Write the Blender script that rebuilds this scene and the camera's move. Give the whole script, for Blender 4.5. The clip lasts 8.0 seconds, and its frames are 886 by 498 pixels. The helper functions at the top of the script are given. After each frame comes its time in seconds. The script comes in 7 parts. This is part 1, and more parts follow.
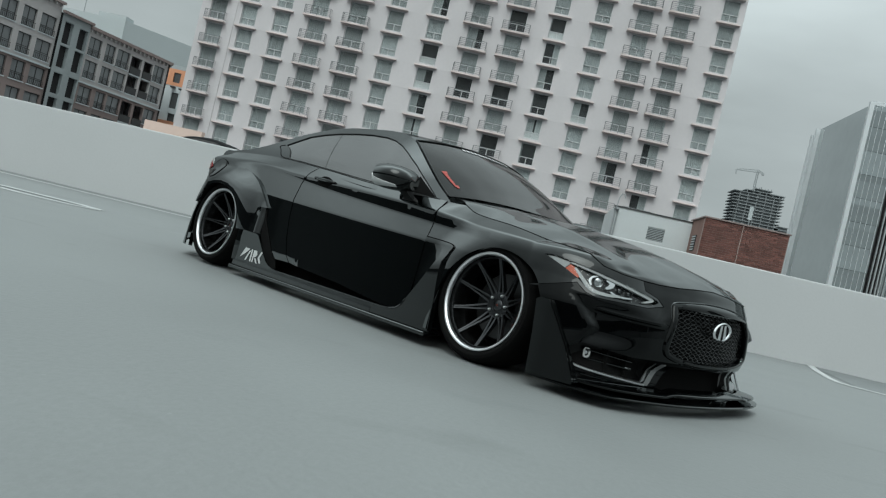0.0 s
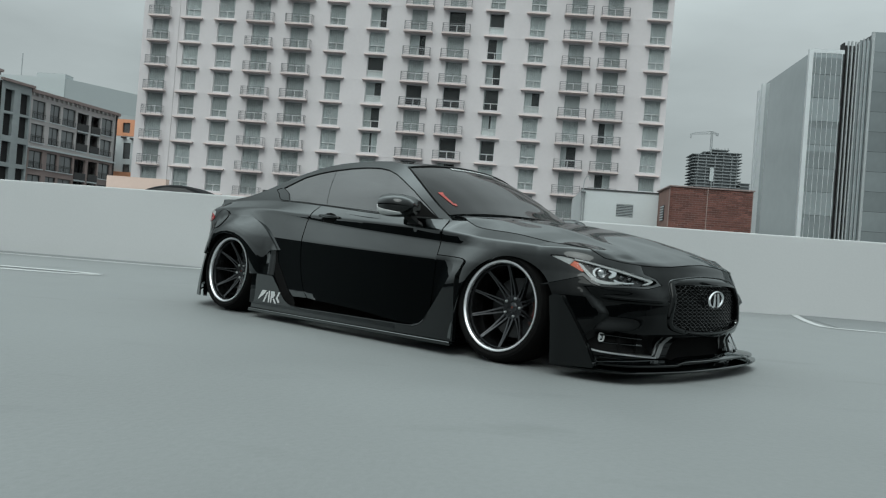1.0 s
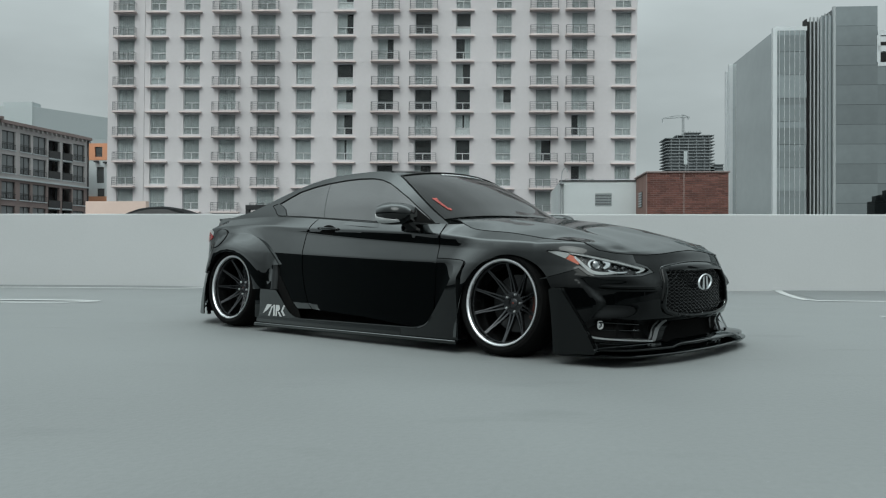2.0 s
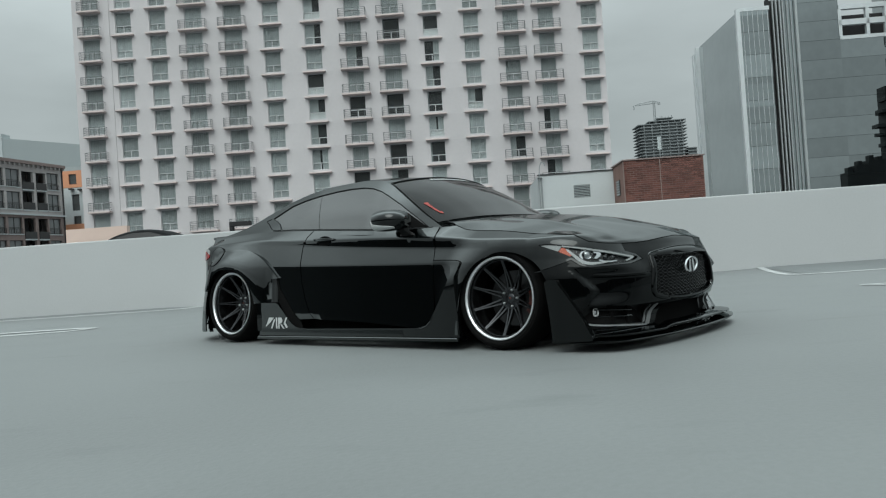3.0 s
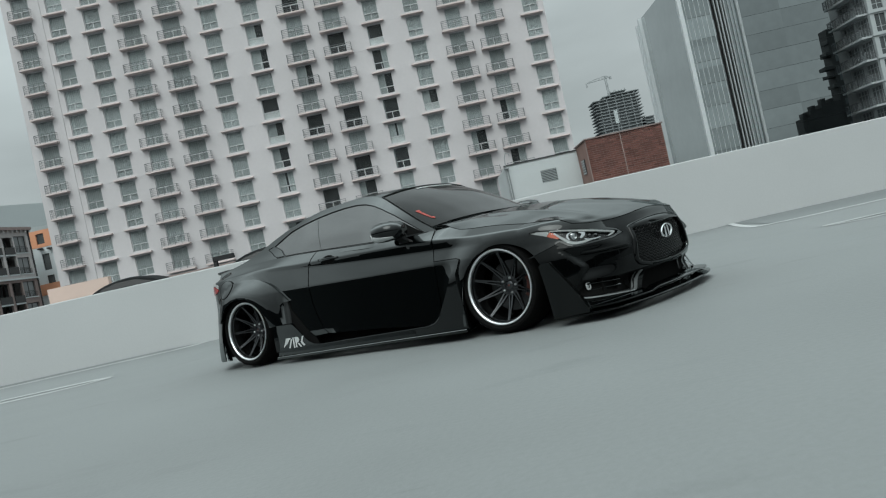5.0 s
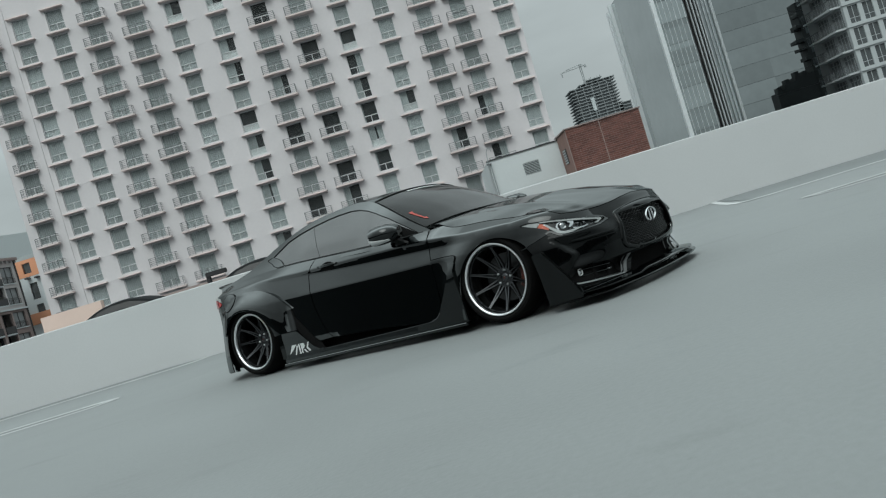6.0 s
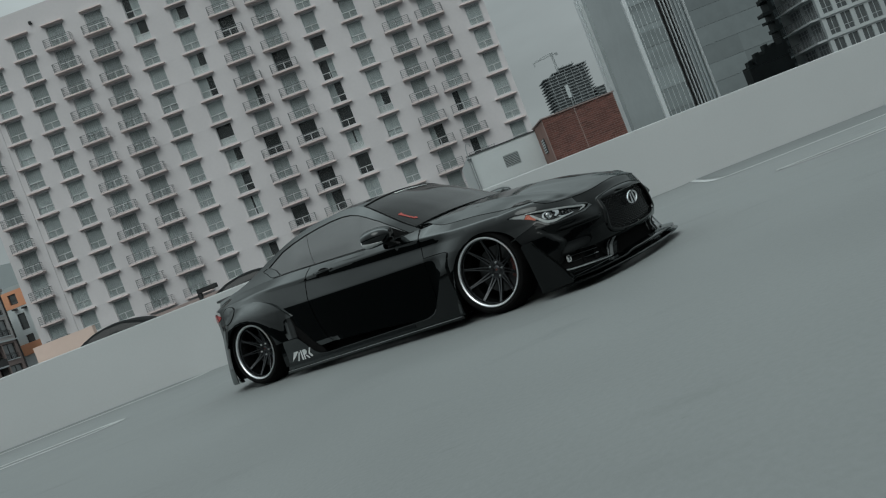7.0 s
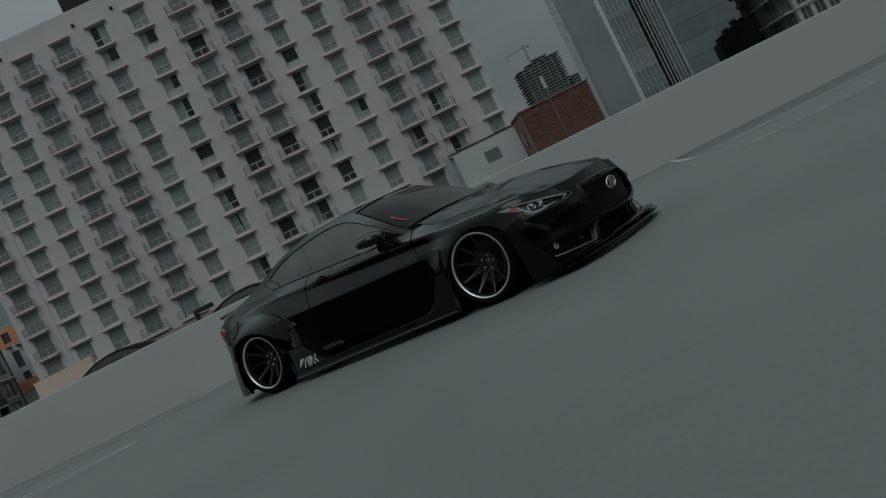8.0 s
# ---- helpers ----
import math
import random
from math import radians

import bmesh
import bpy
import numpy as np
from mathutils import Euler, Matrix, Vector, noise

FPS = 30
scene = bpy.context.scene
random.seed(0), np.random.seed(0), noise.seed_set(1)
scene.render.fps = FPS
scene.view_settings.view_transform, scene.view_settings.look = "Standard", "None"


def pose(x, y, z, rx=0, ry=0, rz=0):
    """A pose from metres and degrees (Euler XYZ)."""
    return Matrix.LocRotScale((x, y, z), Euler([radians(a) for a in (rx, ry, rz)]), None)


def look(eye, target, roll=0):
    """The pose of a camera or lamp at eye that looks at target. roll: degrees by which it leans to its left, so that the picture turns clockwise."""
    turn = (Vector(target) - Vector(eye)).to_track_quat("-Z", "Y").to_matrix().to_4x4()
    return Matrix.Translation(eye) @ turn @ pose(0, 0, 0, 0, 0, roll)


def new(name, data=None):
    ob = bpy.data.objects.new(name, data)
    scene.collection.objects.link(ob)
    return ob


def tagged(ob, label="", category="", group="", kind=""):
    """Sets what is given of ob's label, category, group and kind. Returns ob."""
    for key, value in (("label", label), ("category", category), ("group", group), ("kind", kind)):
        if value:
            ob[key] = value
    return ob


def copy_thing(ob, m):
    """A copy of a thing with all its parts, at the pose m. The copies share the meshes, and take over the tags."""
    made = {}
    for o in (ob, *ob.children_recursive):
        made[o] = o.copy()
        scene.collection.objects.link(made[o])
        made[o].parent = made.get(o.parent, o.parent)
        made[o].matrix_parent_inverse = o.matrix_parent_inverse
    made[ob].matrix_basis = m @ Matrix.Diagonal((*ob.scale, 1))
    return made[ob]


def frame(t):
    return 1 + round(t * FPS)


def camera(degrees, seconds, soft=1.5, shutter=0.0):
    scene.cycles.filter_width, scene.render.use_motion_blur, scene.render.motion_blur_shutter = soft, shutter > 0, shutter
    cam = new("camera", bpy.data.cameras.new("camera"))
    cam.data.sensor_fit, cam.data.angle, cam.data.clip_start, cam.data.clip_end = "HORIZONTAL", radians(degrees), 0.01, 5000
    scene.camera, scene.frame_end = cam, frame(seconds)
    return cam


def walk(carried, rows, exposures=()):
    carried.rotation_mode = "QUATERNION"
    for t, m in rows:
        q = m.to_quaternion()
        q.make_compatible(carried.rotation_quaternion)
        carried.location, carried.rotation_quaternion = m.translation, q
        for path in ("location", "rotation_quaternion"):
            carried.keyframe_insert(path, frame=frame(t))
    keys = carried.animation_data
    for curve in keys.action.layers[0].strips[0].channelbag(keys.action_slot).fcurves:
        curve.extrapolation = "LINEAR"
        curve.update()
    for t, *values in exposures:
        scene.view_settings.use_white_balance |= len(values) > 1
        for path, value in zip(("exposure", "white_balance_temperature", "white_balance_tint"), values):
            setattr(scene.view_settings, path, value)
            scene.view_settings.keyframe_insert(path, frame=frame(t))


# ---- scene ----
cam = camera(59.3, 8.0, 1.2)
PATH = [
    (0, (4.078, -4.02, 0.575), (2.67, -2.6, 0.561), 13.3),
    (0.5, (4.166, -4.354, 0.602), (2.793, -2.9, 0.607), 6.6),
    (1, (4.192, -4.462, 0.608), (2.831, -2.996, 0.618), 4.4),
    (1.5, (4.22, -4.576, 0.614), (2.875, -3.095, 0.626), 2.4),
    (3, (4.31, -4.889, 0.622), (3.017, -3.362, 0.639), -4.0),
    (3.5, (4.339, -4.99, 0.626), (3.062, -3.451, 0.643), -6.2),
    (4, (4.39, -5.115, 0.629), (3.125, -3.566, 0.647), -8.3),
    (4.5, (4.441, -5.229, 0.633), (3.185, -3.672, 0.649), -10.5),
    (6, (4.587, -5.547, 0.641), (3.363, -3.965, 0.644), -16.9),
    (6.5, (4.63, -5.634, 0.649), (3.419, -4.043, 0.643), -19.2),
    (7, (4.664, -5.71, 0.652), (3.465, -4.11, 0.638), -21.4),
    (7.5, (4.709, -5.804, 0.649), (3.52, -4.196, 0.629), -23.8),
    (8, (4.797, -5.942, 0.645), (3.618, -4.326, 0.621), -26.4),
]

EXPOSURES = [(0, 0.0, 6200, 2), (6.6, 0.0, 6200, 2), (7.0, -0.56, 6200, 2), (7.5, -1.15, 6200, 2), (8.0, -1.70, 6200, 2)]
walk(cam, [(t, look(eye, target, roll)) for t, eye, target, roll in PATH], EXPOSURES)

# ---- daylight: an overcast sky ----
world = bpy.data.worlds.new("overcast_sky")
scene.world = world
world.use_nodes = True
_n, _l = world.node_tree.nodes, world.node_tree.links
_n.clear()
_sky = _n.new("ShaderNodeTexSky")
_sky.sky_type, _sky.sun_disc = "NISHITA", False
_sky.sun_elevation, _sky.sun_rotation = radians(46), radians(157)
_sky.air_density, _sky.dust_density, _sky.ozone_density = 1.0, 4.0, 1.0
_hsv = _n.new("ShaderNodeHueSaturation")
_hsv.inputs["Saturation"].default_value = 0.10
_tc = _n.new("ShaderNodeTexCoord")
_map = _n.new("ShaderNodeMapping")
_map.inputs["Scale"].default_value = (1.6, 1.6, 5.0)
_cl = _n.new("ShaderNodeTexNoise")
_cl.inputs["Scale"].default_value, _cl.inputs["Detail"].default_value = 2.2, 6.0
_ramp = _n.new("ShaderNodeMapRange")
_ramp.inputs["From Min"].default_value, _ramp.inputs["From Max"].default_value = 0.3, 0.7
_ramp.inputs["To Min"].default_value, _ramp.inputs["To Max"].default_value = 0.88, 1.08
_mix = _n.new("ShaderNodeMix")
_mix.data_type, _mix.blend_type = "RGBA", "MULTIPLY"
_mix.inputs["Factor"].default_value = 1.0
_flat = _n.new("ShaderNodeMix")
_flat.data_type = "RGBA"
_flat.inputs["Factor"].default_value = 0.72
_flat.inputs["B"].default_value = (5.2, 5.55, 5.6, 1)
# brighter towards the zenith, as under cloud
_sep = _n.new("ShaderNodeSeparateXYZ")
_zen = _n.new("ShaderNodeMapRange")
_zen.inputs["From Min"].default_value, _zen.inputs["From Max"].default_value = 0.22, 1.0
_zen.inputs["To Min"].default_value, _zen.inputs["To Max"].default_value = 1.19, 4.55
_pow = _n.new("ShaderNodeMath")
_pow.operation, _pow.use_clamp = "POWER", True
_pow.inputs[1].default_value = 1.0
_mix2 = _n.new("ShaderNodeMix")
_mix2.data_type, _mix2.blend_type = "RGBA", "MULTIPLY"
_mix2.inputs["Factor"].default_value = 1.0
_bg = _n.new("ShaderNodeBackground")
_bg.inputs["Strength"].default_value = 0.074
_out = _n.new("ShaderNodeOutputWorld")
_l.new(_sky.outputs["Color"], _hsv.inputs["Color"])
_l.new(_hsv.outputs["Color"], _flat.inputs["A"])
_l.new(_tc.outputs["Generated"], _map.inputs["Vector"])
_l.new(_map.outputs["Vector"], _cl.inputs["Vector"])
_l.new(_cl.outputs["Fac"], _ramp.inputs["Value"])
_l.new(_flat.outputs["Result"], _mix.inputs["A"])
_l.new(_ramp.outputs["Result"], _mix.inputs["B"])
_l.new(_tc.outputs["Generated"], _sep.inputs["Vector"])
_l.new(_sep.outputs["Z"], _pow.inputs[0])
_l.new(_pow.outputs[0], _zen.inputs["Value"])
_l.new(_mix.outputs["Result"], _mix2.inputs["A"])
_l.new(_zen.outputs["Result"], _mix2.inputs["B"])
_l.new(_mix2.outputs["Result"], _bg.inputs["Color"])
_l.new(_bg.outputs["Background"], _out.inputs["Surface"])

sun_data = bpy.data.lights.new("veiled_sun", "SUN")
sun_data.energy, sun_data.angle, sun_data.color = 1.05, radians(40), (1.0, 0.97, 0.93)
sun = new("veiled_sun", sun_data)
sun.matrix_world = look((18, -42, 48), (0, 0, 0))


# ---- materials ----
def material(name, color, rough=0.6, metal=0.0, spread=0.12, grain=60.0, patch=1.5, bump=0.0, coat=0.0, spec=0.5,
             random_tone=0.0, emission=0.0, stretch=(1, 1, 1), rough_spread=0.0, scuffs=0.0):
    """A surface with fine grain and large patches in its tone, relief and gloss."""
    m = bpy.data.materials.new(name)
    m.use_nodes = True
    t = m.node_tree
    b = t.nodes["Principled BSDF"]
    b.inputs["Base Color"].default_value = (*color, 1)
    b.inputs["Roughness"].default_value = rough
    b.inputs["Metallic"].default_value = metal
    b.inputs["Specular IOR Level"].default_value = spec
    b.inputs["Coat Weight"].default_value = coat
    b.inputs["Coat Roughness"].default_value = 0.03
    if emission:
        b.inputs["Emission Color"].default_value = (*color, 1)
        b.inputs["Emission Strength"].default_value = emission
    if not (spread or bump or random_tone):
        return m
    tc = t.nodes.new("ShaderNodeTexCoord")
    mp = t.nodes.new("ShaderNodeMapping")
    mp.inputs["Scale"].default_value = stretch
    t.links.new(tc.outputs["Object"], mp.inputs["Vector"])
    fine = t.nodes.new("ShaderNodeTexNoise")
    fine.inputs["Scale"].default_value, fine.inputs["Detail"].default_value = grain, 4
    wide = t.nodes.new("ShaderNodeTexNoise")
    wide.inputs["Scale"].default_value, wide.inputs["Detail"].default_value = patch, 5
    for nz in (fine, wide):
        t.links.new(mp.outputs["Vector"], nz.inputs["Vector"])
    add = t.nodes.new("ShaderNodeMath")
    add.operation = "MULTIPLY_ADD"
    add.inputs[1].default_value = 0.4
    t.links.new(fine.outputs["Fac"], add.inputs[0])
    t.links.new(wide.outputs["Fac"], add.inputs[2])
    rng = t.nodes.new("ShaderNodeMapRange")
    rng.inputs["From Min"].default_value, rng.inputs["From Max"].default_value = 0.4, 1.0
    rng.inputs["To Min"].default_value, rng.inputs["To Max"].default_value = 1 - spread, 1 + spread
    t.links.new(add.outputs[0], rng.inputs["Value"])
    last = rng.outputs["Result"]
    if scuffs:
        # sparse darker smears and pale dots of wear, two noises cut at their tails
        for scale, squash, lo, hi, gain in ((1.1, (1.0, 2.6, 1), 0.60, 0.74, -scuffs), (7.0, (0.6, 1.8, 1), 0.70, 0.76, -scuffs), (26.0, (1, 1, 1), 0.735, 0.76, 1.3 * scuffs)):
            mq = t.nodes.new("ShaderNodeMapping")
            mq.inputs["Scale"].default_value, mq.inputs["Rotation"].default_value = squash, (0, 0, 0.5)
            t.links.new(tc.outputs["Object"], mq.inputs["Vector"])
            nq = t.nodes.new("ShaderNodeTexNoise")
            nq.inputs["Scale"].default_value, nq.inputs["Detail"].default_value = scale, 5
            t.links.new(mq.outputs["Vector"], nq.inputs["Vector"])
            rq = t.nodes.new("ShaderNodeMapRange")
            rq.inputs["From Min"].default_value, rq.inputs["From Max"].default_value = lo, hi
            rq.inputs["To Min"].default_value, rq.inputs["To Max"].default_value = 1.0, 1.0 + gain
            t.links.new(nq.outputs["Fac"], rq.inputs["Value"])
            mu = t.nodes.new("ShaderNodeMath")
            mu.operation = "MULTIPLY"
            t.links.new(last, mu.inputs[0])
            t.links.new(rq.outputs["Result"], mu.inputs[1])
            last = mu.outputs[0]
    if random_tone:
        info = t.nodes.new("ShaderNodeObjectInfo")
        r2 = t.nodes.new("ShaderNodeMapRange")
        r2.inputs["To Min"].default_value, r2.inputs["To Max"].default_value = 1 - random_tone, 1 + random_tone
        t.links.new(info.outputs["Random"], r2.inputs["Value"])
        mul = t.nodes.new("ShaderNodeMath")
        mul.operation = "MULTIPLY"
        t.links.new(last, mul.inputs[0])
        t.links.new(r2.outputs["Result"], mul.inputs[1])
        last = mul.outputs[0]
    mixc = t.nodes.new("ShaderNodeMix")
    mixc.data_type, mixc.blend_type = "RGBA", "MULTIPLY"
    mixc.inputs["Factor"].default_value = 1
    mixc.inputs["A"].default_value = (*color, 1)
    t.links.new(last, mixc.inputs["B"])
    t.links.new(mixc.outputs["Result"], b.inputs["Base Color"])
    if rough_spread:
        rr = t.nodes.new("ShaderNodeMapRange")
        rr.inputs["From Min"].default_value, rr.inputs["From Max"].default_value = 0.3, 0.7
        rr.inputs["To Min"].default_value, rr.inputs["To Max"].default_value = max(0.0, rough - rough_spread), rough + rough_spread
        t.links.new(wide.outputs["Fac"], rr.inputs["Value"])
        t.links.new(rr.outputs["Result"], b.inputs["Roughness"])
    if bump:
        bp = t.nodes.new("ShaderNodeBump")
        bp.inputs["Strength"].default_value, bp.inputs["Distance"].default_value = 1.0, bump
        t.links.new(fine.outputs["Fac"], bp.inputs["Height"])
        t.links.new(bp.outputs["Normal"], b.inputs["Normal"])
    return m


def glass_material(name, tint, see, rough=0.02, base=(0.01, 0.012, 0.012), ior=1.5):
    """A tinted pane: part of the light passes, the rest meets a dark gloss."""
    m = bpy.data.materials.new(name)
    m.use_nodes = True
    t = m.node_tree
    b = t.nodes["Principled BSDF"]
    b.inputs["Base Color"].default_value = (*base, 1)
    b.inputs["Roughness"].default_value = rough
    b.inputs["IOR"].default_value = ior
    tr = t.nodes.new("ShaderNodeBsdfTransparent")
    tr.inputs["Color"].default_value = (*tint, 1)
    mx = t.nodes.new("ShaderNodeMixShader")
    mx.inputs["Fac"].default_value = see
    t.links.new(b.outputs["BSDF"], mx.inputs[1])
    t.links.new(tr.outputs["BSDF"], mx.inputs[2])
    t.links.new(mx.outputs["Shader"], t.nodes["Material Output"].inputs["Surface"])
    return m


M_DECK = material("deck_coating", (0.178, 0.19, 0.19), 0.62, spread=0.13, grain=38, patch=0.5, bump=0.002, rough_spread=0.1, scuffs=0.12)
M_PARAPET = material("parapet_paint", (0.405, 0.416, 0.42), 0.8, spread=0.05, grain=30, patch=0.5, bump=0.001)
M_GUTTER = material("gutter_coating", (0.145, 0.157, 0.158), 0.62, spread=0.12, grain=30, patch=0.5, bump=0.001)
M_STRIPE = material("road_paint", (0.42, 0.433, 0.433), 0.7, spread=0.12, grain=25, patch=4)
M_HOTEL = material("hotel_stucco", (0.515, 0.495, 0.503), 0.9, spread=0.07, grain=3, patch=0.12)
M_LEDGE = material("ledge_concrete", (0.58, 0.50, 0.485), 0.9, spread=0.10, grain=4, patch=0.5, random_tone=0.06)
M_RAIL = material("rail_paint", (0.11, 0.12, 0.125), 0.6, spread=0.0)
M_WFRAME = material("window_frame_paint", (0.52, 0.53, 0.54), 0.6, spread=0.0)
M_GREYCURTAIN = material("grey_curtain_cloth", (0.52, 0.55, 0.55), 0.95, spread=0.25, grain=9, patch=0.8, random_tone=0.22, stretch=(3, 3, 0.2))
M_CURTAIN = material("curtain_cloth", (0.88, 0.905, 0.90), 0.95, spread=0.22, grain=9, patch=0.8, random_tone=0.2, stretch=(3, 3, 0.2))
# near-black for the shade inside rooms, also the dark spouts and plant room
M_ROOM = material("room_shade_and_roof_dark", (0.03, 0.033, 0.035), 0.9, spread=0.2, grain=2, patch=0.6, random_tone=0.3)
M_PANE = glass_material("window_glass", (0.95, 0.965, 0.965), 0.84, 0.03, (0.05, 0.054, 0.055), 1.7)
M_STREET = material("far_ground", (0.10, 0.105, 0.11), 0.9, spread=0.25, grain=0.2, patch=0.02)


# ---- mesh tools ----
def mesh_from(verts, faces, name="mesh", smooth=False, angle=40):
    me = bpy.data.meshes.new(name)
    me.from_pydata([tuple(v) for v in verts], [], [tuple(f) for f in faces])
    me.update()
    if smooth:
        me.shade_smooth()
        if angle < 180:
            me.set_sharp_from_angle(angle=radians(angle))
    return me


def bm_mesh(bm, name="mesh", smooth=False, angle=40):
    me = bpy.data.meshes.new(name)
    bm.normal_update()
    bm.to_mesh(me)
    bm.free()
    if smooth:
        me.shade_smooth()
        if angle < 180:
            me.set_sharp_from_angle(angle=radians(angle))
    return me


def part(name, data, mat, parent=None, label="", m=None):
    """One mesh object under a thing or a part; data: a bmesh or a mesh."""
    me = bm_mesh(data, name) if isinstance(data, bmesh.types.BMesh) else data
    if mat is not None and not me.materials:
        me.materials.append(mat)
    ob = new(name, me)
    if parent is not None:
        ob.parent = parent
    if m is not None:
        ob.matrix_basis = m
    if label:
        ob["label"] = label
    return ob


def thing(name, m, label, category, group="", kind=""):
    ob = new(name)
    ob.empty_display_size = 0.3
    ob.matrix_basis = m
    return tagged(ob, label, category, group, kind)


def add_box(bm, x0, x1, y0, y1, z0, z1):
    v = [bm.verts.new(p) for p in ((x0, y0, z0), (x1, y0, z0), (x1, y1, z0), (x0, y1, z0), (x0, y0, z1), (x1, y0, z1), (x1, y1, z1), (x0, y1, z1))]
    for f in ((3, 2, 1, 0), (4, 5, 6, 7), (0, 1, 5, 4), (1, 2, 6, 5), (2, 3, 7, 6), (3, 0, 4, 7)):
        bm.faces.new([v[i] for i in f])
    return v


def box(x0, x1, y0, y1, z0, z1, bevel=0.0, seg=1):
    bm = bmesh.new()
    add_box(bm, x0, x1, y0, y1, z0, z1)
    if bevel:
        bmesh.ops.bevel(bm, geom=bm.edges[:], offset=bevel, segments=seg, affect="EDGES", profile=0.5)
    return bm


def add_tube(bm, pts, r, sides=8, closed=False):
    """A round bar along the points; r may be a number or one radius a point."""
    pts = [Vector(p) for p in pts]
    n = len(pts)
    rs = [r] * n if isinstance(r, (int, float)) else r
    rings, up = [], None
    for i, p in enumerate(pts):
        a = pts[i - 1] if (i or closed) else pts[i]
        b = pts[(i + 1) % n] if (i < n - 1 or closed) else pts[i]
        d = (b - a).normalized()
        if up is None:
            up = d.orthogonal().normalized()
        up = (up - d * up.dot(d)).normalized()
        side = d.cross(up)
        rings.append([bm.verts.new(p + (up * math.cos(k * math.tau / sides) + side * math.sin(k * math.tau / sides)) * rs[i]) for k in range(sides)])
    for i in range(n if closed else n - 1):
        a, b = rings[i], rings[(i + 1) % n]
        for k in range(sides):
            bm.faces.new((a[k], a[(k + 1) % sides], b[(k + 1) % sides], b[k]))
    if not closed:
        bm.faces.new(rings[0][::-1])
        bm.faces.new(rings[-1])
    return bm


# ---- the grid of the city: u along the parapet, v away from it ----
CITY = Matrix.Translation((4.34, -4.99, 0)) @ Matrix.Rotation(radians(37.6), 4, "Z")


def city(u, v, z=0.0, turn=0.0, tilt=0.0):
    return CITY @ Matrix.Translation((u, v, z)) @ Matrix.Rotation(radians(turn), 4, "Z") @ Matrix.Rotation(radians(tilt), 4, "Y")

# ---- the deck, its parapet and painted stripes ----
def deck_height(u, v):
    """Level under the car, rising gently to the parapet, with a shallow gutter behind the aisle."""
    s = min(max((v - 8.6) / 3.6, 0.0), 1.0)
    z = 0.10 * s * s * (3 - 2 * s)
    edge = 0.5 + 0.5 * math.tanh((u - 4.1) / 0.18)
    return z - 0.02 * (1 - edge) * (0.5 + 0.5 * math.tanh((u + 4.6) / 0.2)) * s


def build_deck():
    us = [-34 + i * 0.5 for i in range(0, 137)]
    vs = [-26.0 + i for i in range(0, 34)] + [8.0 + i * 0.2 for i in range(0, 23)]
    verts = [(u, v, deck_height(u, v)) for v in vs for u in us]
    nu = len(us)
    faces = [(j * nu + i, j * nu + i + 1, (j + 1) * nu + i + 1, (j + 1) * nu + i) for j in range(len(vs) - 1) for i in range(nu - 1)]
    ob = part("parking_deck", mesh_from(verts, faces, smooth=True), M_DECK)
    ob.matrix_basis = CITY
    tagged(ob, "pale grey coated concrete roof deck of a car park", "floor", kind="structure")
    slab = part("deck_slab", box(-34, 34, -26, 12.6, -0.5, -0.06), M_PARAPET)
    slab.matrix_basis = CITY
    tagged(slab, "concrete slab under the roof deck", "floor", kind="structure")


build_deck()


def parapet(name, u0, u1, v0, v1):
    ob = part(name, box(u0, u1, v0, v1, -0.05, 1.245, 0.018, 2), M_PARAPET)
    ob.matrix_basis = CITY
    tagged(ob, "smooth off-white painted concrete parapet round the deck", "wall", kind="structure")


parapet("wall_north", -34, 34, 12.3, 12.52)
parapet("wall_south", -34, 34, -26.2, -26.0)
parapet("wall_west", -34.2, -34.0, -26, 12.3)
parapet("wall_east", 34.0, 34.2, -26, 12.3)


def stripe(points, width=0.075, lift=0.005):
    """One painted line on the deck along (u, v) points."""
    rows = []
    for i, (u, v) in enumerate(points):
        a = Vector(points[max(i - 1, 0)])
        b = Vector(points[min(i + 1, len(points) - 1)])
        d = (b - a).normalized()
        n = Vector((-d.y, d.x)) * width / 2
        rows.append(((u + n.x, v + n.y), (u - n.x, v - n.y)))
    verts, faces = [], []
    for a, b in rows:
        verts += [(*a, deck_height(*a) + lift), (*b, deck_height(*b) + lift)]
    for i in range(len(rows) - 1):
        faces.append((2 * i, 2 * i + 1, 2 * i + 3, 2 * i + 2))
    ob = part("parking_line", mesh_from(verts, faces), M_STRIPE)
    ob.matrix_basis = CITY
    tagged(ob, "worn white painted parking bay line on the deck", "road marking", group="parking bay lines", kind="structure")


def sample(a, b, n):
    return [(a[0] + (b[0] - a[0]) * i / n, a[1] + (b[1] - a[1]) * i / n) for i in range(n + 1)]


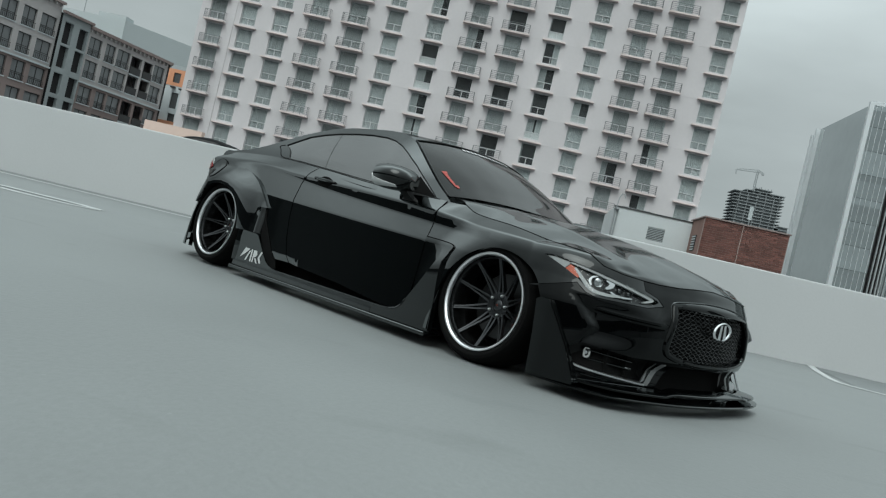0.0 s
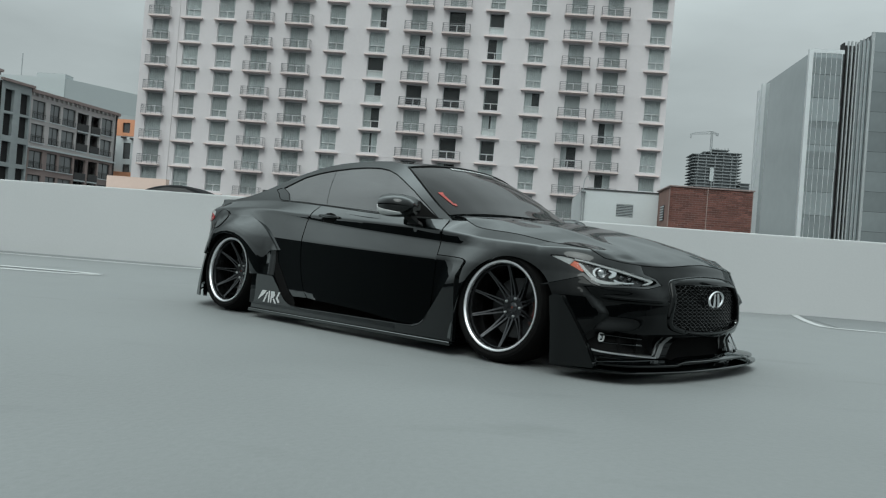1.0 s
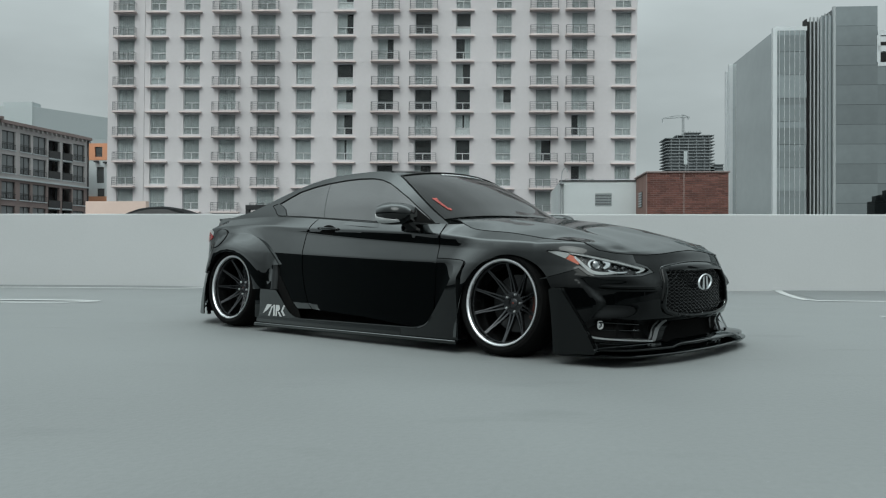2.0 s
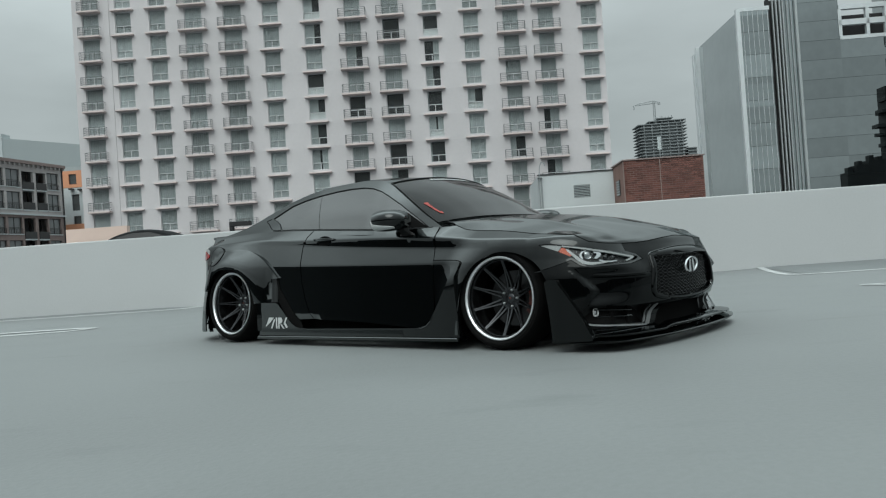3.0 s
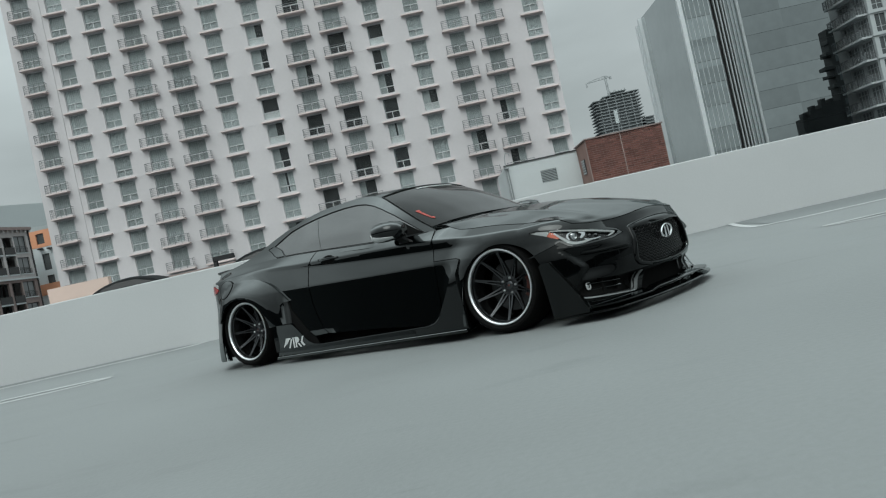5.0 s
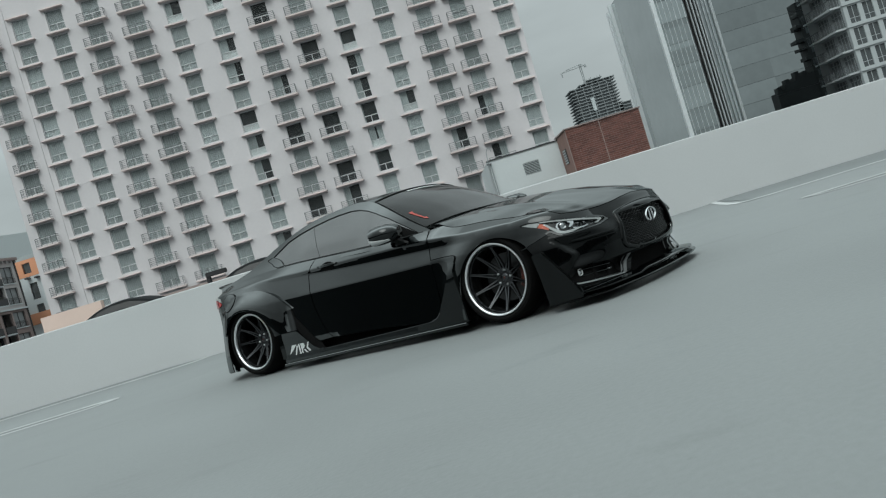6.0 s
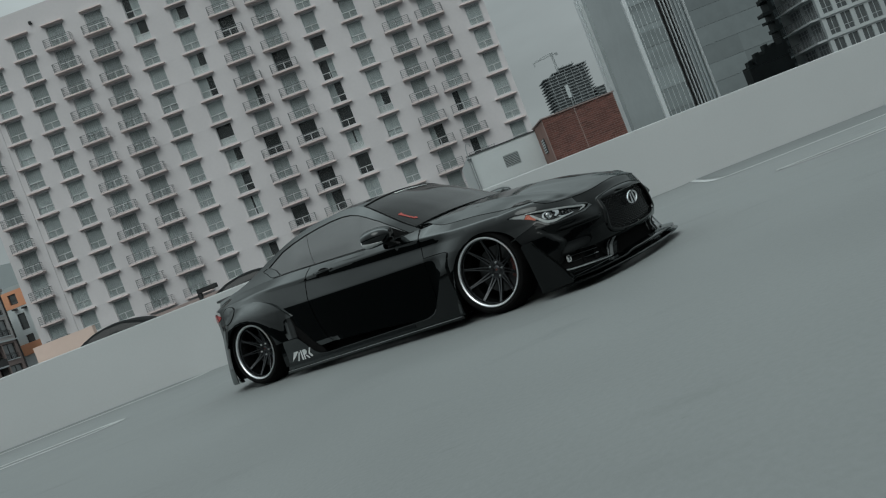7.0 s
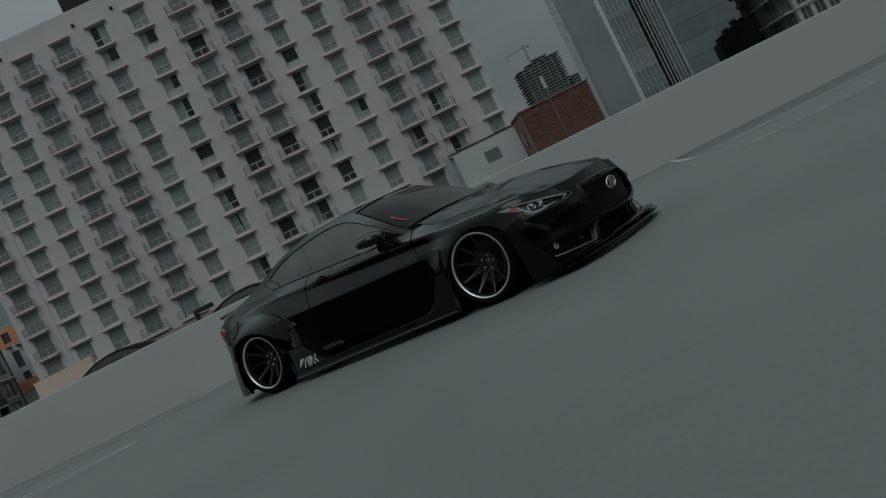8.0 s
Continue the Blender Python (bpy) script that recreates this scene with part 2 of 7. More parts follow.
def bay_lines():
    # a single line beside the parapet that turns in to it, then a hairpin pair for each bay
    stripe(sample((-34, 11.60), (-4.9, 11.60), 60) + [(-4.72, 11.66), (-4.55, 11.85), (-4.45, 12.1), (-4.4, 12.27)], 0.15)
    stripe([(4.32, 12.27), (4.22, 11.9), (4.12, 11.35), (4.07, 10.9), (4.08, 10.6), (4.2, 10.47), (4.45, 10.42)] + sample((4.7, 10.41), (34, 10.3), 60), 0.095)
    for v in (9.52,):
        stripe(sample((-34, v - 0.15), (-5.5, v - 0.15), 50) + [(-5.1, v - 0.10), (-4.8, v + 0.07)], 0.12)
        stripe(sample((-34, v + 0.15), (-5.5, v + 0.15), 50) + [(-5.1, v + 0.14), (-4.8, v + 0.07)], 0.12, 0.008)
        v = 8.38
        stripe([(4.03, v + 0.14), (4.2, v - 0.05), (4.45, v - 0.14)] + sample((4.8, v - 0.15), (34, v - 0.15), 50), 0.12)
        stripe([(4.03, v + 0.14), (4.3, v + 0.13)] + sample((4.8, v + 0.15), (34, v + 0.15), 50), 0.12, 0.008)


def gutter(us, v0):
    """A darker strip of coating between the outer line and the parapet."""
    vs = [v0 + (12.3 - v0) * k / 6 for k in range(7)]
    verts = [(u, v, deck_height(u, v) + 0.0025) for v in vs for u in us]
    n = len(us)
    ob = part("gutter_strip", mesh_from(verts, [(j * n + i, j * n + i + 1, (j + 1) * n + i + 1, (j + 1) * n + i) for j in range(6) for i in range(n - 1)], smooth=True), M_GUTTER)
    ob.matrix_basis = CITY
    tagged(ob, "darker grey coated gutter strip beside the parapet", "floor", kind="structure")


gutter([-34 + 0.5 * k for k in range(60)], 11.62)
gutter([4.25 + 0.5 * k for k in range(60)], 10.44)
bay_lines()

ground = part("ground", mesh_from([(-4000, -4000, -12), (4000, -4000, -12), (4000, 4000, -12), (-4000, 4000, -12)], [(0, 1, 2, 3)]), M_STREET)
tagged(ground, "grey city ground far below the deck", "ground", kind="structure")


# ---- buildings ----
def holed_wall(x0, x1, z0, z1, holes, depth, y=0.0):
    """A wall in the plane y with openings that go back by depth. holes: (x0, x1, z0, z1)."""
    xs = sorted({x0, x1, *[h[0] for h in holes], *[h[1] for h in holes]})
    zs = sorted({z0, z1, *[h[2] for h in holes], *[h[3] for h in holes]})
    bm = bmesh.new()
    grid = {}

    def vert(i, j):
        if (i, j) not in grid:
            grid[i, j] = bm.verts.new((xs[i], y, zs[j]))
        return grid[i, j]

    starts = {}
    for h in holes:
        starts.setdefault((h[0], h[1]), []).append((h[2], h[3]))
    for i in range(len(xs) - 1):
        xm = (xs[i] + xs[i + 1]) / 2
        spans = [s for (a, b), ss in starts.items() if a < xm < b for s in ss]
        for j in range(len(zs) - 1):
            zm = (zs[j] + zs[j + 1]) / 2
            if not any(a < zm < b for a, b in spans):
                bm.faces.new((vert(i, j), vert(i + 1, j), vert(i + 1, j + 1), vert(i, j + 1)))
    for a, b, c, d in holes:
        f = [bm.verts.new(p) for p in ((a, y, c), (b, y, c), (b, y, d), (a, y, d))]
        g = [bm.verts.new(p) for p in ((a, y + depth, c), (b, y + depth, c), (b, y + depth, d), (a, y + depth, d))]
        for k in range(4):
            bm.faces.new((f[k], f[(k + 1) % 4], g[(k + 1) % 4], g[k]))
    bmesh.ops.remove_doubles(bm, verts=bm.verts, dist=1e-4)
    return bm


def shell(bm, x0, x1, y0, y1, z0, z1):
    """The sides, back and roof behind a front wall."""
    p = [bm.verts.new(q) for q in ((x0, y0, z0), (x1, y0, z0), (x1, y1, z0), (x0, y1, z0), (x0, y0, z1), (x1, y0, z1), (x1, y1, z1), (x0, y1, z1))]
    for f in ((4, 5, 6, 7), (1, 2, 6, 5), (2, 3, 7, 6), (3, 0, 4, 7)):
        bm.faces.new([p[i] for i in f])


def rail_mesh(w, d, h, bars):
    """A balcony rail of level bars round three sides; origin at the wall's foot, out along -y."""
    bm = bmesh.new()
    for k in range(bars):
        z = h * (k + 1) / bars
        t = 0.022 if k == bars - 1 else 0.014
        add_box(bm, -w / 2, w / 2, -d - t, -d + t, z - t, z + t)
        add_box(bm, -w / 2 - t, -w / 2 + t, -d, 0, z - t, z + t)
        add_box(bm, w / 2 - t, w / 2 + t, -d, 0, z - t, z + t)
    n = 5
    for k in range(n):
        x = -w / 2 + w * k / (n - 1)
        add_box(bm, x - 0.022, x + 0.022, -d - 0.022, -d + 0.022, 0, h)
    return bm


HOTEL_COLUMNS = [
    (-28.85, -26.95, "balcony"), (-25.09, -23.30, "ledge"), (-21.25, -19.41, "ledge"), (-17.24, -15.28, "balcony"), (-12.88, -10.80, "balcony"),
    (-8.46, -6.66, "ledge"), (-3.85, -2.00, "ledge"), (0.69, 2.52, "balcony"), (4.85, 6.80, "balcony"), (9.38, 11.06, "ledge"),
    (13.85, 15.58, "ledge"), (18.22, 19.99, "balcony"), (22.12, 23.88, "balcony"), (26.89, 28.63, "ledge")]
# the state of each window, from the lowest floor up: . drawn pale curtain, g drawn grey one, o open, l and r drawn to one side, s a narrow gap
HOTEL_ROOMS = ("ggggg.ggg.gggg", "...g..gg...g.g", "..g...g.g..gg.", "....ggg.gg.g.g", "..g.g..gg.g.g.", "...g......gglr", "..l.sllogllgl.",
               ".ogoggoglggo.g", "glglogoggoggo.", "ogogosolroggl.", "g.ggg.l.....g.", ".g.gl...gg.g..", "g.grgr..g..g..", "...g....g.....")


def hotel():
    rng = random.Random(7)
    tower = thing("hotel_tower", city(-14, 86, 0, 1.1, 0.3), "tall pinkish-white stucco hotel tower with rows of windows and small balconies", "building")
    pitch, base, top = 2.81, 7.97, 41.45
    floors = [base + pitch * k for k in range(-3, 11)]
    holes = [(x0, x1, z + 0.30, z + 2.62) for x0, x1, _ in HOTEL_COLUMNS for z in floors]
    bm = holed_wall(-29.95, 29.25, -12, top, holes, 0.30)
    shell(bm, -29.95, 29.25, 0, 17, -12, top)
    part("wall", bm, M_HOTEL, tower)
    # thin sheet behind each window, its dark colour standing for an unlit room
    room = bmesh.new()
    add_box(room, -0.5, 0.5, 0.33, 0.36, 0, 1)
    room_shade_mesh = bm_mesh(room)
    # meshes for the two column widths, shared by all
    w = 1.84
    fr = bmesh.new()
    for a, b in ((-w / 2, -w / 2 + 0.07), (w / 2 - 0.07, w / 2), (-0.035, 0.035)):
        add_box(fr, a, b, 0.16, 0.24, 0, 2.32 if a != -0.035 else 0.78)
    for a, b in ((0, 0.07), (2.25, 2.32), (0.75, 0.82)):
        add_box(fr, -w / 2, w / 2, 0.165, 0.235, a, b)
    frame_mesh = bm_mesh(fr)
    pane_mesh = bm_mesh(box(-w / 2, w / 2, 0.195, 0.205, 0, 2.32))
    cur = bmesh.new()
    n = 28
    cv = [(cur.verts.new((-0.5 + k / n, 0.27 + 0.012 * math.sin(k * 1.9), 0)), cur.verts.new((-0.5 + k / n, 0.27 + 0.012 * math.sin(k * 1.9), 1))) for k in range(n + 1)]
    for k in range(n):
        cur.faces.new((cv[k][0], cv[k + 1][0], cv[k + 1][1], cv[k][1]))
    curtain_mesh = bm_mesh(cur)
    blind_mesh = bm_mesh(box(-w / 2 + 0.08, w / 2 - 0.08, 0.245, 0.255, 0.07, 0.75))
    ledge_mesh = bm_mesh(box(-1.30, 1.22, -0.45, 0.0, -0.10, 0.06, 0.02))
    slab_mesh = bm_mesh(box(-1.60, 1.60, -0.75, 0.0, -0.12, 0.06, 0.02))
    rail = bm_mesh(rail_mesh(3.0, 0.68, 0.98, 5))
    for ci, (x0, x1, kind) in enumerate(HOTEL_COLUMNS):
        xm = (x0 + x1) / 2
        for fi, z in enumerate(floors):
            sx = (x1 - x0) / w
            win = part("window", frame_mesh, M_WFRAME, tower, m=Matrix.Translation((xm, 0, z + 0.30)) @ Matrix.Diagonal((sx, 1, 1, 1)))
            part("pane", pane_mesh, M_PANE, win)
            part("dark_room", room_shade_mesh, M_ROOM, win, m=Matrix.Diagonal((w, 1, 2.32, 1)))
            state = HOTEL_ROOMS[ci][fi]
            cloth = M_GREYCURTAIN if state == "g" or rng.random() < 0.12 else M_CURTAIN
            drawn = {"o": ((-0.5, -0.5 + rng.uniform(0.0, 0.14)),), "l": ((-0.5, -0.5 + rng.uniform(0.38, 0.6)),), "r": ((0.5 - rng.uniform(0.38, 0.6), 0.5),),
                     "s": ((-0.5, -0.02), (0.10, 0.5))}.get(state, ((-0.5, 0.5),))
            for a, b in drawn:
                if b - a > 0.03:
                    part("curtain", curtain_mesh, cloth, win, m=Matrix.Translation((w * (a + b) / 2, 0, 0)) @ Matrix.Diagonal((w * (b - a), 1, 2.32, 1)))
            # a pale blind behind the low lights of some rooms
            if kind == "ledge" and state in "ols" and rng.random() < 0.5:
                part("low_blind", blind_mesh, M_CURTAIN, win)
            if kind == "ledge":
                part("ledge", ledge_mesh, M_LEDGE, tower, m=Matrix.Translation((xm, 0, z)))
            else:
                narrow = 0.78 if ci == 0 else 1.0
                bal = part("balcony", slab_mesh, M_LEDGE, tower, m=Matrix.Translation((xm, 0, z)) @ Matrix.Diagonal((narrow, 1, 1, 1)))
                part("railing", rail, M_RAIL, bal, "dark grey railing of level bars", m=Matrix.Translation((0, 0, 0.06)))
    # shallow joints at each floor and a step in the wall beside the first column
    joint = bm_mesh(box(-25.7, 29.2, -0.010, 0.0, -0.025, 0.025, 0.004))
    for z in floors:
        part("floor_joint", joint, M_HOTEL, tower, m=Matrix.Translation((0, 0, z - 0.04)))
    part("pilaster", box(-26.35, -25.72, -0.07, 0.0, -12, top, 0.02), M_HOTEL, tower)
    # a top ledge over the last row, dark drain spouts and a plant room
    for ci, (x0, x1, kind) in enumerate(HOTEL_COLUMNS):
        part("ledge", ledge_mesh, M_LEDGE, tower, m=Matrix.Translation(((x0 + x1) / 2, 0, base + pitch * 11 - 0.02)))
    spout = bm_mesh(box(-0.16, 0.16, -0.25, 0.05, -0.16, 0.16, 0.05, 2))
    for x in (-27, -18.5, -9.8, -5.2, 3.5, 12, 21):
        part("drain_spout", spout, M_ROOM, tower, m=Matrix.Translation((x, 0, 39.7)))
    part("plant_room", box(-10.5, -4.0, 1.5, 8, top, 45.5, 0.1), M_ROOM, tower, "dark plant room on the flat roof")


hotel()

# ---- the rest of the city ----
M_STUCCO = material("beige_stucco", (0.45, 0.43, 0.425), 0.9, spread=0.12, grain=2, patch=0.15)
M_BROWN = material("brown_cladding", (0.25, 0.20, 0.188), 0.9, spread=0.15, grain=3, patch=0.2)
M_GREYSTONE = material("grey_cladding", (0.30, 0.33, 0.335), 0.85, spread=0.15, grain=2, patch=0.2)
M_ORANGE = material("orange_render", (0.56, 0.27, 0.155), 0.9, spread=0.1, grain=3, patch=0.2)
M_PALEGREY = material("pale_render", (0.50, 0.54, 0.55), 0.9, spread=0.05, grain=1, patch=0.1)
M_FARWHITE = material("far_pale_wall", (0.40, 0.435, 0.44), 0.95, spread=0.03, grain=0.5, patch=0.05)
M_PEACH = material("peach_render", (0.60, 0.465, 0.405), 0.9, spread=0.06, grain=4, patch=0.3)
M_SHEET = material("white_sheet_wall", (0.49, 0.52, 0.525), 0.7, spread=0.05, grain=6, patch=0.4)
M_BRICK = material("red_brick", (0.148, 0.066, 0.053), 0.85, spread=0.28, grain=18, patch=1.2, random_tone=0.36)
M_BRICKSIDE = material("brown_brick_side", (0.20, 0.12, 0.10), 0.9, spread=0.2, grain=12, patch=0.8)
M_MORTAR = material("mortar", (0.30, 0.24, 0.22), 0.95, spread=0.1, grain=30, patch=2)
M_DARKFRAME = material("dark_metal_frame", (0.035, 0.036, 0.037), 0.5, spread=0.0)
# near-black that paints the shade inside openings; also the black barrier box
M_VOID = material("shade_and_box_black", (0.018, 0.018, 0.019), 0.9, spread=0.2, grain=2, patch=0.5)
M_MIRROR_A = material("pale_curtain_wall", (0.43, 0.465, 0.47), 0.02, 1.0, spread=0.10, grain=0.8, patch=0.08)
M_MIRROR_B = material("grey_curtain_wall", (0.30, 0.328, 0.333), 0.008, 1.0, spread=0.16, grain=1.0, patch=0.07, random_tone=0.10)
M_MIRROR_C = material("mid_curtain_wall", (0.36, 0.395, 0.40), 0.02, 1.0, spread=0.18, grain=1.0, patch=0.12, random_tone=0.22)
M_FIN = material("pale_metal_fin", (0.58, 0.61, 0.62), 0.4, 0.3, spread=0.05)
M_DIMFIN = material("grey_metal_fin", (0.36, 0.385, 0.39), 0.4, 0.3, spread=0.05)
M_DARKTOWER = material("dark_cladding", (0.028, 0.031, 0.032), 0.6, spread=0.35, grain=1.5, patch=0.4)
M_CONSITE = material("raw_concrete", (0.185, 0.20, 0.205), 0.9, spread=0.25, grain=0.3, patch=0.04)
M_CONDARK = material("raw_interior", (0.135, 0.148, 0.152), 0.9, spread=0.3, grain=0.2, patch=0.05)
M_PIPE = material("galvanised_pipe", (0.27, 0.29, 0.295), 0.6, spread=0.1)
M_CRANE = material("crane_paint", (0.28, 0.30, 0.305), 0.6, spread=0.0)
M_APT = material("apartment_render", (0.36, 0.385, 0.39), 0.85, spread=0.08, grain=2, patch=0.2)
# these two panes carry the reflected sky in a pale base colour
M_SKYPANE = glass_material("dim_sky_toned_pane", (0.5, 0.52, 0.53), 0.30, 0.03, (0.12, 0.132, 0.136))
M_CITYPANE = glass_material("sky_toned_pane", (0.6, 0.62, 0.63), 0.10, 0.03, (0.21, 0.225, 0.23), 1.7)
M_DARKPANE = material("unlit_car_glass", (0.01, 0.011, 0.012), 0.25, spread=0.0, spec=0.2)
M_BACK = material("far_blocks", (0.028, 0.031, 0.032), 0.9, spread=0.3, grain=0.3, patch=0.06)


def window_set(wall, holes, y_back, frame_mat, pane_mat, bars=1, name="window"):
    """Frames and panes set into the openings of a wall."""
    made = {}
    for a, b, c, d in holes:
        key = (round(b - a, 2), round(d - c, 2))
        if key not in made:
            w, h = b - a, d - c
            t, y0 = 0.09, y_back - 0.08
            xs = [0] + [w * (k + 1) / (bars + 1) for k in range(bars)] + [w]
            lights = []
            for i in range(len(xs) - 1):
                x0, x1 = (t if i == 0 else xs[i] + 0.04), (w - t if i == len(xs) - 2 else xs[i + 1] - 0.04)
                lights += [(x0, x1, t, h * 0.36), (x0, x1, h * 0.36 + 0.07, h - t)]
            bm = holed_wall(0, w, 0, h, lights, 0.07, y0)
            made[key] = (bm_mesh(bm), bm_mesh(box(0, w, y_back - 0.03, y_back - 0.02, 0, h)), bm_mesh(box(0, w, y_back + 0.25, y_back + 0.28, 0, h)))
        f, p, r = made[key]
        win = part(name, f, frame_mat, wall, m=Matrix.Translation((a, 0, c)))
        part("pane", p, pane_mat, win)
        # near-black sheet behind the pane stands for the room's shade
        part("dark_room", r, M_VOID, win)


def apartment_block():
    """A brown and beige block whose front runs back from the deck."""
    b = thing("apartment_block", city(-57.8, 107, 0, 79.4), "four-storey apartment block, beige stucco over brown cladding, dark balcony slots", "building")
    cols = [(13.2, 15.35), (10.7, 12.45), (7.95, 10.3), (0.75, 3.0)]
    up = [(-s1, -s0, z0, z1) for s0, s1 in cols for z0, z1 in ((13.45, 15.75), (10.55, 12.80))]
    lo = [(-s1, -s0, z0, z1) for s0, s1 in cols for z0, z1 in ((7.30, 9.45), (4.25, 6.45))]
    slots = [(-7.6, -5.55, 10.4, 15.6), (-5.05, -3.25, 10.4, 15.6)]
    slots_low = [(-7.6, -5.55, 3.8, 9.4), (-5.05, -3.25, 3.8, 9.4)]
    acols = [(20.85, 23.1), (23.75, 25.65)] + [(26.4 + 2.7 * k, 28.5 + 2.7 * k) for k in range(6)]
    aup = [(-s1, -s0, z0, z1) for s0, s1 in acols for z0, z1 in ((13.8, 16.05), (10.7, 13.0))]
    alo = [(-s1, -s0, z0, z1) for s0, s1 in acols for z0, z1 in ((7.6, 9.8), (4.5, 6.7))]
    part("upper_wall", holed_wall(-16.0, 0.0, 9.95, 16.75, up + slots, 0.35), M_STUCCO, b)
    part("lower_wall", holed_wall(-16.0, 0.0, -12, 9.75, lo + slots_low, 0.35), M_BROWN, b)
    part("upper_wall", holed_wall(-45.0, -20.5, 10.25, 18.0, aup, 0.35), M_STUCCO, b)
    part("lower_wall", holed_wall(-45.0, -20.5, -12, 10.05, alo, 0.35), M_BROWN, b)
    bs = [(-20.1, -18.45, z0, z1) for z0, z1 in ((13.5, 16.1), (10.6, 13.2), (7.4, 9.9), (4.4, 6.9))] + [(-17.75, -16.05, z0, z1) for z0, z1 in ((13.5, 16.0), (10.6, 13.2), (7.4, 9.9), (4.4, 6.9))]
    part("stair_tower", holed_wall(-20.5, -16.0, -12, 17.0, [(x0 + 0.15, x1 - 0.15, z0, z1) for x0, x1, z0, z1 in bs], 0.45, -0.35), M_GREYSTONE, b)
    # near-black sheet paints the shade behind the stair openings
    part("stair_shade_sheet", box(-20.4, -16.1, 0.10, 0.15, 3, 17), M_VOID, b)
    bm = bmesh.new()
    add_box(bm, -45, -20.5, -0.5, 0, 17.85, 18.15)
    add_box(bm, -20.7, -15.8, -0.75, -0.3, 16.95, 17.25)
    add_box(bm, -16.0, 0.25, -0.45, 0, 16.55, 16.95)
    part("cornice", bm, M_BROWN, b)
    part("string_course", box(-16.0, 0.15, -0.22, 0.0, 9.75, 9.95), M_PALEGREY, b)
    part("string_course", box(-45, -20.5, -0.22, 0.0, 10.05, 10.25), M_PALEGREY, b)
    bm = bmesh.new()
    shell(bm, -45, 0, 0.36, 14, -12, 16.7)
    part("roof", bm, M_STUCCO, b)
    window_set(b, up + lo + aup + alo, 0.3, M_DARKFRAME, M_CITYPANE)
    # brackets under the cornice, sills and low rails of the windows
    bracket = bm_mesh(box(-0.09, 0.09, -0.36, 0.0, -0.34, 0.0, 0.02))
    for k in range(20):
        part("bracket", bracket, M_STUCCO, b, m=Matrix.Translation((-15.6 + k * 0.82, 0, 16.55)))
    for k in range(28):
        part("bracket", bracket, M_STUCCO, b, m=Matrix.Translation((-44.6 + k * 0.88, 0, 17.85)))
    for x0, x1, z0, z1 in up + lo + aup + alo:
        part("sill", box(x0 - 0.12, x1 + 0.12, -0.12, 0.0, z0 - 0.14, z0 - 0.02), M_PALEGREY, b)
        rail = bmesh.new()
        for k in range(9):
            x = x0 + 0.05 + (x1 - x0 - 0.1) * k / 8
            add_box(rail, x - 0.014, x + 0.014, -0.07, -0.04, z0 + 0.02, z0 + 0.62)
        add_box(rail, x0, x1, -0.08, -0.03, z0 + 0.60, z0 + 0.66)
        part("window_rail", rail, M_DARKFRAME, b)
    for x0, x1, z0, z1 in slots + slots_low:
        # near-black sheet at the back paints the slot's shade
        part("balcony_shade_sheet", box(x0, x1, 1.2, 1.25, z0, z1), M_VOID, b)
        for zz in (z0 + 0.05, z0 + 2.75):
            slab = part("balcony", box(x0, x1, -0.1, 1.2, zz - 0.1, zz + 0.08), M_PALEGREY, b)
            part("railing", box(x0, x1, -0.12, -0.08, zz + 0.1, zz + 1.05), M_DARKFRAME, slab)
    part("downpipe", box(-0.2, -0.05, -0.15, 0.0, 3, 16.5), M_DARKFRAME, b)


def orange_block():
    b = thing("orange_building", city(-60.4, 112), "pale grey building with bright orange bands", "building")
    holes = [(0.9, 2.05, 14.9, 16.4), (1.2, 2.3, 11.0, 13.4), (1.3, 2.4, 8.0, 10.2)]
    part("wall", holed_wall(-0.6, 8, -12, 14.4, [h for h in holes if h[3] < 14.4] , 0.3), M_PALEGREY, b)
    part("top_band", holed_wall(-0.6, 8, 14.4, 16.9, [holes[0]], 0.3, -0.05), M_ORANGE, b)
    part("low_band", box(-0.6, 8, -0.35, -0.02, 7.4, 9.0), M_ORANGE, b)
    bm = bmesh.new()
    shell(bm, -0.6, 8, 0.3, 12, -12, 17.5)
    add_box(bm, -0.6, 8, 0.0, 0.3, 16.9, 17.5)
    part("roof", bm, M_GREYSTONE, b)
    window_set(b, holes, 0.25, M_DARKFRAME, M_SKYPANE, 0)
    for x, z in ((1.34, 14.15), (2.72, 14.0)):
        lamp = part("wall_lamp", box(x - 0.3, x + 0.3, -0.7, 0.0, z - 0.12, z + 0.12, 0.05), M_DARKFRAME, b)


def far_pale_blocks():
    b = thing("pale_office_block", city(-80, 140), "pale grey far office block with a stepped roof", "building")
    part("wall", box(-30, -6.6, 0, 4, -12, 28.1), M_FARWHITE, b)
    wing = Matrix.Translation((-6.6, 0.2, 0)) @ Matrix.Rotation(radians(57), 4, "Z")
    part("wing_wall", box(0, 16.2, 0, 6, -12, 28.0), M_FARWHITE, b, m=wing)
    part("wing_end", box(16.2, 19.5, 0.3, 6, -12, 26.0), M_FARWHITE, b, m=wing)
    part("roof_plant", box(-12.5, -6.8, 0.3, 3, 28.1, 28.9), M_FARWHITE, b)
    mast = bmesh.new()
    add_tube(mast, [(-17.5, 3, 27), (-17.5, 3, 33)], 0.09, 6)
    part("roof_mast", mast, M_CRANE, b)


apartment_block()
orange_block()
far_pale_blocks()


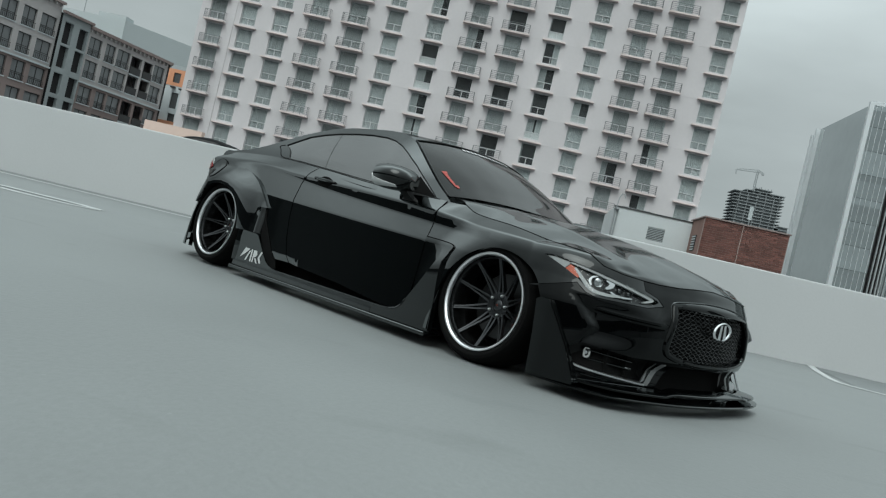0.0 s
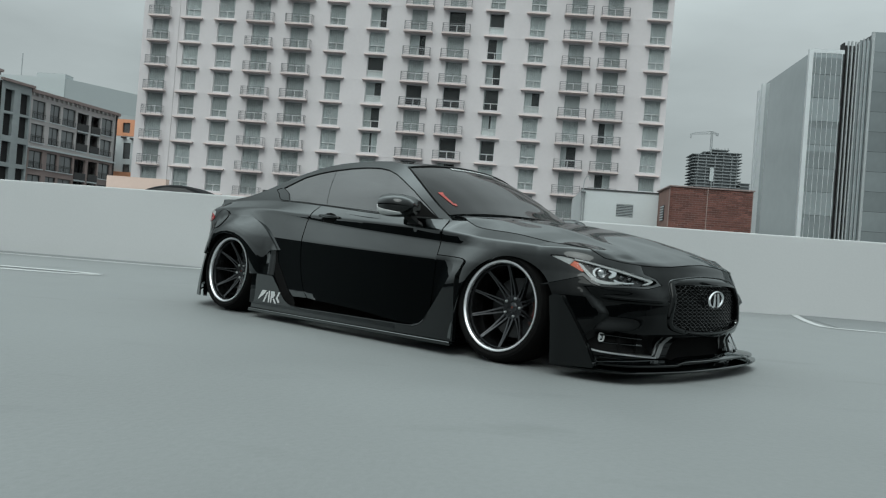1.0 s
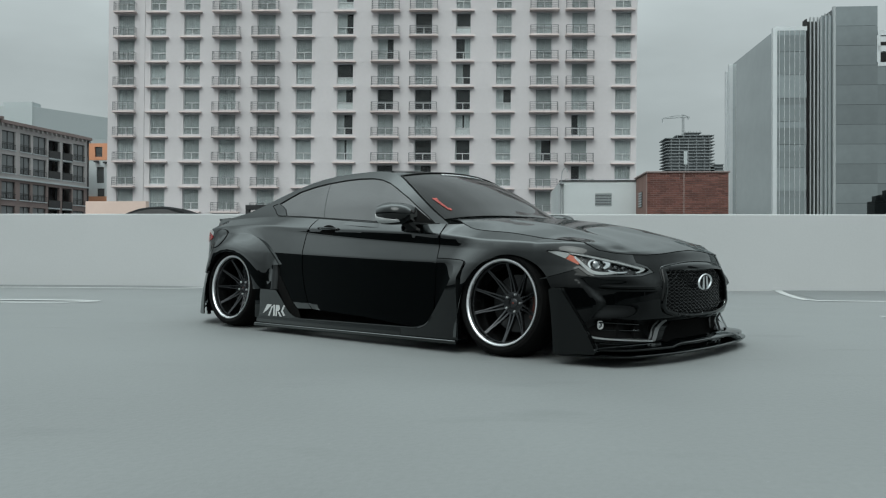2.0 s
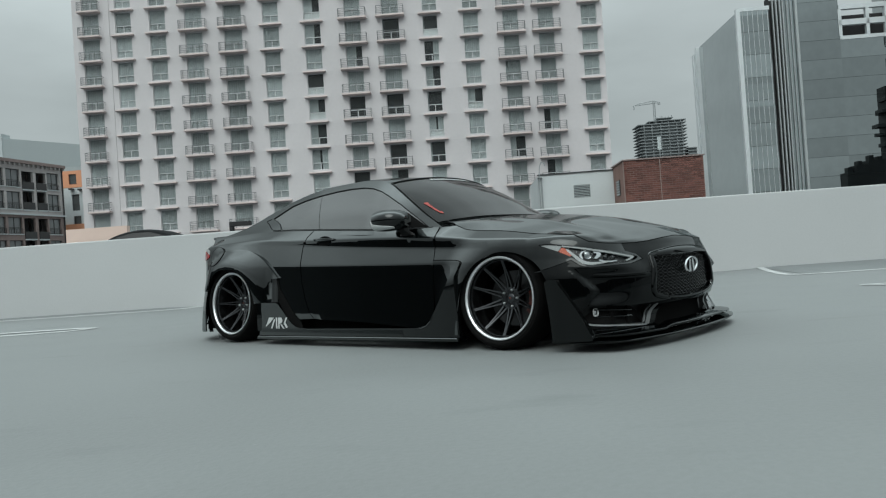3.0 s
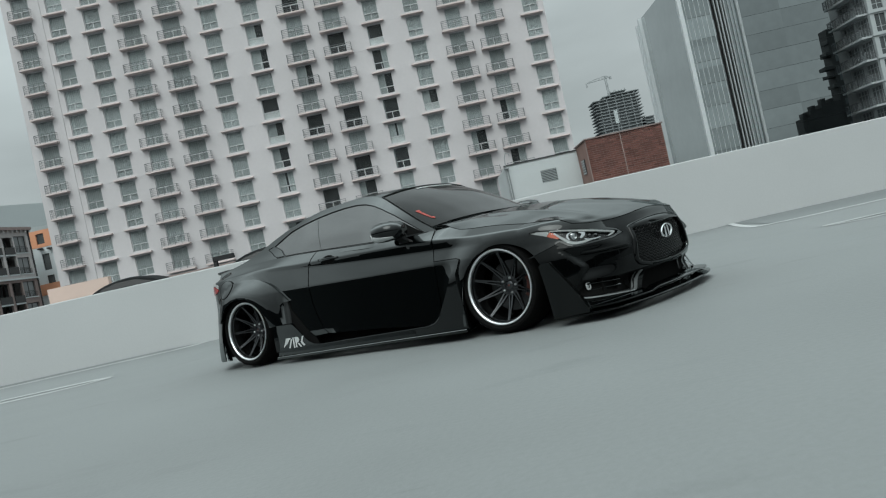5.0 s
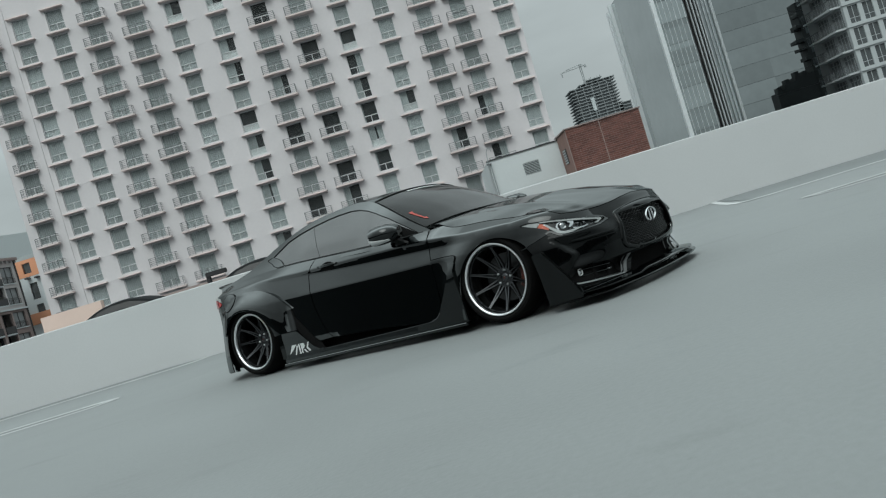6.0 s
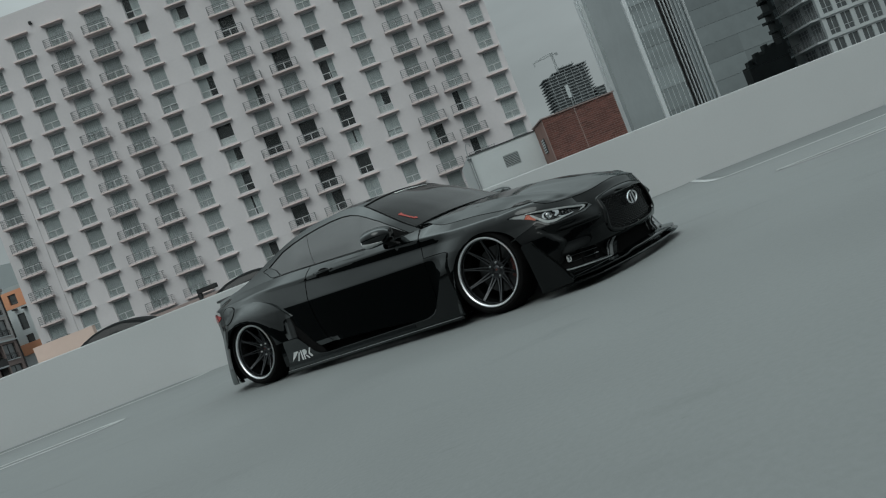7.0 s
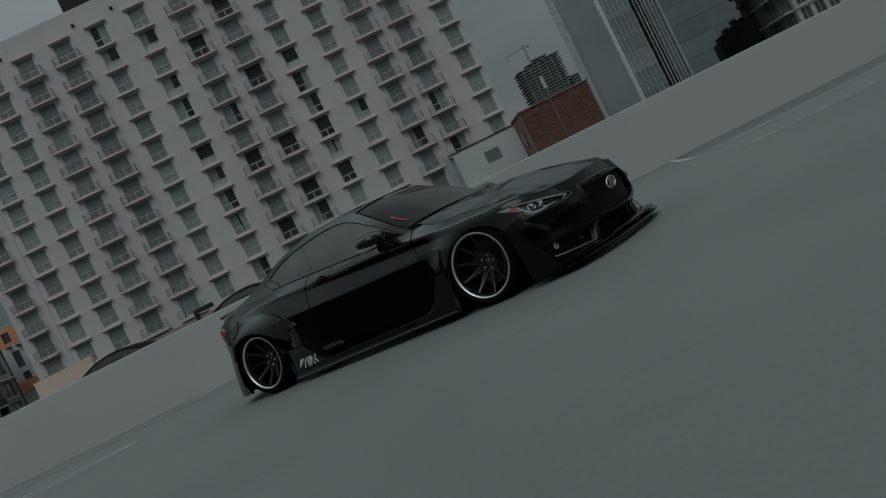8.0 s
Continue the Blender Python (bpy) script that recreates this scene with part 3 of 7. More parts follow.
def low_white_building():
    b = thing("plant_building", city(0, 48.6), "low white-walled plant building with a louvred vent", "building")
    vent = (6.13, 7.15, 3.62, 4.40)
    part("wall", holed_wall(4.0, 8.7, -12, 5.15, [vent], 0.25), M_SHEET, b)
    bm = bmesh.new()
    shell(bm, 4.0, 8.7, 0.25, 8, -12, 5.15)
    part("roof", bm, M_SHEET, b)
    part("coping", box(3.95, 8.62, -0.06, 0.3, 5.15, 5.22), M_DARKFRAME, b)
    lv = part("vent", box(vent[0], vent[1], 0.2, 0.24, vent[2], vent[3]), M_VOID, b)
    slat = bm_mesh(box(vent[0], vent[1], 0.0, 0.16, -0.025, 0.025))
    for k in range(8):
        part("slat", slat, M_GREYSTONE, lv, m=Matrix.Translation((0, 0.02, vent[2] + 0.05 + k * 0.097)))
    bm = bmesh.new()
    add_tube(bm, [(4.03, -0.2, 2.0), (4.03, -0.2, 5.0), (4.10, -0.2, 5.7), (4.22, -0.2, 5.95), (4.38, -0.2, 5.9), (4.42, -0.2, 5.7)], 0.032, 8)
    part("vent_pipe", bm_mesh(bm, "pipe", True), M_PIPE, b)
    bm = bmesh.new()
    add_tube(bm, [(4.16, -0.12, 2.0), (4.16, -0.12, 5.0)], 0.04, 8)
    part("conduit", bm_mesh(bm, "pipe", True), M_PIPE, b)
    part("pipe_bracket", box(3.94, 4.22, -0.26, -0.02, 4.93, 5.0), M_RAIL, b)


low_white_building()


def parked_car(u, v, z, turn, paint, label):
    """A saloon of which little more than the roof shows."""
    c = thing("parked_car", city(u, v, z, turn), label, "car", "cars on the next deck")
    prof = [(-2.2, 0.35), (-2.25, 0.75), (-1.7, 0.98), (2.0, 0.80), (2.25, 0.55), (2.2, 0.3)]
    rows = [[(x, y * (0.86 if abs(x) > 2 else 1.0), zz) for x, zz in prof] for y in (-0.9, -0.85, 0.85, 0.9)]
    part("body", bar_mesh(rows), paint, c)
    top = open_spline([(-1.75, 0.95), (-1.1, 1.30), (-0.5, 1.43), (0.1, 1.43), (0.7, 1.25), (1.3, 0.93)], 5)
    rows = [[(x, y, 0.93 + (zz - 0.93) * k) for x, zz in top] for y, k in ((-0.78, 0.0), (-0.72, 0.45), (-0.60, 0.90), (-0.45, 0.985), (0.45, 0.985), (0.60, 0.90), (0.72, 0.45), (0.78, 0.0))]
    part("roof", bar_mesh(rows), paint, c)
    glass = [(-1.35, 0.98), (-0.95, 1.24), (-0.5, 1.34), (0.08, 1.34), (0.62, 1.18), (1.0, 0.98)]
    for s in (-1, 1):
        part("side_window", mesh_from([(x, s * (0.802 - (zz - 0.93) * 0.36), zz) for x, zz in glass], [tuple(range(len(glass)))]), M_DARKPANE, c)
    tyre = lathe([(0.20, -0.1), (0.31, -0.1), (0.33, -0.06), (0.33, 0.06), (0.31, 0.1), (0.20, 0.1)], 28)
    for x in (-1.4, 1.4):
        for y in (-0.8, 0.8):
            part("wheel", tyre, M_RUBBER, c, m=Matrix.Translation((x, y, 0.33)))


def brick_house():
    b = thing("brick_stairhouse", city(0, 45), "flat-roofed red brick stair house with a pale joint", "building")
    x0, x1, z0, z1 = 8.59, 13.12, 1.0, 5.30
    part("front_wall", box(x0, x1, 0.05, 0.3, -12, z1), M_MORTAR, b)
    bm = bmesh.new()
    add_box(bm, x0 + 0.02, x0 + 0.2, 0.05, 3.8, -12, z1 - 0.02)
    add_box(bm, x0, x1 + 0.0, 0.3, 3.8, z1 - 0.06, z1 - 0.03)
    add_box(bm, x1 - 0.2, x1, 0.3, 3.8, -12, z1 - 0.02)
    part("side_wall", bm, M_BRICKSIDE, b)
    part("coping", box(x0 - 0.06, x1 + 0.06, -0.06, 0.36, z1, z1 + 0.07), M_BROWN, b)
    part("coping", box(x0 - 0.06, x0 + 0.3, 0.36, 3.9, z1, z1 + 0.07), M_BROWN, b)
    part("joint_strip", box(10.62, 10.66, -0.02, 0.06, 1.0, z1), M_MORTAR, b)
    lv = part("vent", box(x0 - 0.03, x0 + 0.02, 1.5, 2.4, 3.45, 4.35), M_VOID, b)
    sl = bm_mesh(box(x0 - 0.06, x0 - 0.03, 1.5, 2.4, -0.03, 0.03))
    for k in range(6):
        part("slat", sl, M_PALEGREY, lv, m=Matrix.Translation((0, 0, 3.52 + k * 0.15)))
    # bricks in running bond, set proud of the mortar
    full, h = 0.36, 0.122
    brick = bm_mesh(box(0, full - 0.022, 0.012, 0.09, 0, h - 0.024))
    half = bm_mesh(box(0, full / 2 - 0.022, 0.012, 0.09, 0, h - 0.024))
    rng = random.Random(3)
    rows = int((z1 - 2.35) / h)
    for r in range(rows):
        z = z1 - (r + 1) * h
        x = x0 + 0.01
        if r % 2:
            part("brick", half, M_BRICK, b, m=Matrix.Translation((x, 0, z)))
            x += full / 2
        while x + full <= x1 + 0.01:
            part("brick", brick, M_BRICK, b, m=Matrix.Translation((x, rng.uniform(-0.004, 0.004), z)))
            x += full
        if x1 - x > full / 2 - 0.03:
            part("brick", half, M_BRICK, b, m=Matrix.Translation((x, 0, z)))


def glass_tower():
    g = thing("glass_office_tower", city(0, 100), "grey mirror-glass office tower with pale fins and an open roof frame", "building")
    top = 28.75
    # side face that runs back, in tall panes
    for k in range(4):
        y0 = 17 * k / 4
        part("side_pane", box(34.6, 34.75, y0, y0 + 4.25, -12, top), M_MIRROR_A, g)
    part("corner_post", box(34.35, 34.85, -0.35, 0.15, -12, top + 0.3), M_FIN, g)
    part("back_post", box(34.1, 34.7, 17.0, 17.6, -12, top), M_FIN, g)
    part("back_post", box(33.9, 34.2, 18.0, 18.6, -12, top - 0.8), M_FIN, g)
    # middle bay: panes floor by floor, with upright fins
    for k in range(9):
        z = 29.0 - 2.9 * (k + 1)
        m = Matrix.Translation((0, 0, z)) @ Matrix.Rotation(radians((k * 7 % 5 - 2) * 0.10), 4, "X")
        part("pane", box(34.85, 38.55, 0.0, 0.08, 0.04, 2.1), M_MIRROR_C, g, m=m)
        part("spandrel", box(34.85, 38.55, 0.01, 0.10, 2.1, 2.9), M_MIRROR_C, g, m=Matrix.Translation((0, 0, z)))
    for k in range(6):
        x = 35.25 + 0.62 * k
        part("fin", box(x - 0.022, x + 0.022, -0.05, 0.0, 2, top), M_FIN, g)
    part("parapet", box(34.85, 38.6, -0.05, 0.4, top, top + 0.5), M_FIN, g)
    # recess with upright pipes, its shade painted by near-black sheets
    part("recess", box(38.55, 40.3, 1.2, 1.3, -12, 30.2), M_VOID, g)
    part("recess_side", box(38.5, 38.6, 0, 1.2, -12, 30.2), M_VOID, g)
    for x, r in ((39.05, 0.09), (39.5, 0.12), (39.95, 0.10), (40.3, 0.10)):
        part("fin", box(x - r * 0.7, x + r * 0.7, 0.0, 0.3, -12, 30.4), M_DIMFIN, g)
    for x in (40.55, 41.0, 41.45):
        part("pane", box(x - 0.19, x + 0.19, 0.05, 0.12, -12, 30.6), M_MIRROR_C, g)
    for x in (40.75, 41.2):
        part("fin", box(x - 0.04, x + 0.04, -0.15, 0.05, -12, 30.8), M_DIMFIN, g)
    part("corner_post", box(41.65, 41.95, -0.3, 0.1, -12, 31.6), M_DIMFIN, g)
    # the wide front, floor by floor
    for k in range(12):
        z = 31.7 - 2.45 * (k + 1)
        hi = min(2.42, 24.2 - z) if z > 21.5 else 2.42
        x1 = 53.0 if z < 24 else 47.1
        m = Matrix.Translation((0, 0, z)) @ Matrix.Rotation(radians((k * 5 % 7 - 3) * 0.07), 4, "X")
        part("pane", box(41.95, 47.1, 0.0, 0.08, 0.0, 2.42), M_MIRROR_B, g, m=m)
        if z < 24:
            part("pane", box(47.1, 53.0, 0.0, 0.08, 0.0, min(2.42, 24.3 - z)), M_MIRROR_B, g, m=m)
    # near-black sheet paints the shade behind the open roof frame
    part("recess", box(47.1, 56, 3.0, 3.1, 24.3, 28), M_VOID, g)
    for z0, z1 in ((24.2, 24.65), (26.0, 26.7), (28.0, 28.6)):
        part("roof_beam", box(47.1, 53.0, -0.1, 0.5, z0, z1), M_FIN, g)
    for x in (47.2, 50.6, 52.9):
        part("roof_post", box(x - 0.2, x + 0.2, -0.1, 0.4, 24.65, 28.0), M_FIN, g)
    bm = bmesh.new()
    add_box(bm, 41.95, 53.0, 0.4, 16, -12, 24.2)
    add_box(bm, 34.9, 38.4, 0.4, 16.8, -12, top - 0.2)
    add_box(bm, 41.95, 47.0, 0.4, 16, 24.2, 31.5)
    part("core", bm, M_CONDARK, g)


def dark_block():
    """Stands aside and shows only as a reflection in the glass tower's front."""
    b = thing("dark_stepped_building", city(0, 50), "near-black stepped building with ragged balconies", "building")
    q = 150 / 96
    bm = bmesh.new()
    for u0, u1, z1 in ((44.9, 46.1, 6.6), (46.0, 47.6, 7.4), (47.5, 50.2, 7.9), (50.0, 57.0, 16.6)):
        add_box(bm, u0 * q, u1 * q, -3, 0, -12, 0.6 + z1 * q)
    part("wall", bm, M_DARKTOWER, b)
    for z, d in ((14.2, 0.7), (12.6, 1.2), (11.2, 1.0), (9.9, 0.6), (15.6, 0.2)):
        part("balcony", box((50.0 - d) * q, 50.1 * q, -2, 0.5, (z - 0.25) * q, (z + 0.2) * q, 0.05), M_DARKTOWER, b)
    for u, z in ((45.3, 7.0), (46.5, 7.7), (47.9, 8.3), (48.9, 8.1)):
        part("roof_plant", box(u * q, (u + 0.55) * q, -2.5, -1, z * q - 1.5, z * q + 1.0, 0.04), M_DARKTOWER, b)
    for i in range(6):
        for j in range(9):
            part("window", box((50.5 + i * 1.1) * q, (51.1 + i * 1.1) * q, -0.05, 0.06, (3.4 + j * 1.4) * q, (4.1 + j * 1.4) * q), M_CONDARK, b)


def balcony_tower():
    b = thing("balcony_apartment_tower", city(55.7, 96), "pale grey apartment tower with glazed balconies", "building")
    pitch, n = 2.82, 11
    z0 = 6.85 - 2 * pitch
    cols = [(0.55 + 1.9 * k, 1.85 + 1.9 * k) for k in range(12)]
    holes = [(a, c, z0 + pitch * f + 0.32, z0 + pitch * f + 2.5) for a, c in cols for f in range(n)]
    top = z0 + pitch * n + 0.6
    part("front_wall", holed_wall(0, 23.5, -12, top, holes, 0.9), M_APT, b)
    # near-black sheets behind both walls stand for unlit rooms
    part("dark_room", box(0.3, 23.2, 0.95, 1.0, 0, top - 0.3), M_VOID, b)
    side = [(a, a + 3.0, z0 + pitch * f + 0.12, z0 + pitch * f + 2.52) for a in (0.55, 3.95) for f in range(n)]
    sw = part("side_wall", holed_wall(-7.5, 0, -12, top, [(-d, -a, c, e) for a, d, c, e in side], 0.5), M_APT, b)
    sw.matrix_basis = Matrix.Rotation(radians(-90), 4, "Z")
    part("side_shade_sheet", box(0.55, 0.6, 0.3, 7.2, 0, top - 0.3), M_VOID, b)
    pm = bm_mesh(box(0, 1.3, 0.16, 0.2, 0, 2.18))
    bars = box(0.62, 0.68, 0.10, 0.16, 0, 2.18)
    add_box(bars, 0, 1.3, 0.11, 0.16, 0.62, 0.68)
    bars = bm_mesh(bars)
    for a, c in cols:
        for f in range(n):
            win = part("window", pm, M_SKYPANE, b, m=Matrix.Translation((a, 0, z0 + pitch * f + 0.32)))
            part("mullion", bars, M_APT, win)
    slab = bm_mesh(box(-1.35, 0.0, 0.4, 7.1, -0.14, 0.10))
    rail = bmesh.new()
    for k in range(5):
        z = 0.22 + 0.19 * k
        add_box(rail, -1.35, -1.32, 0.4, 7.1, z, z + 0.05)
        add_box(rail, -1.34, 0.0, 0.40, 0.43, z, z + 0.05)
    for k in range(9):
        add_box(rail, -1.39, -1.30, 0.4 + k * 0.83, 0.46 + k * 0.83, 0.1, 1.12)
    add_box(rail, -1.39, -1.30, 0.4, 7.1, 1.08, 1.14)
    rail = bm_mesh(rail)
    side_pane = bm_mesh(box(0.30, 0.34, 0.0, 3.0, 0.0, 2.4))
    side_frame = bmesh.new()
    for y in (0.0, 0.73, 1.46, 2.19, 2.92):
        add_box(side_frame, 0.24, 0.30, y, y + 0.08, 0, 2.4)
    for z in (0.0, 1.75, 2.32):
        add_box(side_frame, 0.245, 0.295, 0, 3.0, z, z + 0.08)
    side_frame = bm_mesh(side_frame)
    for a, d, c, e in side:
        win = part("side_window", side_frame, M_APT, b, m=Matrix.Translation((0, a, c)))
        part("pane", side_pane, M_CITYPANE, win)
    fs = bm_mesh(box(-0.2, 23.5, -0.18, 0.0, -0.12, 0.14))
    for f in range(n):
        m = Matrix.Translation((0, 0, z0 + pitch * f))
        bal = part("balcony", slab, M_APT, b, m=m)
        part("railing", rail, M_RAIL, bal)
        part("floor_band", fs, M_APT, b, m=m)
    bm = bmesh.new()
    add_box(bm, 0.7, 23.4, 1.1, 14, -12, top)
    part("core", bm, M_APT, b)


def unfinished_tower():
    b = thing("unfinished_tower", city(0, 900), "far concrete tower still being built, open floors all the way up", "building")
    u0, u1 = 191.5, 246.0
    part("core", box(u0 + 4, u1 - 4, 2.2, 30, -12, 134), M_CONDARK, b)
    deck = bm_mesh(box(u0, u1, 0, 34, -0.45, 0.45))
    for k in range(30):
        part("floor_slab", deck, M_CONSITE, b, m=Matrix.Translation(((k % 3 - 1) * 0.5, 0, 134 - k * 3.55)))
    for x in (198, 207, 217, 226, 235, 241):
        part("column", box(x - 0.6, x + 0.6, 0.8, 2.0, -12, 134), M_CONSITE, b)
    part("hoist", box(211.5, 215.5, -1.5, 0.5, 104, 119), M_FARWHITE, b)
    part("hoist_mast", box(213.0, 214.2, -1.2, 0.2, -12, 118), M_CONSITE, b)
    upper = part("upper_storey", box(210, 240, 5, 28, 134, 137), M_CONDARK, b)
    part("floor_slab", box(203.5, 246, 1, 33, 137, 137.8), M_CONSITE, upper)
    for x in (205, 212, 219, 226, 233, 240, 245):
        part("column", box(x - 0.4, x + 0.4, 1.5, 2.3, 134, 137), M_CONSITE, upper)
    works = part("formwork", box(215.5, 230, 6, 26, 137.8, 141), M_CONDARK, b)
    part("work_deck", box(213.5, 232.5, 4, 28, 140.2, 141.0), M_CONDARK, works)
    for k, x in enumerate((214.5, 218, 220, 224, 227.5, 231)):
        part("prop", box(x - 0.25, x + 0.25, 5, 5.5, 141, 142.2 + 0.5 * (k % 3)), M_CONDARK, works)
    part("annex", box(246, 256, 2, 28, -12, 104), M_CONDARK, b)
    dk = bm_mesh(box(246, 256.5, 0, 28, -0.45, 0.45))
    for k in range(10):
        part("floor_slab", dk, M_CONSITE, b, m=Matrix.Translation((0, 0, 104 - k * 3.55)))
    c = thing("tower_crane", city(212, 905), "grey tower crane over the unfinished tower", "crane")
    bm = bmesh.new()
    for sx in (-0.9, 0.9):
        for sy in (-0.9, 0.9):
            add_tube(bm, [(sx, sy, 40), (sx, sy, 161)], 0.36, 5)
    for k in range(30):
        z = 100 + k * 2
        add_tube(bm, [(-0.9, -0.9, z), (0.9, -0.9, z + 2)], 0.26, 4)
    part("mast", bm, M_CRANE, c)
    bm = bmesh.new()
    add_tube(bm, [(-24, 0, 157), (6, 0, 159)], 0.5, 5)
    add_tube(bm, [(-24, 0, 157), (-18, 0, 159), (0, 0, 161.5), (6, 0, 159)], 0.38, 5)
    for k in range(12):
        x = -23 + k * 2
        add_tube(bm, [(x, 0, 157.1 + k * 0.13), (x + 1, 0, 158.4 + k * 0.2)], 0.28, 4)
    part("jib", bm, M_CRANE, c)
    part("counterweight", box(4.5, 7, -1, 1, 156.5, 159.5), M_CRANE, c)
    part("hook_block", box(-23.5, -22.3, -0.6, 0.6, 152.5, 157), M_CRANE, c)


brick_house()
glass_tower()
dark_block()
balcony_tower()
unfinished_tower()


# ---- just beyond the parapet ----
def beyond():
    slab = part("ramp_deck", box(-40, 4, 14.0, 36, 0.3, 0.72), M_DECK)
    slab.matrix_basis = CITY
    tagged(slab, "concrete deck of the next car park bay", "floor", kind="structure")
    w = part("low_wall", box(-17.75, -15.05, 33.0, 33.3, 0.72, 2.87), M_PEACH)
    w.matrix_basis = CITY
    tagged(w, "plain peach rendered low wall beyond the parapet", "wall")
    w = part("low_wall", box(-15.0, -8.2, 33.4, 33.7, 0.72, 2.33), M_BROWN)
    w.matrix_basis = CITY
    tagged(w, "brown low wall beyond the parapet", "wall")
    p = thing("barrier_box", city(-6.7, 22, 0.72), "black barrier box on a short post beyond the parapet", "barrier")
    part("housing", box(-0.30, 0.30, -0.1, 0.1, 1.15, 1.28, 0.01), M_VOID, p)
    part("post", box(-0.30, -0.20, -0.08, 0.08, 0, 1.15), M_VOID, p)
    # city blocks all round, seen only as reflections
    for k, (u, v, w2, d2, h) in enumerate(((-95, -70, 38, 20, 13), (-60, -78, 40, 20, 15), (-26, -72, 38, 20, 12), (6, -78, 38, 20, 9), (38, -72, 38, 20, 6), (70, -66, 38, 20, 6), (96, -30, 20, 40, 5), (104, 20, 20, 40, 5), (-84, -42, 16, 38, 13), (-82, -8, 16, 40, 11), (-86, 26, 16, 40, 12))):
        ob = part("backdrop", box(-w2 / 2, w2 / 2, -d2 / 2, d2 / 2, -12, h), M_BACK)
        ob.matrix_basis = city(u, v)
        tagged(ob, "plain dark city block that closes the view", "building", kind="structure")


beyond()

# ---- the car ----
from mathutils import geometry


STEPS = ((0.042, 0.050), (0.052, 0.135), (0.06, 0.21), (0.075, 0.26), (0.095, 0.22), (0.13, 0.13), (0.17, 0.15), (0.26, 0.23), (0.45, 0.38), (1.0, 0.58))
SMOOTH = ((0.046, 0.030), (0.065, 0.040), (0.10, 0.064), (0.13, 0.105), (0.16, 0.18), (0.26, 0.31), (0.45, 0.47), (1.0, 0.72))


def gloss_black(name, base, rough, low, gain, steps=STEPS):
    """Deep black under a clear coat; reflection strength is hand-set by angle, highest at grazing."""
    m = bpy.data.materials.new(name)
    m.use_nodes = True
    t = m.node_tree
    t.nodes.remove(t.nodes["Principled BSDF"])
    d = t.nodes.new("ShaderNodeBsdfDiffuse")
    d.inputs["Color"].default_value = (*base, 1)
    g = t.nodes.new("ShaderNodeBsdfGlossy")
    g.inputs["Roughness"].default_value = rough
    g.inputs["Color"].default_value = (0.965, 1.0, 1.0, 1)
    f = t.nodes.new("ShaderNodeFresnel")
    f.inputs["IOR"].default_value = 1.48
    r = t.nodes.new("ShaderNodeValToRGB")
    stops = r.color_ramp.elements
    stops[0].position, stops[0].color = 0.036, (low, low, low, 1)
    last = steps[-1][1] * gain
    stops[1].position, stops[1].color = steps[-1][0], (last, last, last, 1)
    for at, v in steps[:-1]:
        v *= gain
        stops.new(at).color = (v, v, v, 1)
    x = t.nodes.new("ShaderNodeMixShader")
    # slight waviness of pressed sheet metal
    c = t.nodes.new("ShaderNodeTexCoord")
    n = t.nodes.new("ShaderNodeTexNoise")
    n.inputs["Scale"].default_value = 3.5
    n.inputs["Detail"].default_value = 2.0
    b = t.nodes.new("ShaderNodeBump")
    b.inputs["Strength"].default_value = 1.0
    b.inputs["Distance"].default_value = 0.0007
    t.links.new(c.outputs["Object"], n.inputs["Vector"])
    t.links.new(n.outputs["Fac"], b.inputs["Height"])
    t.links.new(b.outputs["Normal"], g.inputs["Normal"])
    t.links.new(f.outputs["Fac"], r.inputs["Fac"])
    t.links.new(r.outputs["Color"], x.inputs["Fac"])
    t.links.new(d.outputs["BSDF"], x.inputs[1])
    t.links.new(g.outputs["BSDF"], x.inputs[2])
    t.links.new(x.outputs["Shader"], t.nodes["Material Output"].inputs["Surface"])
    return m


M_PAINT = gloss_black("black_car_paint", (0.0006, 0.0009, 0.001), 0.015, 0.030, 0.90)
# same black as the car paint, reflections retuned darker face-on, brighter at grazing
M_HOOD = gloss_black("black_car_paint_hood_tuned", (0.0006, 0.0009, 0.001), 0.02, 0.014, 0.9, SMOOTH)
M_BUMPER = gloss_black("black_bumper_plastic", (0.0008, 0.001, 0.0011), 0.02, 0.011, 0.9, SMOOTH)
M_CARBON = gloss_black("satin_black_aero", (0.0015, 0.0019, 0.002), 0.08, 0.014, 0.66)
M_TRIM = material("black_trim", (0.004, 0.0045, 0.0045), 0.4, spread=0.1, grain=80, patch=4, spec=0.2)
# near-black for shade in gaps and recesses, also seams and black panels
M_UNDER = material("shade_and_seam_black", (0.003, 0.003, 0.003), 0.9, spread=0.1, grain=20, patch=3, spec=0.1)
M_TINT = glass_material("tinted_glass", (0.25, 0.28, 0.28), 0.08, 0.015, (0.002, 0.0025, 0.0025), 2.3)
M_SCREEN = glass_material("windshield_glass", (0.22, 0.25, 0.25), 0.10, 0.015, (0.002, 0.0025, 0.0025), 1.32)
M_DARKMETAL = material("dark_satin_metal", (0.07, 0.073, 0.076), 0.25, 0.9, spread=0.1, grain=40, patch=6)
M_TRIMMETAL = material("satin_trim_metal", (0.40, 0.41, 0.415), 0.34, 1.0, spread=0.1, grain=40, patch=6)
M_TRIMGREY = material("satin_grey_trim", (0.075, 0.079, 0.08), 0.3, spread=0.1, grain=40, patch=6)
M_CHROME = material("chrome", (0.72, 0.74, 0.75), 0.08, 1.0, spread=0.05, grain=30, patch=5)
M_SATIN = material("polished_aluminium_lip", (0.80, 0.81, 0.82), 0.34, 1.0, spread=0.06, grain=60, patch=6)
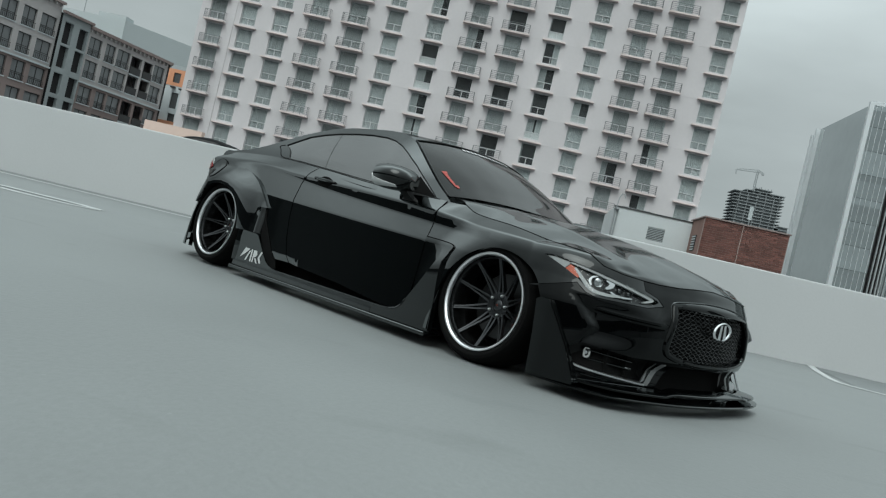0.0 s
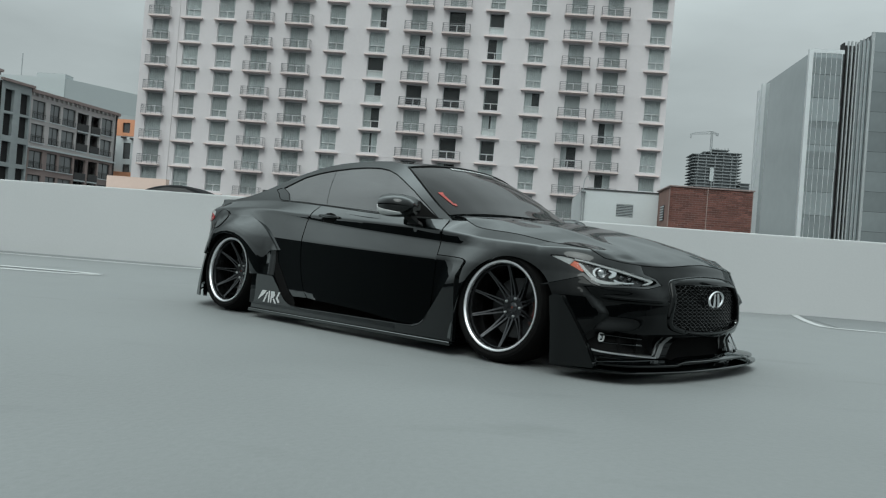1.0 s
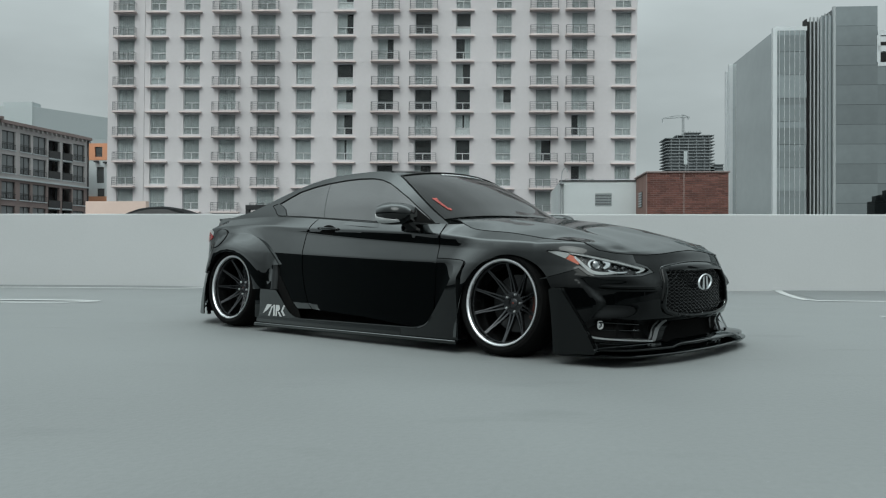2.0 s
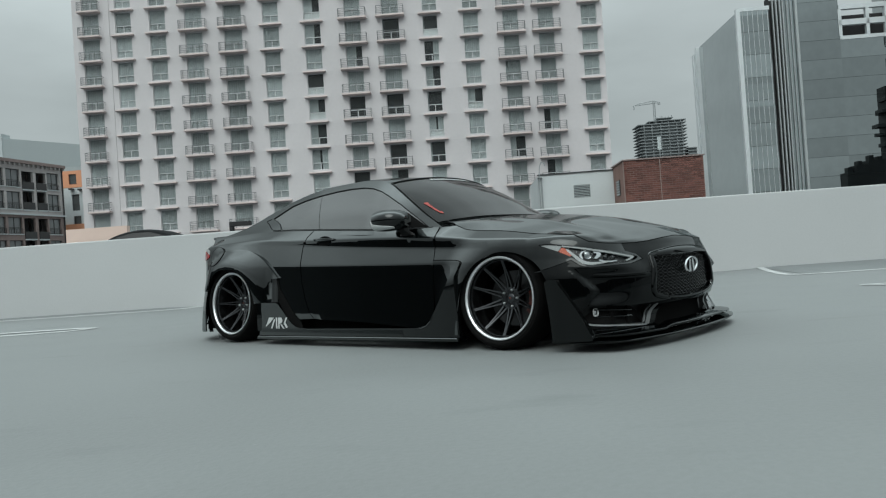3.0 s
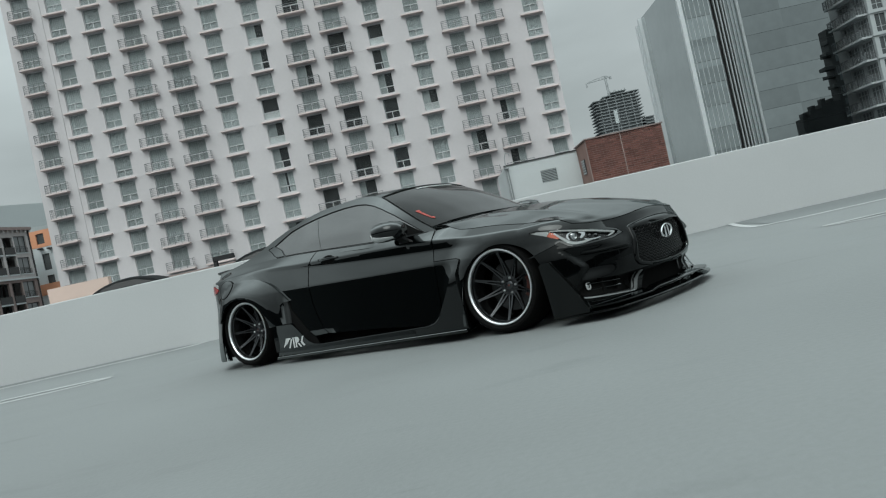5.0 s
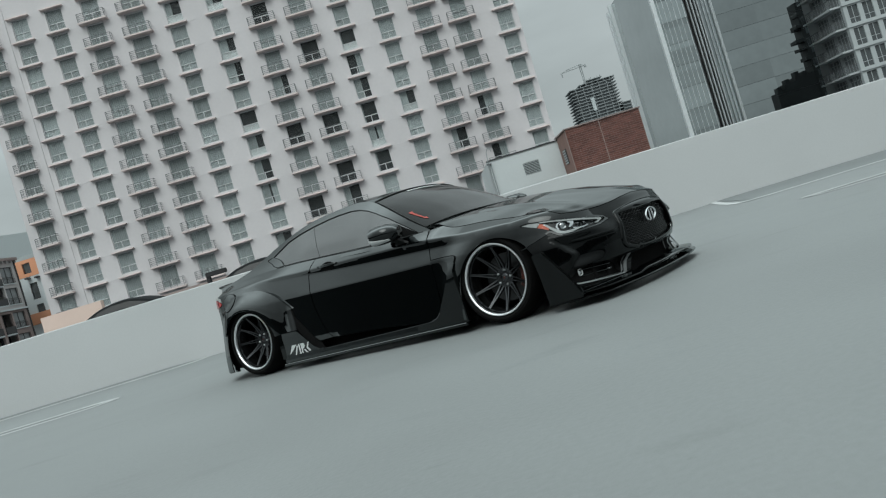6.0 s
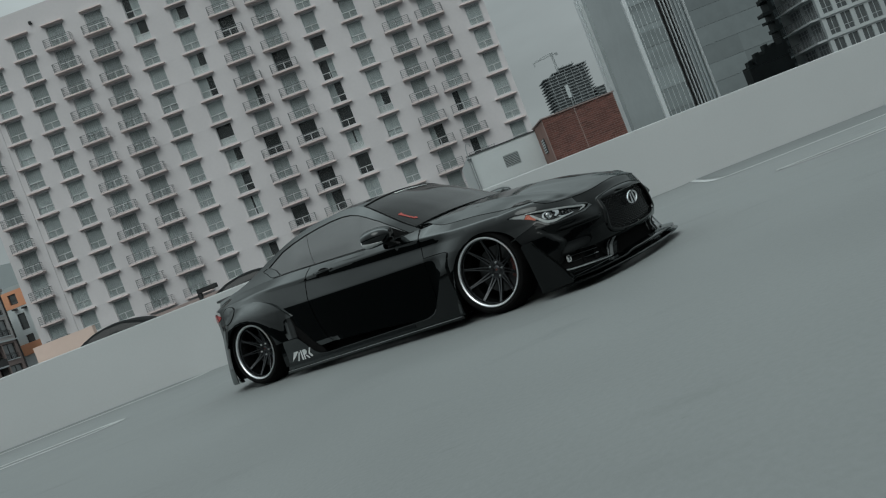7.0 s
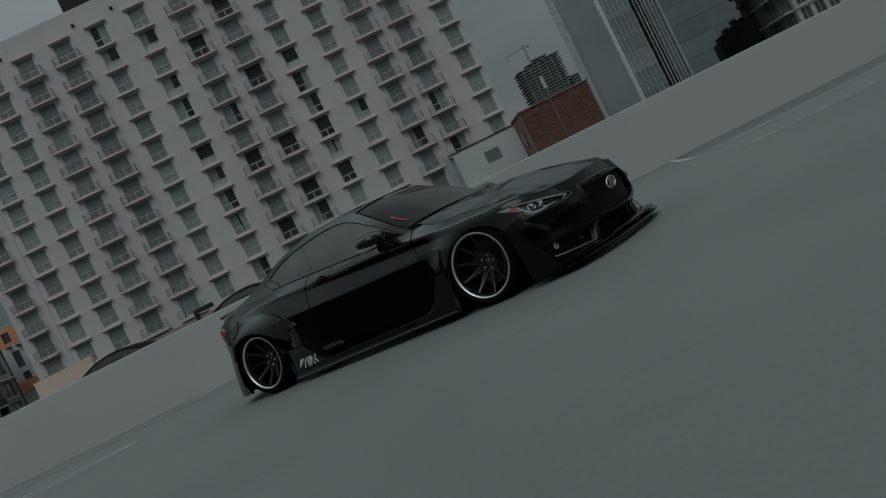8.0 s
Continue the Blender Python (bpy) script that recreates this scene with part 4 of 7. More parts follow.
M_SPOKE = material("satin_black_alloy", (0.055, 0.057, 0.06), 0.24, 0.9, spread=0.1, grain=60, patch=4, spec=0.5)
M_NET = material("gloss_black_net", (0.004, 0.0045, 0.0048), 0.16, spread=0.1, grain=60, patch=4, spec=0.42)
M_BARREL = material("dark_barrel", (0.03, 0.031, 0.032), 0.2, 0.9, spread=0.2, grain=30, patch=5)
M_DISC = material("brake_steel", (0.06, 0.061, 0.062), 0.35, 0.95, spread=0.2, grain=90, patch=8)
M_CALIPER = material("red_caliper", (0.075, 0.016, 0.011), 0.35, spread=0.1)
M_RUBBER = material("tyre_rubber", (0.004, 0.004, 0.004), 0.75, spread=0.2, grain=120, patch=8, bump=0.0004, spec=0.05)
M_INDICATOR = material("clear_indicator_lens", (0.50, 0.51, 0.51), 0.2, spread=0.1, grain=60, patch=9)
M_AMBER = material("amber_reflector", (0.42, 0.075, 0.03), 0.25, spread=0.15, grain=150, patch=20)
M_RED = material("red_lens", (0.26, 0.016, 0.016), 0.15, spread=0.1)
M_DECAL = material("red_decal", (0.33, 0.04, 0.028), 0.5, spread=0.05)
M_WHITEVINYL = material("silver_vinyl", (0.42, 0.435, 0.435), 0.5, spread=0.05)
M_PROJ = material("projector_chrome", (0.5, 0.51, 0.52), 0.15, 1.0, spread=0.1, grain=30, patch=9)
M_LAMP = material("daytime_lamp_diffuser", (0.31, 0.323, 0.323), 0.25, spread=0.05)
M_BEZEL = material("grey_lamp_bezel", (0.29, 0.302, 0.302), 0.3, spread=0.1, grain=50, patch=9)
M_LAMPDARK = material("headlamp_bezel", (0.007, 0.0075, 0.008), 0.25, spread=0.1, grain=50, patch=9)
M_LENS = glass_material("clear_lens", (0.96, 0.97, 0.97), 0.90, 0.01)


def curve(pts):
    """A smooth curve of one variable through (x, a, b, ...) points, without overshoot."""
    p = np.array(sorted(pts), float)
    x, y = p[:, 0], p[:, 1:]
    h = np.diff(x)
    d = np.diff(y, axis=0) / h[:, None]
    m = np.zeros_like(y)
    m[0], m[-1] = d[0], d[-1]
    for i in range(1, len(x) - 1):
        same = d[i - 1] * d[i] > 0
        w1, w2 = 2 * h[i] + h[i - 1], h[i] + 2 * h[i - 1]
        with np.errstate(divide="ignore", invalid="ignore"):
            hm = (w1 + w2) / (w1 / d[i - 1] + w2 / d[i])
        m[i] = np.where(same, hm, 0.0)

    def at(v):
        v = min(max(v, x[0]), x[-1])
        i = min(int(np.searchsorted(x, v, side="right")) - 1, len(x) - 2)
        i = max(i, 0)
        s = (v - x[i]) / h[i]
        r = ((2 * s ** 3 - 3 * s ** 2 + 1) * y[i] + (s ** 3 - 2 * s ** 2 + s) * h[i] * m[i]
             + (-2 * s ** 3 + 3 * s ** 2) * y[i + 1] + (s ** 3 - s ** 2) * h[i] * m[i + 1])
        return float(r[0]) if len(r) == 1 else r
    return at


def smooth_step(a, b, v):
    s = min(max((v - a) / (b - a), 0.0), 1.0)
    return s * s * (3 - 2 * s)


def closed_spline(pts, n=6):
    """Rounds a closed outline (Catmull-Rom)."""
    out, k = [], len(pts)
    for i in range(k):
        p0, p1, p2, p3 = (np.array(pts[(i + j - 1) % k], float) for j in range(4))
        for s in range(n):
            t = s / n
            out.append(tuple(0.5 * ((2 * p1) + (p2 - p0) * t + (2 * p0 - 5 * p1 + 4 * p2 - p3) * t * t + (3 * p1 - p0 - 3 * p2 + p3) * t ** 3)))
    return out


def open_spline(pts, n=6):
    out, k = [], len(pts)
    for i in range(k - 1):
        p0, p1, p2, p3 = (np.array(pts[min(max(i + j - 1, 0), k - 1)], float) for j in range(4))
        for s in range(n):
            t = s / n
            out.append(tuple(0.5 * ((2 * p1) + (p2 - p0) * t + (2 * p0 - 5 * p1 + 4 * p2 - p3) * t * t + (3 * p1 - p0 - 3 * p2 + p3) * t ** 3)))
    return out + [tuple(pts[-1])]


# -- the body's side: half width at (x, z), built from seven level lines --
Z_BELT = curve([(-2.4, 0.86), (-2.1, 0.885), (-1.9, 0.905), (-1.5, 0.925), (-1.2, 0.928), (-0.94, 0.922), (-0.42, 0.893), (0.22, 0.846), (0.62, 0.825), (0.84, 0.826),
                (0.95, 0.823), (1.08, 0.806), (1.4, 0.767), (1.62, 0.720)])
W_BELT = curve([(-2.4, 0.66), (-1.9, 0.745), (-1.5, 0.775), (-1.2, 0.79), (-0.94, 0.81), (-0.42, 0.848), (0.22, 0.862), (0.62, 0.858), (0.84, 0.82), (0.95, 0.768), (1.08, 0.758), (1.4, 0.778), (1.62, 0.790)])
Z_CREASE = curve([(-2.4, 0.80), (-1.9, 0.84), (-1.3, 0.858), (-0.95, 0.845), (-0.65, 0.824), (0.1, 0.79), (0.83, 0.752), (1.2, 0.715), (1.62, 0.69)])
Z_BAND = curve([(-2.4, 0.76), (-1.9, 0.80), (-1.3, 0.835), (-0.93, 0.815), (-0.3, 0.757), (0.2, 0.718), (0.84, 0.676), (1.2, 0.655), (1.62, 0.64)])
Z_LOW = curve([(-2.4, 0.60), (-1.4, 0.645), (-0.71, 0.622), (0.83, 0.574), (1.62, 0.555)])
TAPER = curve([(-2.45, 0.50), (-2.3, 0.68), (-2.15, 0.825), (-2.03, 0.915), (-1.9, 0.972), (-1.7, 1.0), (1.7, 1.0)])
PULL = curve([(0.05, 0.0), (0.16, 0.0), (0.42, 0.035), (0.62, 0.085), (0.78, 0.04), (0.95, 0.03)])


def taper(x, z):
    """The tail draws in, most of all above the lower corner."""
    return TAPER(x - PULL(z)) if x < -1.5 else 1.0


def crease_levels(x):
    zb = Z_BELT(x)
    zc = min(Z_CREASE(x), zb - 0.03)
    return Z_LOW(x), min(Z_BAND(x), zc - 0.012), zc, zb


def side_w(x, z):
    zl, zd, zc, zb = crease_levels(x)
    wb = W_BELT(x)
    front = smooth_step(0.9, 1.5, x)
    rear = smooth_step(-0.9, -1.4, x)
    wc = 0.8955 - 0.01 * rear
    wd = 0.898 + 0.010 * front
    wl = 0.934 - 0.014 * front + 0.01 * rear
    zs = (0.05, 0.10, 0.26, 0.44, zl, zd, zc, zb, zb + 0.1)
    ws = (0.979, 0.9745, 0.9585, 0.943, wl, wd, wc, wb, wb - 0.08)
    # straight between the levels, the corners rounded over a finger's width
    w = float(np.mean(np.interp((z - 0.008, z - 0.004, z, z + 0.004, z + 0.008), zs, ws)))
    # the door's foot turns under towards its back, bent to draw a pale reflected stripe
    w -= 0.009 * min(max((0.236 + 0.06 * (x + 0.45) - z) / 0.04, 0.0), 1.1) * smooth_step(-0.66, -0.57, x) * smooth_step(-0.24, -0.34, x)
    # flared arches
    for cx, cz, add, reach in ((1.445, 0.30, 0.032, 0.23), (-1.425, 0.31, 0.045, 0.24)):
        r = math.hypot(x - cx, z - cz)
        w += add * (1 - smooth_step(0.33, 0.33 + reach, r)) * (smooth_step(1.78, 1.42, x) if cx > 0 else 1.0)
    return w * taper(x, z)


# -- the nose: plan curves that run from the side round to the middle --
X0, L_NOSE, EN, EM = 1.62, 1.30, 2.4, 2.45
X_NOSE = curve([(0.04, 2.21), (0.12, 2.21), (0.19, 2.20), (0.26, 2.244), (0.33, 2.26), (0.45, 2.256), (0.52, 2.232), (0.56, 2.215), (0.60, 2.193), (0.652, 2.164), (0.70, 2.10), (0.75, 2.0)])


ridge_z = curve([(0.0, 0.455), (0.44, 0.452), (0.50, 0.436), (0.60, 0.436), (0.75, 0.439), (0.82, 0.446), (0.87, 0.468), (0.95, 0.49)])
cheek_w = curve([(0.25, 0.862), (0.268, 0.856), (0.309, 0.842), (0.352, 0.820), (0.403, 0.847), (0.454, 0.868), (0.50, 0.886)])


def body(a, z):
    """A place on the right half of the body: a is x up to the nose, then runs round it."""
    if a <= X0:
        return Vector((a, side_w(a, z), z))
    th = min((a - X0) / L_NOSE, 1.0) * math.pi / 2
    ws, xf = side_w(X0, z), X_NOSE(z)
    p = Vector((X0 + (xf - X0) * math.sin(th) ** (2 / EN), ws * max(math.cos(th), 0.0) ** (2 / EM), z))
    # a shelf under the headlights that ends in a sharp ridge
    zr = ridge_z(p.y)
    k = smooth_step(0.47, 0.55, p.y) * smooth_step(0.885, 0.80, p.y) * smooth_step(0.1, 0.4, th)
    if z >= zr:
        out = 0.022 * (1 - min((z - zr) / 0.075, 1.0)) ** 1.2
    else:
        out = 0.022 * (1 - smooth_step(0.0, 0.024, zr - z))
    # the cheek beside the arch stands proud of the front, along a bent edge
    inner = smooth_step(0.022, -0.022, p.y - cheek_w(z)) * smooth_step(0.50, 0.44, z) * smooth_step(0.25, 0.33, z)
    return p + Vector((0.8, 0.5, 0.0)) * (out * k) - Vector((0.020, 0.014, 0.0)) * inner * smooth_step(0.55, 0.75, p.y)


def ax(x, z):
    if x <= X0:
        return (x, z)
    s = min((x - X0) / (X_NOSE(z) - X0), 1.0)
    return (X0 + L_NOSE * math.asin(s ** (EN / 2)) / (math.pi / 2), z)


def aw(w, z):
    c = min(w / side_w(X0, z), 1.0)
    return (X0 + L_NOSE * math.acos(c ** (EM / 2)) / (math.pi / 2), z)


def in_poly(p, poly):
    x, y = p
    inside = False
    j = len(poly) - 1
    for i in range(len(poly)):
        xi, yi = poly[i]
        xj, yj = poly[j]
        if (yi > y) != (yj > y) and x < (xj - xi) * (y - yi) / (yj - yi) + xi:
            inside = not inside
        j = i
    return inside


def densify(poly, step):
    out = []
    for i in range(len(poly)):
        a, b = Vector(poly[i]), Vector(poly[(i + 1) % len(poly)])
        n = max(1, int((b - a).length / step))
        out += [tuple(a + (b - a) * k / n) for k in range(n)]
    return out


def panel(f, outline, holes=(), step=0.035, depth=0.012, offset=0.0, sides=(-1,), edge=0.02, creases=()):
    """A sheet of bodywork: the outline, with holes, filled with a net, laid on the surface f and turned in at its edges.
    sides: -1 and/or +1, the car's right and left. Returns a mesh with the surface's own normals."""
    loops = [densify(outline, edge)] + [densify(h, edge) for h in holes]
    pts, edges = [], []
    for lp in loops:
        s = len(pts)
        pts += [Vector(p) for p in lp]
        edges += [(s + i, s + (i + 1) % len(lp)) for i in range(len(lp))]
    border = len(pts)
    arr = np.array([tuple(p) for p in pts])
    (x0, z0), (x1, z1) = arr.min(axis=0), arr.max(axis=0)
    nx, nz = max(2, int((x1 - x0) / step)), max(2, int((z1 - z0) / step))
    for i in range(nx + 1):
        for k in range(nz + 1):
            q = (x0 + (x1 - x0) * i / nx, z0 + (z1 - z0) * k / nz)
            if any(abs(c(q[0]) - q[1]) < 0.013 for c in creases):
                continue
            if in_poly(q, loops[0]) and not any(in_poly(q, h) for h in loops[1:]):
                if np.min(np.hypot(arr[:, 0] - q[0], arr[:, 1] - q[1])) > 0.45 * step:
                    pts.append(Vector(q))
    for c in creases:
        for i in range(int((x1 - x0) / 0.022)):
            q = (x0 + 0.011 + i * 0.022, c(x0 + 0.011 + i * 0.022))
            if in_poly(q, loops[0]) and not any(in_poly(q, h) for h in loops[1:]) and np.min(np.hypot(arr[:, 0] - q[0], arr[:, 1] - q[1])) > 0.007:
                pts.append(Vector(q))
    vs, _, tris, vo, _, _ = geometry.delaunay_2d_cdt(pts, edges, [], 0, 1e-6)
    keep = []
    for t in tris:
        c = sum((Vector(vs[i]) for i in t), Vector((0, 0))) / 3
        if in_poly(c, loops[0]) and not any(in_poly(c, h) for h in loops[1:]):
            keep.append(tuple(t))
    place, normal = [], []
    e = 1e-3
    for v in vs:
        p = f(v[0], v[1])
        du = f(v[0] + e, v[1]) - f(v[0] - e, v[1])
        dv = f(v[0], v[1] + e) - f(v[0], v[1] - e)
        n = du.cross(dv)
        n = n.normalized() if n.length > 1e-12 else Vector((0, 1, 0))
        place.append(p)
        normal.append(n)
    # normals point away from the car's middle
    mid = Vector((0.0, 0.0, 0.35))
    flip = sum(1 for p, n in zip(place, normal) if n.dot(p - mid) < 0) > len(place) / 2
    if flip:
        normal = [-n for n in normal]
    place = [p + n * offset for p, n in zip(place, normal)]
    # turned-in edges
    index = {}
    for i, orig in enumerate(vo):
        for o in orig:
            if o < border:
                index[o] = i
    V, N, F = [], [], []
    for s in sides:
        base = len(V)
        mir = Matrix.Diagonal((1, s, 1))
        V += [mir @ p for p in place]
        N += [mir @ n for n in normal]
        for t in keep:
            a, b, c = (place[i] for i in t)
            up = (b - a).cross(c - a).dot(normal[t[0]]) > 0
            if s < 0:
                up = not up
            F.append(tuple(base + i for i in (t if up else t[::-1])))
        if depth:
            st = 0
            for lp in loops:
                n = len(lp)
                ids = [index.get(st + k) for k in range(n)]
                st += n
                if any(i is None for i in ids):
                    continue
                top = len(V)
                for i in ids:
                    V.append(mir @ place[i])
                    N.append(None)
                low = len(V)
                for i in ids:
                    V.append(mir @ (place[i] - normal[i] * depth))
                    N.append(None)
                for k in range(n):
                    F.append((top + k, top + (k + 1) % n, low + (k + 1) % n, low + k))
    me = mesh_from(V, F, "panel")
    me.shade_smooth()
    auto = [v.normal.copy() for v in me.vertices]
    me.normals_split_custom_set_from_vertices([tuple(n) if n is not None else tuple(auto[i]) for i, n in enumerate(N)])
    return me


def patch(f, nu, nv, sides=(-1,), smooth=True):
    """A four-sided sheet f(u, v), u and v from 0 to 1."""
    V, F = [], []
    for s in sides:
        base = len(V)
        for i in range(nu + 1):
            for j in range(nv + 1):
                p = f(i / nu, j / nv)
                V.append((p[0], p[1] * s, p[2]))
        for i in range(nu):
            for j in range(nv):
                q = (base + i * (nv + 1) + j, base + (i + 1) * (nv + 1) + j, base + (i + 1) * (nv + 1) + j + 1, base + i * (nv + 1) + j + 1)
                F.append(q)
    me = mesh_from(V, F, "patch")
    bm = bmesh.new()
    bm.from_mesh(me)
    bmesh.ops.remove_doubles(bm, verts=bm.verts, dist=1e-5)
    bmesh.ops.recalc_face_normals(bm, faces=bm.faces)
    return bm_mesh(bm, "patch", smooth, 50)


def solid(f, nu, nv, thick, sides=(-1,)):
    """A sheet with thickness."""
    me = patch(f, nu, nv, sides)
    bm = bmesh.new()
    bm.from_mesh(me)
    bmesh.ops.solidify(bm, geom=bm.faces[:], thickness=thick)
    bmesh.ops.recalc_face_normals(bm, faces=bm.faces)
    return bm_mesh(bm, "solid", True, 40)


def bar_mesh(rings, closed=False, smooth=True):
    """A skin over a list of rings of points."""
    n = len(rings[0])
    V = [p for r in rings for p in r]
    F = []
    for i in range(len(rings) - (0 if closed else 1)):
        a, b = i * n, ((i + 1) % len(rings)) * n
        F += [(a + k, a + (k + 1) % n, b + (k + 1) % n, b + k) for k in range(n)]
    if not closed:
        F += [tuple(range(n))[::-1], tuple(range((len(rings) - 1) * n, len(rings) * n))]
    me = mesh_from(V, F, "bar")
    bm = bmesh.new()
    bm.from_mesh(me)
    bmesh.ops.recalc_face_normals(bm, faces=bm.faces)
    return bm_mesh(bm, "bar", smooth, 35)


def lathe(profile, seg=64, closed=True):
    """Turns (radius, y) points round the y axis."""
    V, F, n = [], [], len(profile)
    for k in range(seg):
        c, s = math.cos(k * math.tau / seg), math.sin(k * math.tau / seg)
        V += [(r * c, y, r * s) for r, y in profile]
    for k in range(seg):
        a, b = k * n, ((k + 1) % seg) * n
        for i in range(n if closed else n - 1):
            j = (i + 1) % n
            F.append((a + i, a + j, b + j, b + i))
    me = mesh_from(V, F, "lathe")
    bm = bmesh.new()
    bm.from_mesh(me)
    bmesh.ops.recalc_face_normals(bm, faces=bm.faces)
    return bm_mesh(bm, "lathe", True, 35)


car = thing("coupe", pose(0, 0, 0), "glossy black lowered two-door coupe with wide flares and front splitter", "car")
BOTH = (-1, 1)


def arch(cx, cz, rx, rz, a0, a1, n=26):
    """Points of a wheel opening's edge, angles in degrees from the front, over the top."""
    return [(cx + rx * math.cos(radians(a0 + (a1 - a0) * k / n)), cz + rz * math.sin(radians(a0 + (a1 - a0) * k / n))) for k in range(n + 1)]


ARCH_F = (1.445, 0.275, 0.352, 0.345)
ARCH_R = (-1.425, 0.285, 0.385, 0.36)

# hood line: half width and height along the seam between hood and fender
SEAM = curve([(0.95, 0.765, 0.825), (1.08, 0.785, 0.783), (1.4, 0.803, 0.752), (1.62, 0.797, 0.718)])
SEAM_NOSE = [(0.80, 0.693), (0.797, 0.670), (0.78, 0.648), (0.70, 0.629), (0.60, 0.622), (0.50, 0.621), (0.36, 0.628), (0.2, 0.642), (0.0, 0.652)]
HEADLAMP = [(1.703, 0.642), (1.76, 0.648), (1.854, 0.634), (1.96, 0.614), (2.05, 0.588), (2.105, 0.565), (2.150, 0.544), (2.158, 0.530), (2.146, 0.513), (2.11, 0.505), (2.06, 0.506), (2.0, 0.503), (1.955, 0.520), (1.895, 0.562), (1.82, 0.600), (1.755, 0.625)]


lamp_outline = closed_spline([ax(x, z) for x, z in HEADLAMP], 3)
NOSE_END = X0 + L_NOSE


def fender_outline():
    up = [(x, SEAM(x)[1] - 0.002) for x in np.linspace(0.96, 1.62, 16)]
    up += [(aw(w, z)[0], z - 0.002) for w, z in SEAM_NOSE[:5]]
    # down the front, beside the lamp, back along the seam above the bumper to the arch
    lamp_top = [aw(0.600, 0.575), aw(0.535, 0.552), ax(2.172, 0.520), ax(2.145, 0.499), ax(2.08, 0.495), ax(1.99, 0.492), ax(1.945, 0.508), ax(1.898, 0.544), ax(1.83, 0.521), ax(1.74, 0.496), ax(1.67, 0.478)]
    a = arch(*ARCH_F, 38, 180)
    a = [p for p in a if p[1] <= 0.70]
    low = [(1.09, 0.10), (0.885, 0.10), (0.872, 0.35), (0.868, 0.60), (0.862, 0.78), (0.87, 0.818)]
    return up + lamp_top + a + low


def door_outline():
    top = [(x, Z_BELT(x) - 0.003) for x in np.linspace(-0.40, 0.85, 22)]
    front = [(0.853, 0.76), (0.862, 0.60), (0.866, 0.35), (0.86, 0.16), (0.80, 0.140), (0.656, 0.143), (0.21, 0.179), (-0.28, 0.199)]
    rear = [(-0.37, 0.205), (-0.415, 0.25), (-0.47, 0.36), (-0.505, 0.48), (-0.52, 0.64), (-0.51, 0.76), (-0.47, 0.84), (-0.425, 0.885)]
    return top + front + rear


def quarter_outline():
    top = [(x, Z_BELT(x) - 0.003) for x in np.linspace(-0.43, -2.05, 26)]
    back = [(-2.07, 0.86), (-2.06, 0.80), (-1.98, 0.75), (-1.97, 0.66), (-1.93, 0.56), (-1.86, 0.50)]
    a = arch(*ARCH_R, 142, 0)
    front = [(-1.04, 0.11), (-0.66, 0.13), (-0.56, 0.200), (-0.378, 0.205), (-0.423, 0.25), (-0.478, 0.36), (-0.513, 0.48), (-0.53, 0.64), (-0.52, 0.76), (-0.48, 0.845)]
    return top + back + a + front


def rear_bumper_outline():
    a = [p for p in arch(*ARCH_R, 146, 180)]
    return [(-1.87, 0.495), (-1.94, 0.555), (-1.985, 0.655), (-2.0, 0.70), (-2.2, 0.74), (-2.4, 0.75), (-2.4, 0.14), (-2.1, 0.10), (-1.98, 0.085), (-1.83, 0.09)] + a[::-1]


def crease_line(k, d):
    return lambda x: crease_levels(x)[k] + d


CREASES = [crease_line(k, d) for k in (0, 1, 2) for d in (-0.008, 0.008)]
for s in BOTH:
    lines = CREASES if s < 0 else ()
    part("front_fender", panel(body, fender_outline(), [lamp_outline], sides=(s,), step=0.026 if s < 0 else 0.04, creases=[lambda x, c=c: c(min(x, 1.62)) for c in lines]), M_PAINT, car)
    door = part("door", panel(body, door_outline(), sides=(s,), creases=lines), M_PAINT, car)
    part("rear_quarter_panel", panel(body, quarter_outline(), sides=(s,), creases=lines), M_PAINT, car)


# front bumper with the grille opening, the lower intake and two lamp pockets
GRILLE = [(0.0, 0.533), (0.20, 0.531), (0.34, 0.528), (0.400, 0.523), (0.408, 0.510), (0.426, 0.42), (0.442, 0.338), (0.434, 0.312), (0.39, 0.296), (0.28, 0.278), (0.14, 0.268), (0.0, 0.265)]
GRILLE_RIM = [(0.0, 0.580), (0.13, 0.577), (0.28, 0.566), (0.400, 0.552), (0.436, 0.535), (0.462, 0.43), (0.480, 0.352), (0.472, 0.302), (0.42, 0.274), (0.295, 0.251), (0.15, 0.239), (0.0, 0.235)]
POCKET = [(0.862, 0.262), (0.80, 0.264), (0.66, 0.250), (0.53, 0.240), (0.455, 0.236), (0.475, 0.195), (0.520, 0.128), (0.66, 0.136), (0.80, 0.150), (0.862, 0.160), (0.882, 0.21)]
INTAKE = [(0.0, 0.226), (0.20, 0.228), (0.325, 0.236), (0.36, 0.19), (0.42, 0.118), (0.36, 0.105), (0.20, 0.10), (0.0, 0.10)]


